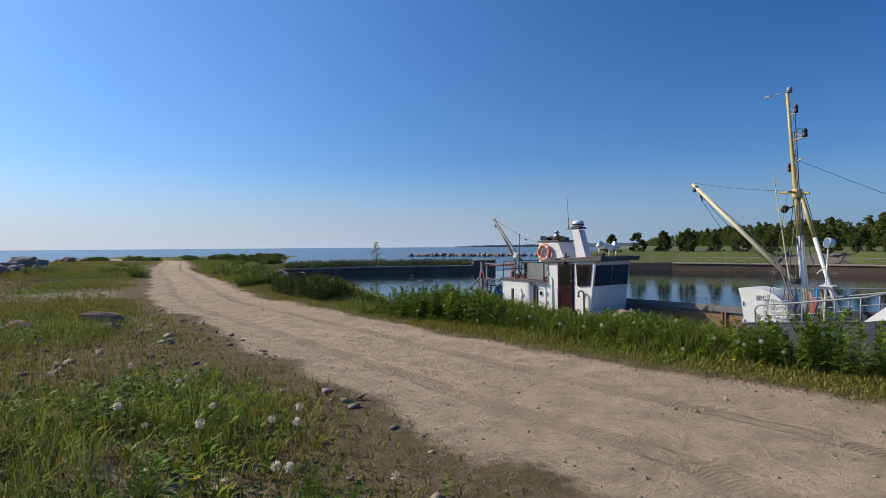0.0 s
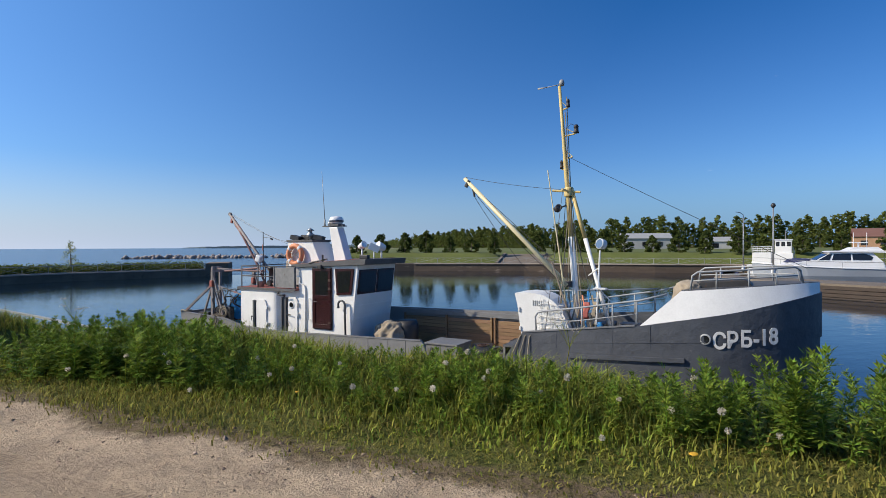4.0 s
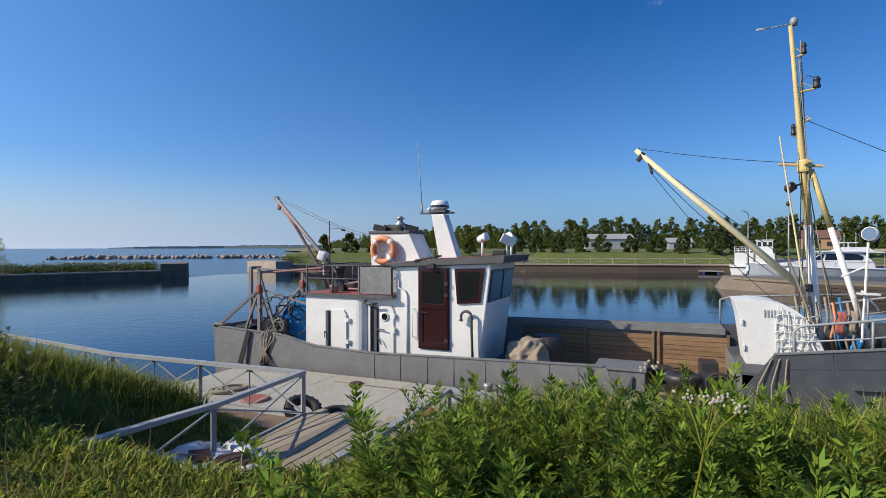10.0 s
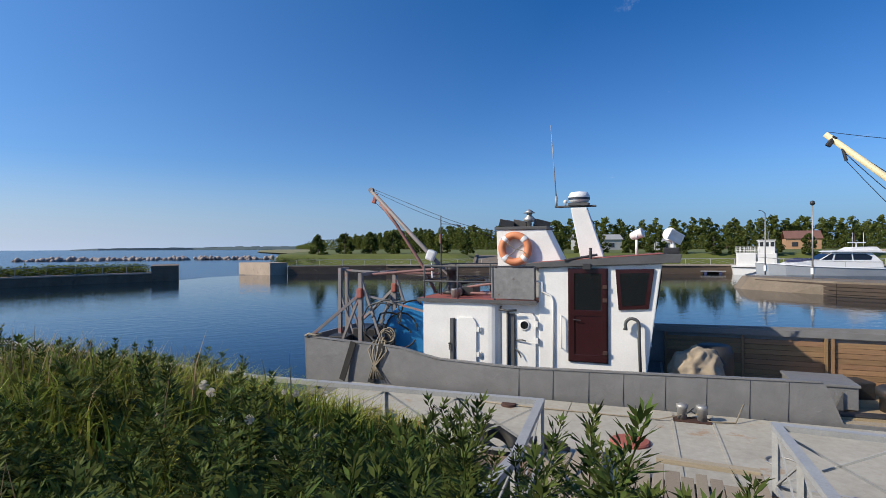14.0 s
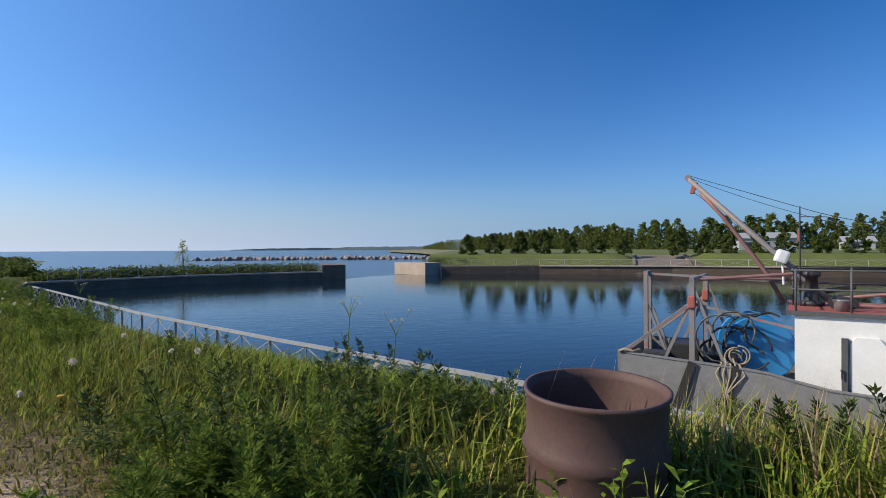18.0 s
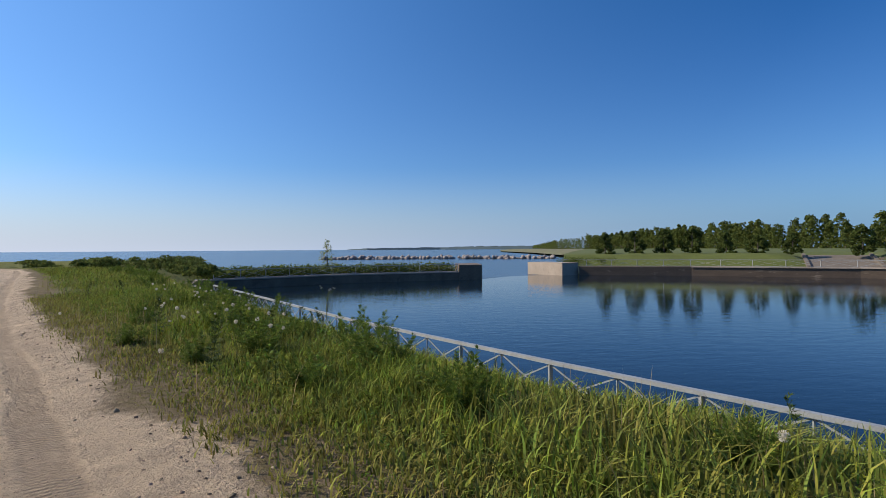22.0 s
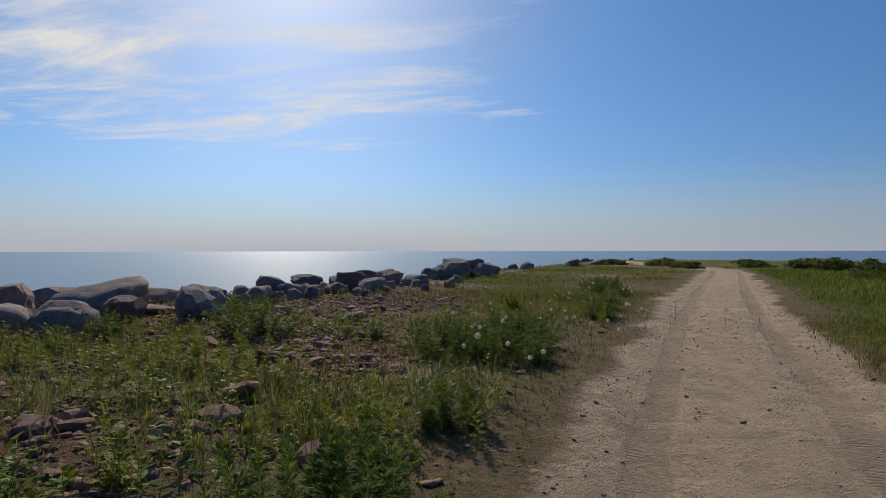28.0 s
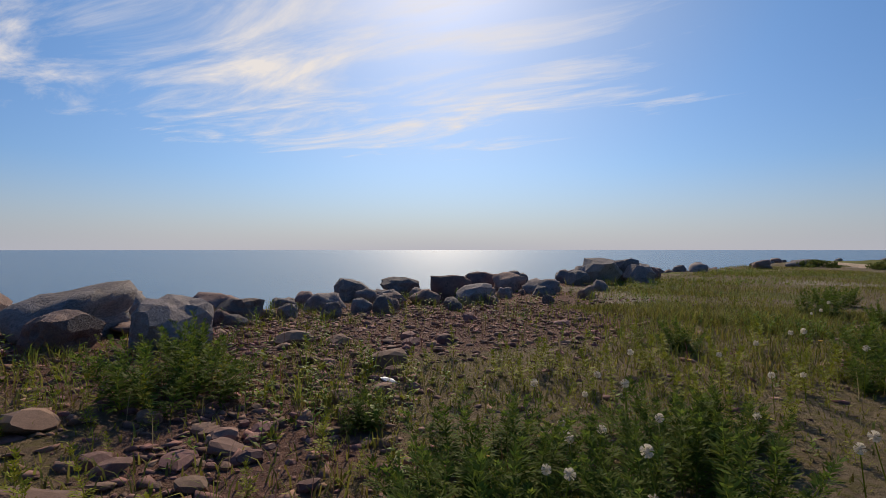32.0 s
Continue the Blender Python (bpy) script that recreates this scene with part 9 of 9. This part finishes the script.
# ---- small herbs, rosettes and tussocks, stamped from a few shapes ----
def leaf_quad(base, ahead, across, length, wide, lift):
    """A lance leaf bent upwards in two quads."""
    mid = base + ahead * length * 0.5 + np.array((0, 0, lift * length * 0.6))
    tip = base + ahead * length + np.array((0, 0, lift * length * 0.75))
    w = across * wide
    return [(base - w * 0.2, base + w * 0.2, mid + w, mid - w), (mid - w, mid + w, tip + w * 0.12, tip - w * 0.12)]


def stamp_herb(rng):
    out, lean = [], rng.uniform(-0.25, 0.25, 2)
    for i in range(9):
        t = 0.08 + 0.92 * i / 8
        a = i * 2.4 + rng.uniform(-0.4, 0.4)
        ahead = np.array((math.cos(a), math.sin(a), 0))
        across = np.array((-math.sin(a), math.cos(a), 0))
        out += leaf_quad(np.array((lean[0] * t, lean[1] * t, t * 0.9)), ahead, across, rng.uniform(0.24, 0.40) * (1.2 - 0.55 * t), rng.uniform(0.05, 0.085), rng.uniform(0.2, 0.8))
    w = np.array((0.014, 0, 0))
    top = np.array((lean[0], lean[1], 0.92))
    out.append((-w, w, top + w * 0.5, top - w * 0.5))
    return np.array(out)


def stamp_rosette(rng):
    out = []
    for i in range(8):
        a = i * 2.4 + rng.uniform(-0.3, 0.3)
        ahead, across = np.array((math.cos(a), math.sin(a), 0)), np.array((-math.sin(a), math.cos(a), 0))
        out += leaf_quad(np.zeros(3), ahead, across, rng.uniform(0.6, 1.05), rng.uniform(0.10, 0.17), rng.uniform(0.25, 1.3))
    return np.array(out)


def stamp_tussock(rng):
    out = []
    for i in range(9):
        a = rng.uniform(0, 6.28)
        ahead, across = np.array((math.cos(a), math.sin(a), 0)), np.array((-math.sin(a), math.cos(a), 0))
        k = rng.uniform(0.3, 1.2)
        out += leaf_quad(ahead * rng.uniform(0, 0.12), ahead * k, across, rng.uniform(0.8, 1.2), 0.016, rng.uniform(0.9, 1.3) / 0.75)
    return np.array(out)


def stamp_all(name, label, kinds, pts, sizes, material, rng, category="herbs"):
    zs = ground_height(pts[:, 0], pts[:, 1])
    which = rng.randint(len(kinds), size=len(pts))
    vs = []
    for k, q in enumerate(kinds):
        sel = which == k
        n = int(sel.sum())
        a, sz = rng.uniform(0, 6.28, n), sizes[sel]
        c, s_ = np.cos(a)[:, None, None], np.sin(a)[:, None, None]
        z3 = sz[:, None, None]
        x = (q[None, ..., 0] * c - q[None, ..., 1] * s_) * z3 + pts[sel][:, 0][:, None, None]
        y = (q[None, ..., 0] * s_ + q[None, ..., 1] * c) * z3 + pts[sel][:, 1][:, None, None]
        z = q[None, ..., 2] * z3 * rng.uniform(0.75, 1.2, n)[:, None, None] + zs[sel][:, None, None] - 0.01
        vs.append(np.stack((x, y, z), -1).reshape(-1, 3))
    v = np.concatenate(vs)
    return tagged(new(name, fast(name, v, np.arange(len(v)).reshape(-1, 4), material)), label, category, kind="stuff")


r3 = np.random.RandomState(77)
herb_kinds, rosettes, tussocks = [stamp_herb(r3) for k in range(6)], [stamp_rosette(r3) for k in range(5)], [stamp_tussock(r3) for k in range(6)]
spread_pts = np.concatenate((strip(ROAD_LEFT, -5, 13, -6.5, -0.15, 110), strip(ROAD_LEFT, 13, 22, -8.0, -0.2, 40), strip(ROAD_LEFT, 22, 36, -9.5, -0.15, 95), strip(ROAD_LEFT, 36, 56, -9.0, -0.2, 30), strip(ROAD_RIGHT, -1, 22, 0.25, 4.6, 40), strip(ROAD_RIGHT, 22, 36, 0.25, 4.6, 80), strip(ROAD_RIGHT, 34, 56, 0.3, 5.5, 35)))
p, rr, rl, q, s, sand, rub, bare, free = sample(0, 0, 0, 0, 0, spread_pts)
big, small = wave(p[:, 0] * 1.25, p[:, 1] * 1.25, 71), wave(p[:, 0] * 3.2, p[:, 1] * 3.2, 72)
edge = np.where(rl > 0, rl, rr)
grow = step(edge, 0.1, 1.6)
chance = (0.10 + 0.75 * step(big + 0.6 * small, -0.35, 0.6)) * (0.25 + 0.75 * grow) * (1 - 0.72 * rub) * (1 - 0.6 * bare)
ok = free & (sand < 0.35) & (rng.uniform(size=len(p)) < chance)
p, big, small, edge, grow, rub = p[ok], big[ok], small[ok], edge[ok], grow[ok], rub[ok]
pickn = rng.uniform(size=len(p)) + 0.30 * small
near0 = 1 - step(p[:, 1], 6.0, 14.0)
size = (0.06 + (0.12 + 0.02 * near0) * grow * (0.4 + 0.6 * step(big, -0.5, 0.8))) * rng.uniform(0.6, 1.35, len(p))
a, b, c = pickn < 0.38, (pickn >= 0.38) & (pickn < 0.62), pickn >= 0.62
stamp_all("upright_herbs", "small upright leafy herbs among the grass", herb_kinds, p[a], size[a] * 1.15, LEAF, rng)
stamp_all("rosettes", "yellow-green leaf rosettes between grass and stones", rosettes, p[b], size[b] * 0.62, HERB, rng)
stamp_all("tussocks", "loose tufts of yellow-green grass", tussocks, p[c], size[c] * 1.0, GRASS, rng, "grass")


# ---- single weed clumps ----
# Darker copy of weed_leaf: the clumps' shade is put into the colour.
CLUMP_LEAF = mat("shaded_tansy_leaf", (0.150, 0.212, 0.034), 0.6, tone=(0.070, 0.105, 0.020), scale=2, fine=30, bump=0.0, vary=0.4, island=True, through_light=0.48, spec=0.05)


def clump_mesh(seed, n, radius, high):
    r = np.random.RandomState(seed)
    vs = []
    for i in range(n):
        a, d = r.uniform(0, 6.28), radius * math.sqrt(r.uniform())
        qd = stems[r.randint(len(stems))]
        h = high * r.uniform(0.65, 1.1) * (1 - 0.35 * d / radius)
        t = r.uniform(0, 6.28)
        c, s = math.cos(t), math.sin(t)
        tilt = 0.45 * d / radius
        x, y, z = (qd[..., 0] * c - qd[..., 1] * s) * high, (qd[..., 0] * s + qd[..., 1] * c) * high, qd[..., 2] * h
        vs.append(np.stack((x + math.cos(a) * (d + z * tilt), y + math.sin(a) * (d + z * tilt), z), -1).reshape(-1, 3))
    v = np.concatenate(vs)
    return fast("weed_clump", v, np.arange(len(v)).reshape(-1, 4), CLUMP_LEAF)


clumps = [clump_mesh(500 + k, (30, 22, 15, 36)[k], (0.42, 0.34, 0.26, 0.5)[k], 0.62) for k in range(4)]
clump_spots = [(-11.9, 28.0, 2, 0.55), (-10.6, 28.6, 1, 0.6), (-12.4, 30.0, 1, 0.5), (-11.3, 31.4, 2, 0.7), (-13.0, 33.2, 3, 0.55), (-12.0, 33.6, 0, 0.7), (-14.4, 36.6, 1, 0.6), (-13.4, 37.0, 3, 0.7), (-15.4, 40.2, 0, 0.8), (-17.0, 44.5, 3, 0.9), (-18.5, 48.5, 0, 0.9), (-20.5, 52.0, 3, 0.9), (-0.55, 11.35, 3, 0.95), (-0.15, 11.0, 0, 0.9), (-0.9, 11.75, 1, 0.8), (0.2, 10.6, 3, 0.9), (-6.95, 19.3, 3, 0.82), (-6.6, 19.65, 0, 0.85), (-7.05, 19.6, 1, 0.65), (-6.5, 19.25, 1, 0.6), (-5.7, 20.3, 0, 0.6), (-5.3, 20.6, 3, 0.6), (-7.3, 20.9, 1, 0.45), (-4.1, 19.4, 0, 0.55), (-9.1, 28.6, 0, 0.95), (-10.7, 31.75, 1, 0.9), (-12.0, 34.9, 3, 1.0), (-11.0, 29.2, 1, 0.8), (-10.2, 27.0, 2, 0.8), (-9.0, 26.2, 1, 0.8), (-13.2, 38.5, 0, 1.1), (-14.5, 42.0, 3, 1.1), (-20.6, 28.0, 0, 0.95), (-18.6, 29.7, 3, 0.78), (-17.9, 29.3, 0, 0.75), (-17.35, 29.7, 3, 0.72), (-17.9, 30.3, 3, 0.8), (-18.6, 30.7, 0, 0.7), (-18.5, 31.2, 1, 0.65), (-16.05, 27.9, 1, 0.6), (-18.95, 33.2, 1, 0.5), (-19.2, 33.6, 2, 0.7), (-15.1, 26.5, 0, 0.85), (-15.5, 26.9, 2, 0.75), (-20.0, 34.7, 1, 0.75), (-21.75, 28.0, 2, 0.85), (-21.2, 26.2, 2, 0.7), (-19.0, 35.8, 2, 0.7), (-22.5, 37.5, 1, 0.8), (-24.0, 40.0, 3, 0.8), (-2.9, 3.2, 1, 0.55), (-1.5, 2.6, 2, 0.55), (-0.6, 2.55, 2, 0.6), (-3.9, 4.4, 2, 0.5), (-8.5, 24.6, 1, 0.7), (-9.6, 25.4, 2, 0.6), (-9.9, 28.0, 1, 0.55), (-11.6, 30.9, 2, 0.6), (-12.3, 32.6, 1, 0.6), (-10.0, 30.0, 3, 0.5), (-7.3, 23.2, 2, 0.55), (-13.6, 35.6, 2, 0.6), (-12.8, 31.2, 2, 0.5), (-10.9, 26.8, 2, 0.5), (-19.6, 29.2, 2, 0.5), (-20.8, 33.0, 1, 0.6), (-21.6, 37.6, 2, 0.6)]
for x, y, k, sc in clump_spots:
    if along(ROAD_RIGHT, np.array([x]), np.array([y]))[0] < 0.4 and along(ROAD_LEFT, np.array([x]), np.array([y]))[0] > -0.4:
        continue
    z = float(ground_height(np.array([x]), np.array([y]))[0])
    ob = new("weed_clump", clumps[k])
    ob.matrix_world = pose(x, y, z - 0.02, 0, 0, rng.uniform(0, 360)) @ Matrix.Diagonal((sc, sc, sc, 1))
    tagged(ob, "bushy clump of feathery green weeds in the grass", "weed", "weed clumps")


# ---- dandelion clocks, yellow flowers and cow parsley ----
def dandelion(high, seed, gold=False):
    r = np.random.RandomState(seed)
    ob = thing("dandelion", "yellow dandelion flower in the grass" if gold else "dandelion seed head on a thin stalk", "dandelion", None, "dandelions")
    bm = new_bm()
    bx_, by_ = r.uniform(-0.05, 0.05, 2)
    tube(bm, [(0, 0, 0), (bx_ * 0.3, by_ * 0.3, high * 0.5), (bx_, by_, high)], 0.003, 5)
    part("stalk", bm, HERB, ob)
    bm = new_bm()
    if gold:
        lathe(bm, [(0.004, -0.006), (0.012, 0.0), (0.024, 0.006), (0.022, 0.012), (0.006, 0.014)], pose(bx_, by_, high), 12)
    else:
        bmesh.ops.create_icosphere(bm, subdivisions=2, radius=0.009, matrix=pose(bx_, by_, high + 0.018))
        for k in range(70):
            d = Vector(r.normal(size=3)).normalized()
            c = Vector((bx_, by_, high + 0.018))
            o = d.orthogonal().normalized() * 0.0035
            tip = c + d * 0.026
            bm.faces.new([bm.verts.new(v) for v in (c + d * 0.006, tip - o, tip + o)])
    part("flower" if gold else "seed_head", bm, YELLOW if gold else FLUFF, ob)
    return ob


heads = [dandelion(0.22 + 0.06 * k, 900 + k) for k in range(4)]
golds = [dandelion(0.10 + 0.05 * k, 930 + k, True) for k in range(2)]
places = [(0.9, 6.95), (-1.0, 11.1), (-11.6, 29.3), (-11.5, 28.9), (-11.3, 28.6), (-11.9, 30.2)]
spots = []
for cx, cy, n, r in ((-0.5, 2.7, 4, 0.4), (-1.7, 3.2, 7, 0.9), (-3.2, 4.8, 6, 1.2), (2.3, 7.6, 9, 0.7), (1.3, 8.9, 7, 0.7), (3.3, 6.3, 9, 0.8), (0.1, 9.9, 4, 0.6), (-3.4, 16.2, 6, 0.6), (-11.2, 29.0, 14, 0.9), (-12.0, 31.5, 14, 1.2), (-10.4, 27.3, 7, 0.9), (-18.2, 30.0, 12, 0.7), (-17.6, 31.0, 8, 0.8), (-19.2, 32.0, 10, 1.0), (-18.0, 33.5, 10, 1.2), (-16.6, 29.0, 6, 0.6), (-3.6, 17.2, 8, 0.8), (-5.2, 20.2, 5, 0.8), (-7.9, 21.8, 6, 0.9), (-20.6, 35.4, 8, 1.2), (-12.6, 34.5, 10, 1.5)):
    for k in range(n):
        spots.append((cx + rng.normal() * r * 0.6, cy + rng.normal() * r * 0.6))
used = set()
for i, (x, y) in enumerate(spots):
    if abs(along(ROAD_RIGHT, np.array([x]), np.array([y]))[0]) < 0.25:
        continue
    z = float(ground_height(np.array([x]), np.array([y]))[0])
    gold = i % 11 == 5
    src = golds[i % 2] if gold else heads[i % 4]
    sc = rng.uniform(0.75, 1.1)
    m = pose(x, y, z - 0.01, 0, 0, rng.uniform(0, 360))
    if src not in used:
        used.add(src)
        src.matrix_world = m
    else:
        made = copy_thing(src, m)
        made.scale = (sc, sc, sc)


def cow_parsley(at, high, seed):
    r = np.random.RandomState(seed)
    z = float(ground_height(np.array([at[0]]), np.array([at[1]]))[0])
    ob = thing("cow_parsley", "white flowering cow parsley standing above the grass", "flower", Matrix.Translation((*at, z)), "cow parsley")
    bm = new_bm()
    tube(bm, [(0, 0, 0), (0.02, 0.01, high * 0.5), (0.03, -0.02, high * 0.7)], [0.006, 0.005, 0.004], 6)
    part("stalk", bm, HERB, ob)
    for k in range(5):
        a, l = k * 1.3 + r.uniform(-0.3, 0.3), r.uniform(0.12, 0.24)
        top = Vector((0.03 + math.cos(a) * l * 0.7, -0.02 + math.sin(a) * l * 0.7, high * 0.7 + l * 1.1))
        bm = new_bm()
        tube(bm, [(0.03, -0.02, high * 0.7), Vector((0.03, -0.02, high * 0.7)).lerp(top, 0.5) + Vector((0, 0, 0.02)), top], 0.0025, 5)
        st = part("branch", bm, HERB, ob)
        bm = new_bm()
        for j in range(11):
            c = top + Vector((r.normal() * 0.018, r.normal() * 0.018, r.uniform(0.005, 0.03)))
            bmesh.ops.create_icosphere(bm, subdivisions=1, radius=0.005, matrix=Matrix.Translation(c))
        part("umbel", bm, FLUFF, st, "white flower umbel")


for k, (x, y, h) in enumerate(((-0.55, 10.75, 0.85), (-5.6, 23.0, 1.15), (-5.2, 22.6, 1.0), (-9.6, 30.6, 0.95), (3.9, 7.9, 0.8))):
    cow_parsley((x, y), h, 40 + k)

# ---- growth on the mole and at the end of the track ----
r2 = np.random.RandomState(8)
cs, rs = [], []
for k in range(430):
    t = r2.uniform(0, 1)
    i = min(3, int(t * 4))
    (ax, ay), (bx_, by_) = MOLE_FACE[i], MOLE_FACE[i + 1]
    f = r2.uniform()
    x, y = ax + (bx_ - ax) * f, ay + (by_ - ay) * f + r2.uniform(1.0, 4.6)
    if x > 4.2:
        continue
    q = r2.uniform(0.3, 0.75)
    cs.append((x, y, -1.42 + q * 0.5)), rs.append((q * 1.6, q * 1.6, q * 1.1))
v, f = leaf_cloud(r2, cs, rs, 55, 0.13)
tagged(new("mole_growth", fast("mole_growth", v, f, FAR_LEAF)), "wild green growth on top of the mole", "weeds", kind="stuff")
cs, rs = [], []
for k in range(60):
    x, y = 24.0 + r2.uniform(-2.0, 5.0), 91.0 + r2.uniform(-3.0, 3.0)
    q = r2.uniform(0.3, 0.6)
    cs.append((x, y, -0.7 + q * 0.3)), rs.append((q * 1.4, q * 1.4, q))
v, f = leaf_cloud(r2, cs, rs, 40, 0.09)
tagged(new("head_growth", fast("head_growth", v, f, FAR_LEAF)), "low green growth behind the pier head", "weeds", kind="stuff")
def mound(at, wide, high, seed):
    r = np.random.RandomState(seed)
    ob = thing("shrub", "low wild shrub beside the sandy track", "shrub", Matrix.Translation(at), "wild shrubs at the track end")
    for k in range(4):
        bm = new_bm()
        a = k * 1.6 + r.uniform(0, 1)
        tube(bm, [(0, 0, -0.05), (math.cos(a) * wide * 0.25, math.sin(a) * wide * 0.25, high * 0.4), (math.cos(a) * wide * 0.5, math.sin(a) * wide * 0.5, high * 0.75)], [0.03, 0.02, 0.006], 5)
        part("stem", bm, BARK, ob)
    cs, rs = [], []
    for k in range(34):
        a, d, h = r.uniform(0, 6.28), math.sqrt(r.uniform()), r.uniform(0.05, 1)
        d *= math.sqrt(max(0.05, 1 - h * h * 0.8))
        cs.append((math.cos(a) * d * wide, math.sin(a) * d * wide, h * high * 0.85)), rs.append((wide * 0.26, wide * 0.26, high * 0.22))
    v, f = leaf_cloud(r, cs, rs, 46, 0.085)
    crown = new("crown", fast("crown", v, f, FAR_LEAF))
    crown.parent = ob


for k, (x, y, w, h) in enumerate(((-18.8, 57.5, 1.6, 1.0), (-20.4, 60.5, 1.9, 1.25), (-22.5, 61.5, 1.7, 1.1), (-24.6, 61.0, 1.6, 1.15), (-17.6, 54.0, 1.2, 0.8), (-30.5, 64.5, 1.8, 0.9), (-33.0, 61.0, 1.4, 0.7), (-36.5, 63.5, 1.8, 0.9), (-40.0, 62.0, 1.5, 0.8), (-21.0, 67.0, 2.0, 1.1), (-28.0, 68.0, 2.0, 1.0), (-16.2, 50.5, 1.1, 0.7), (-27.0, 63.5, 1.2, 0.8))):
    mound((x, y, -0.1), w * 0.85, h * 0.75, 600 + k)
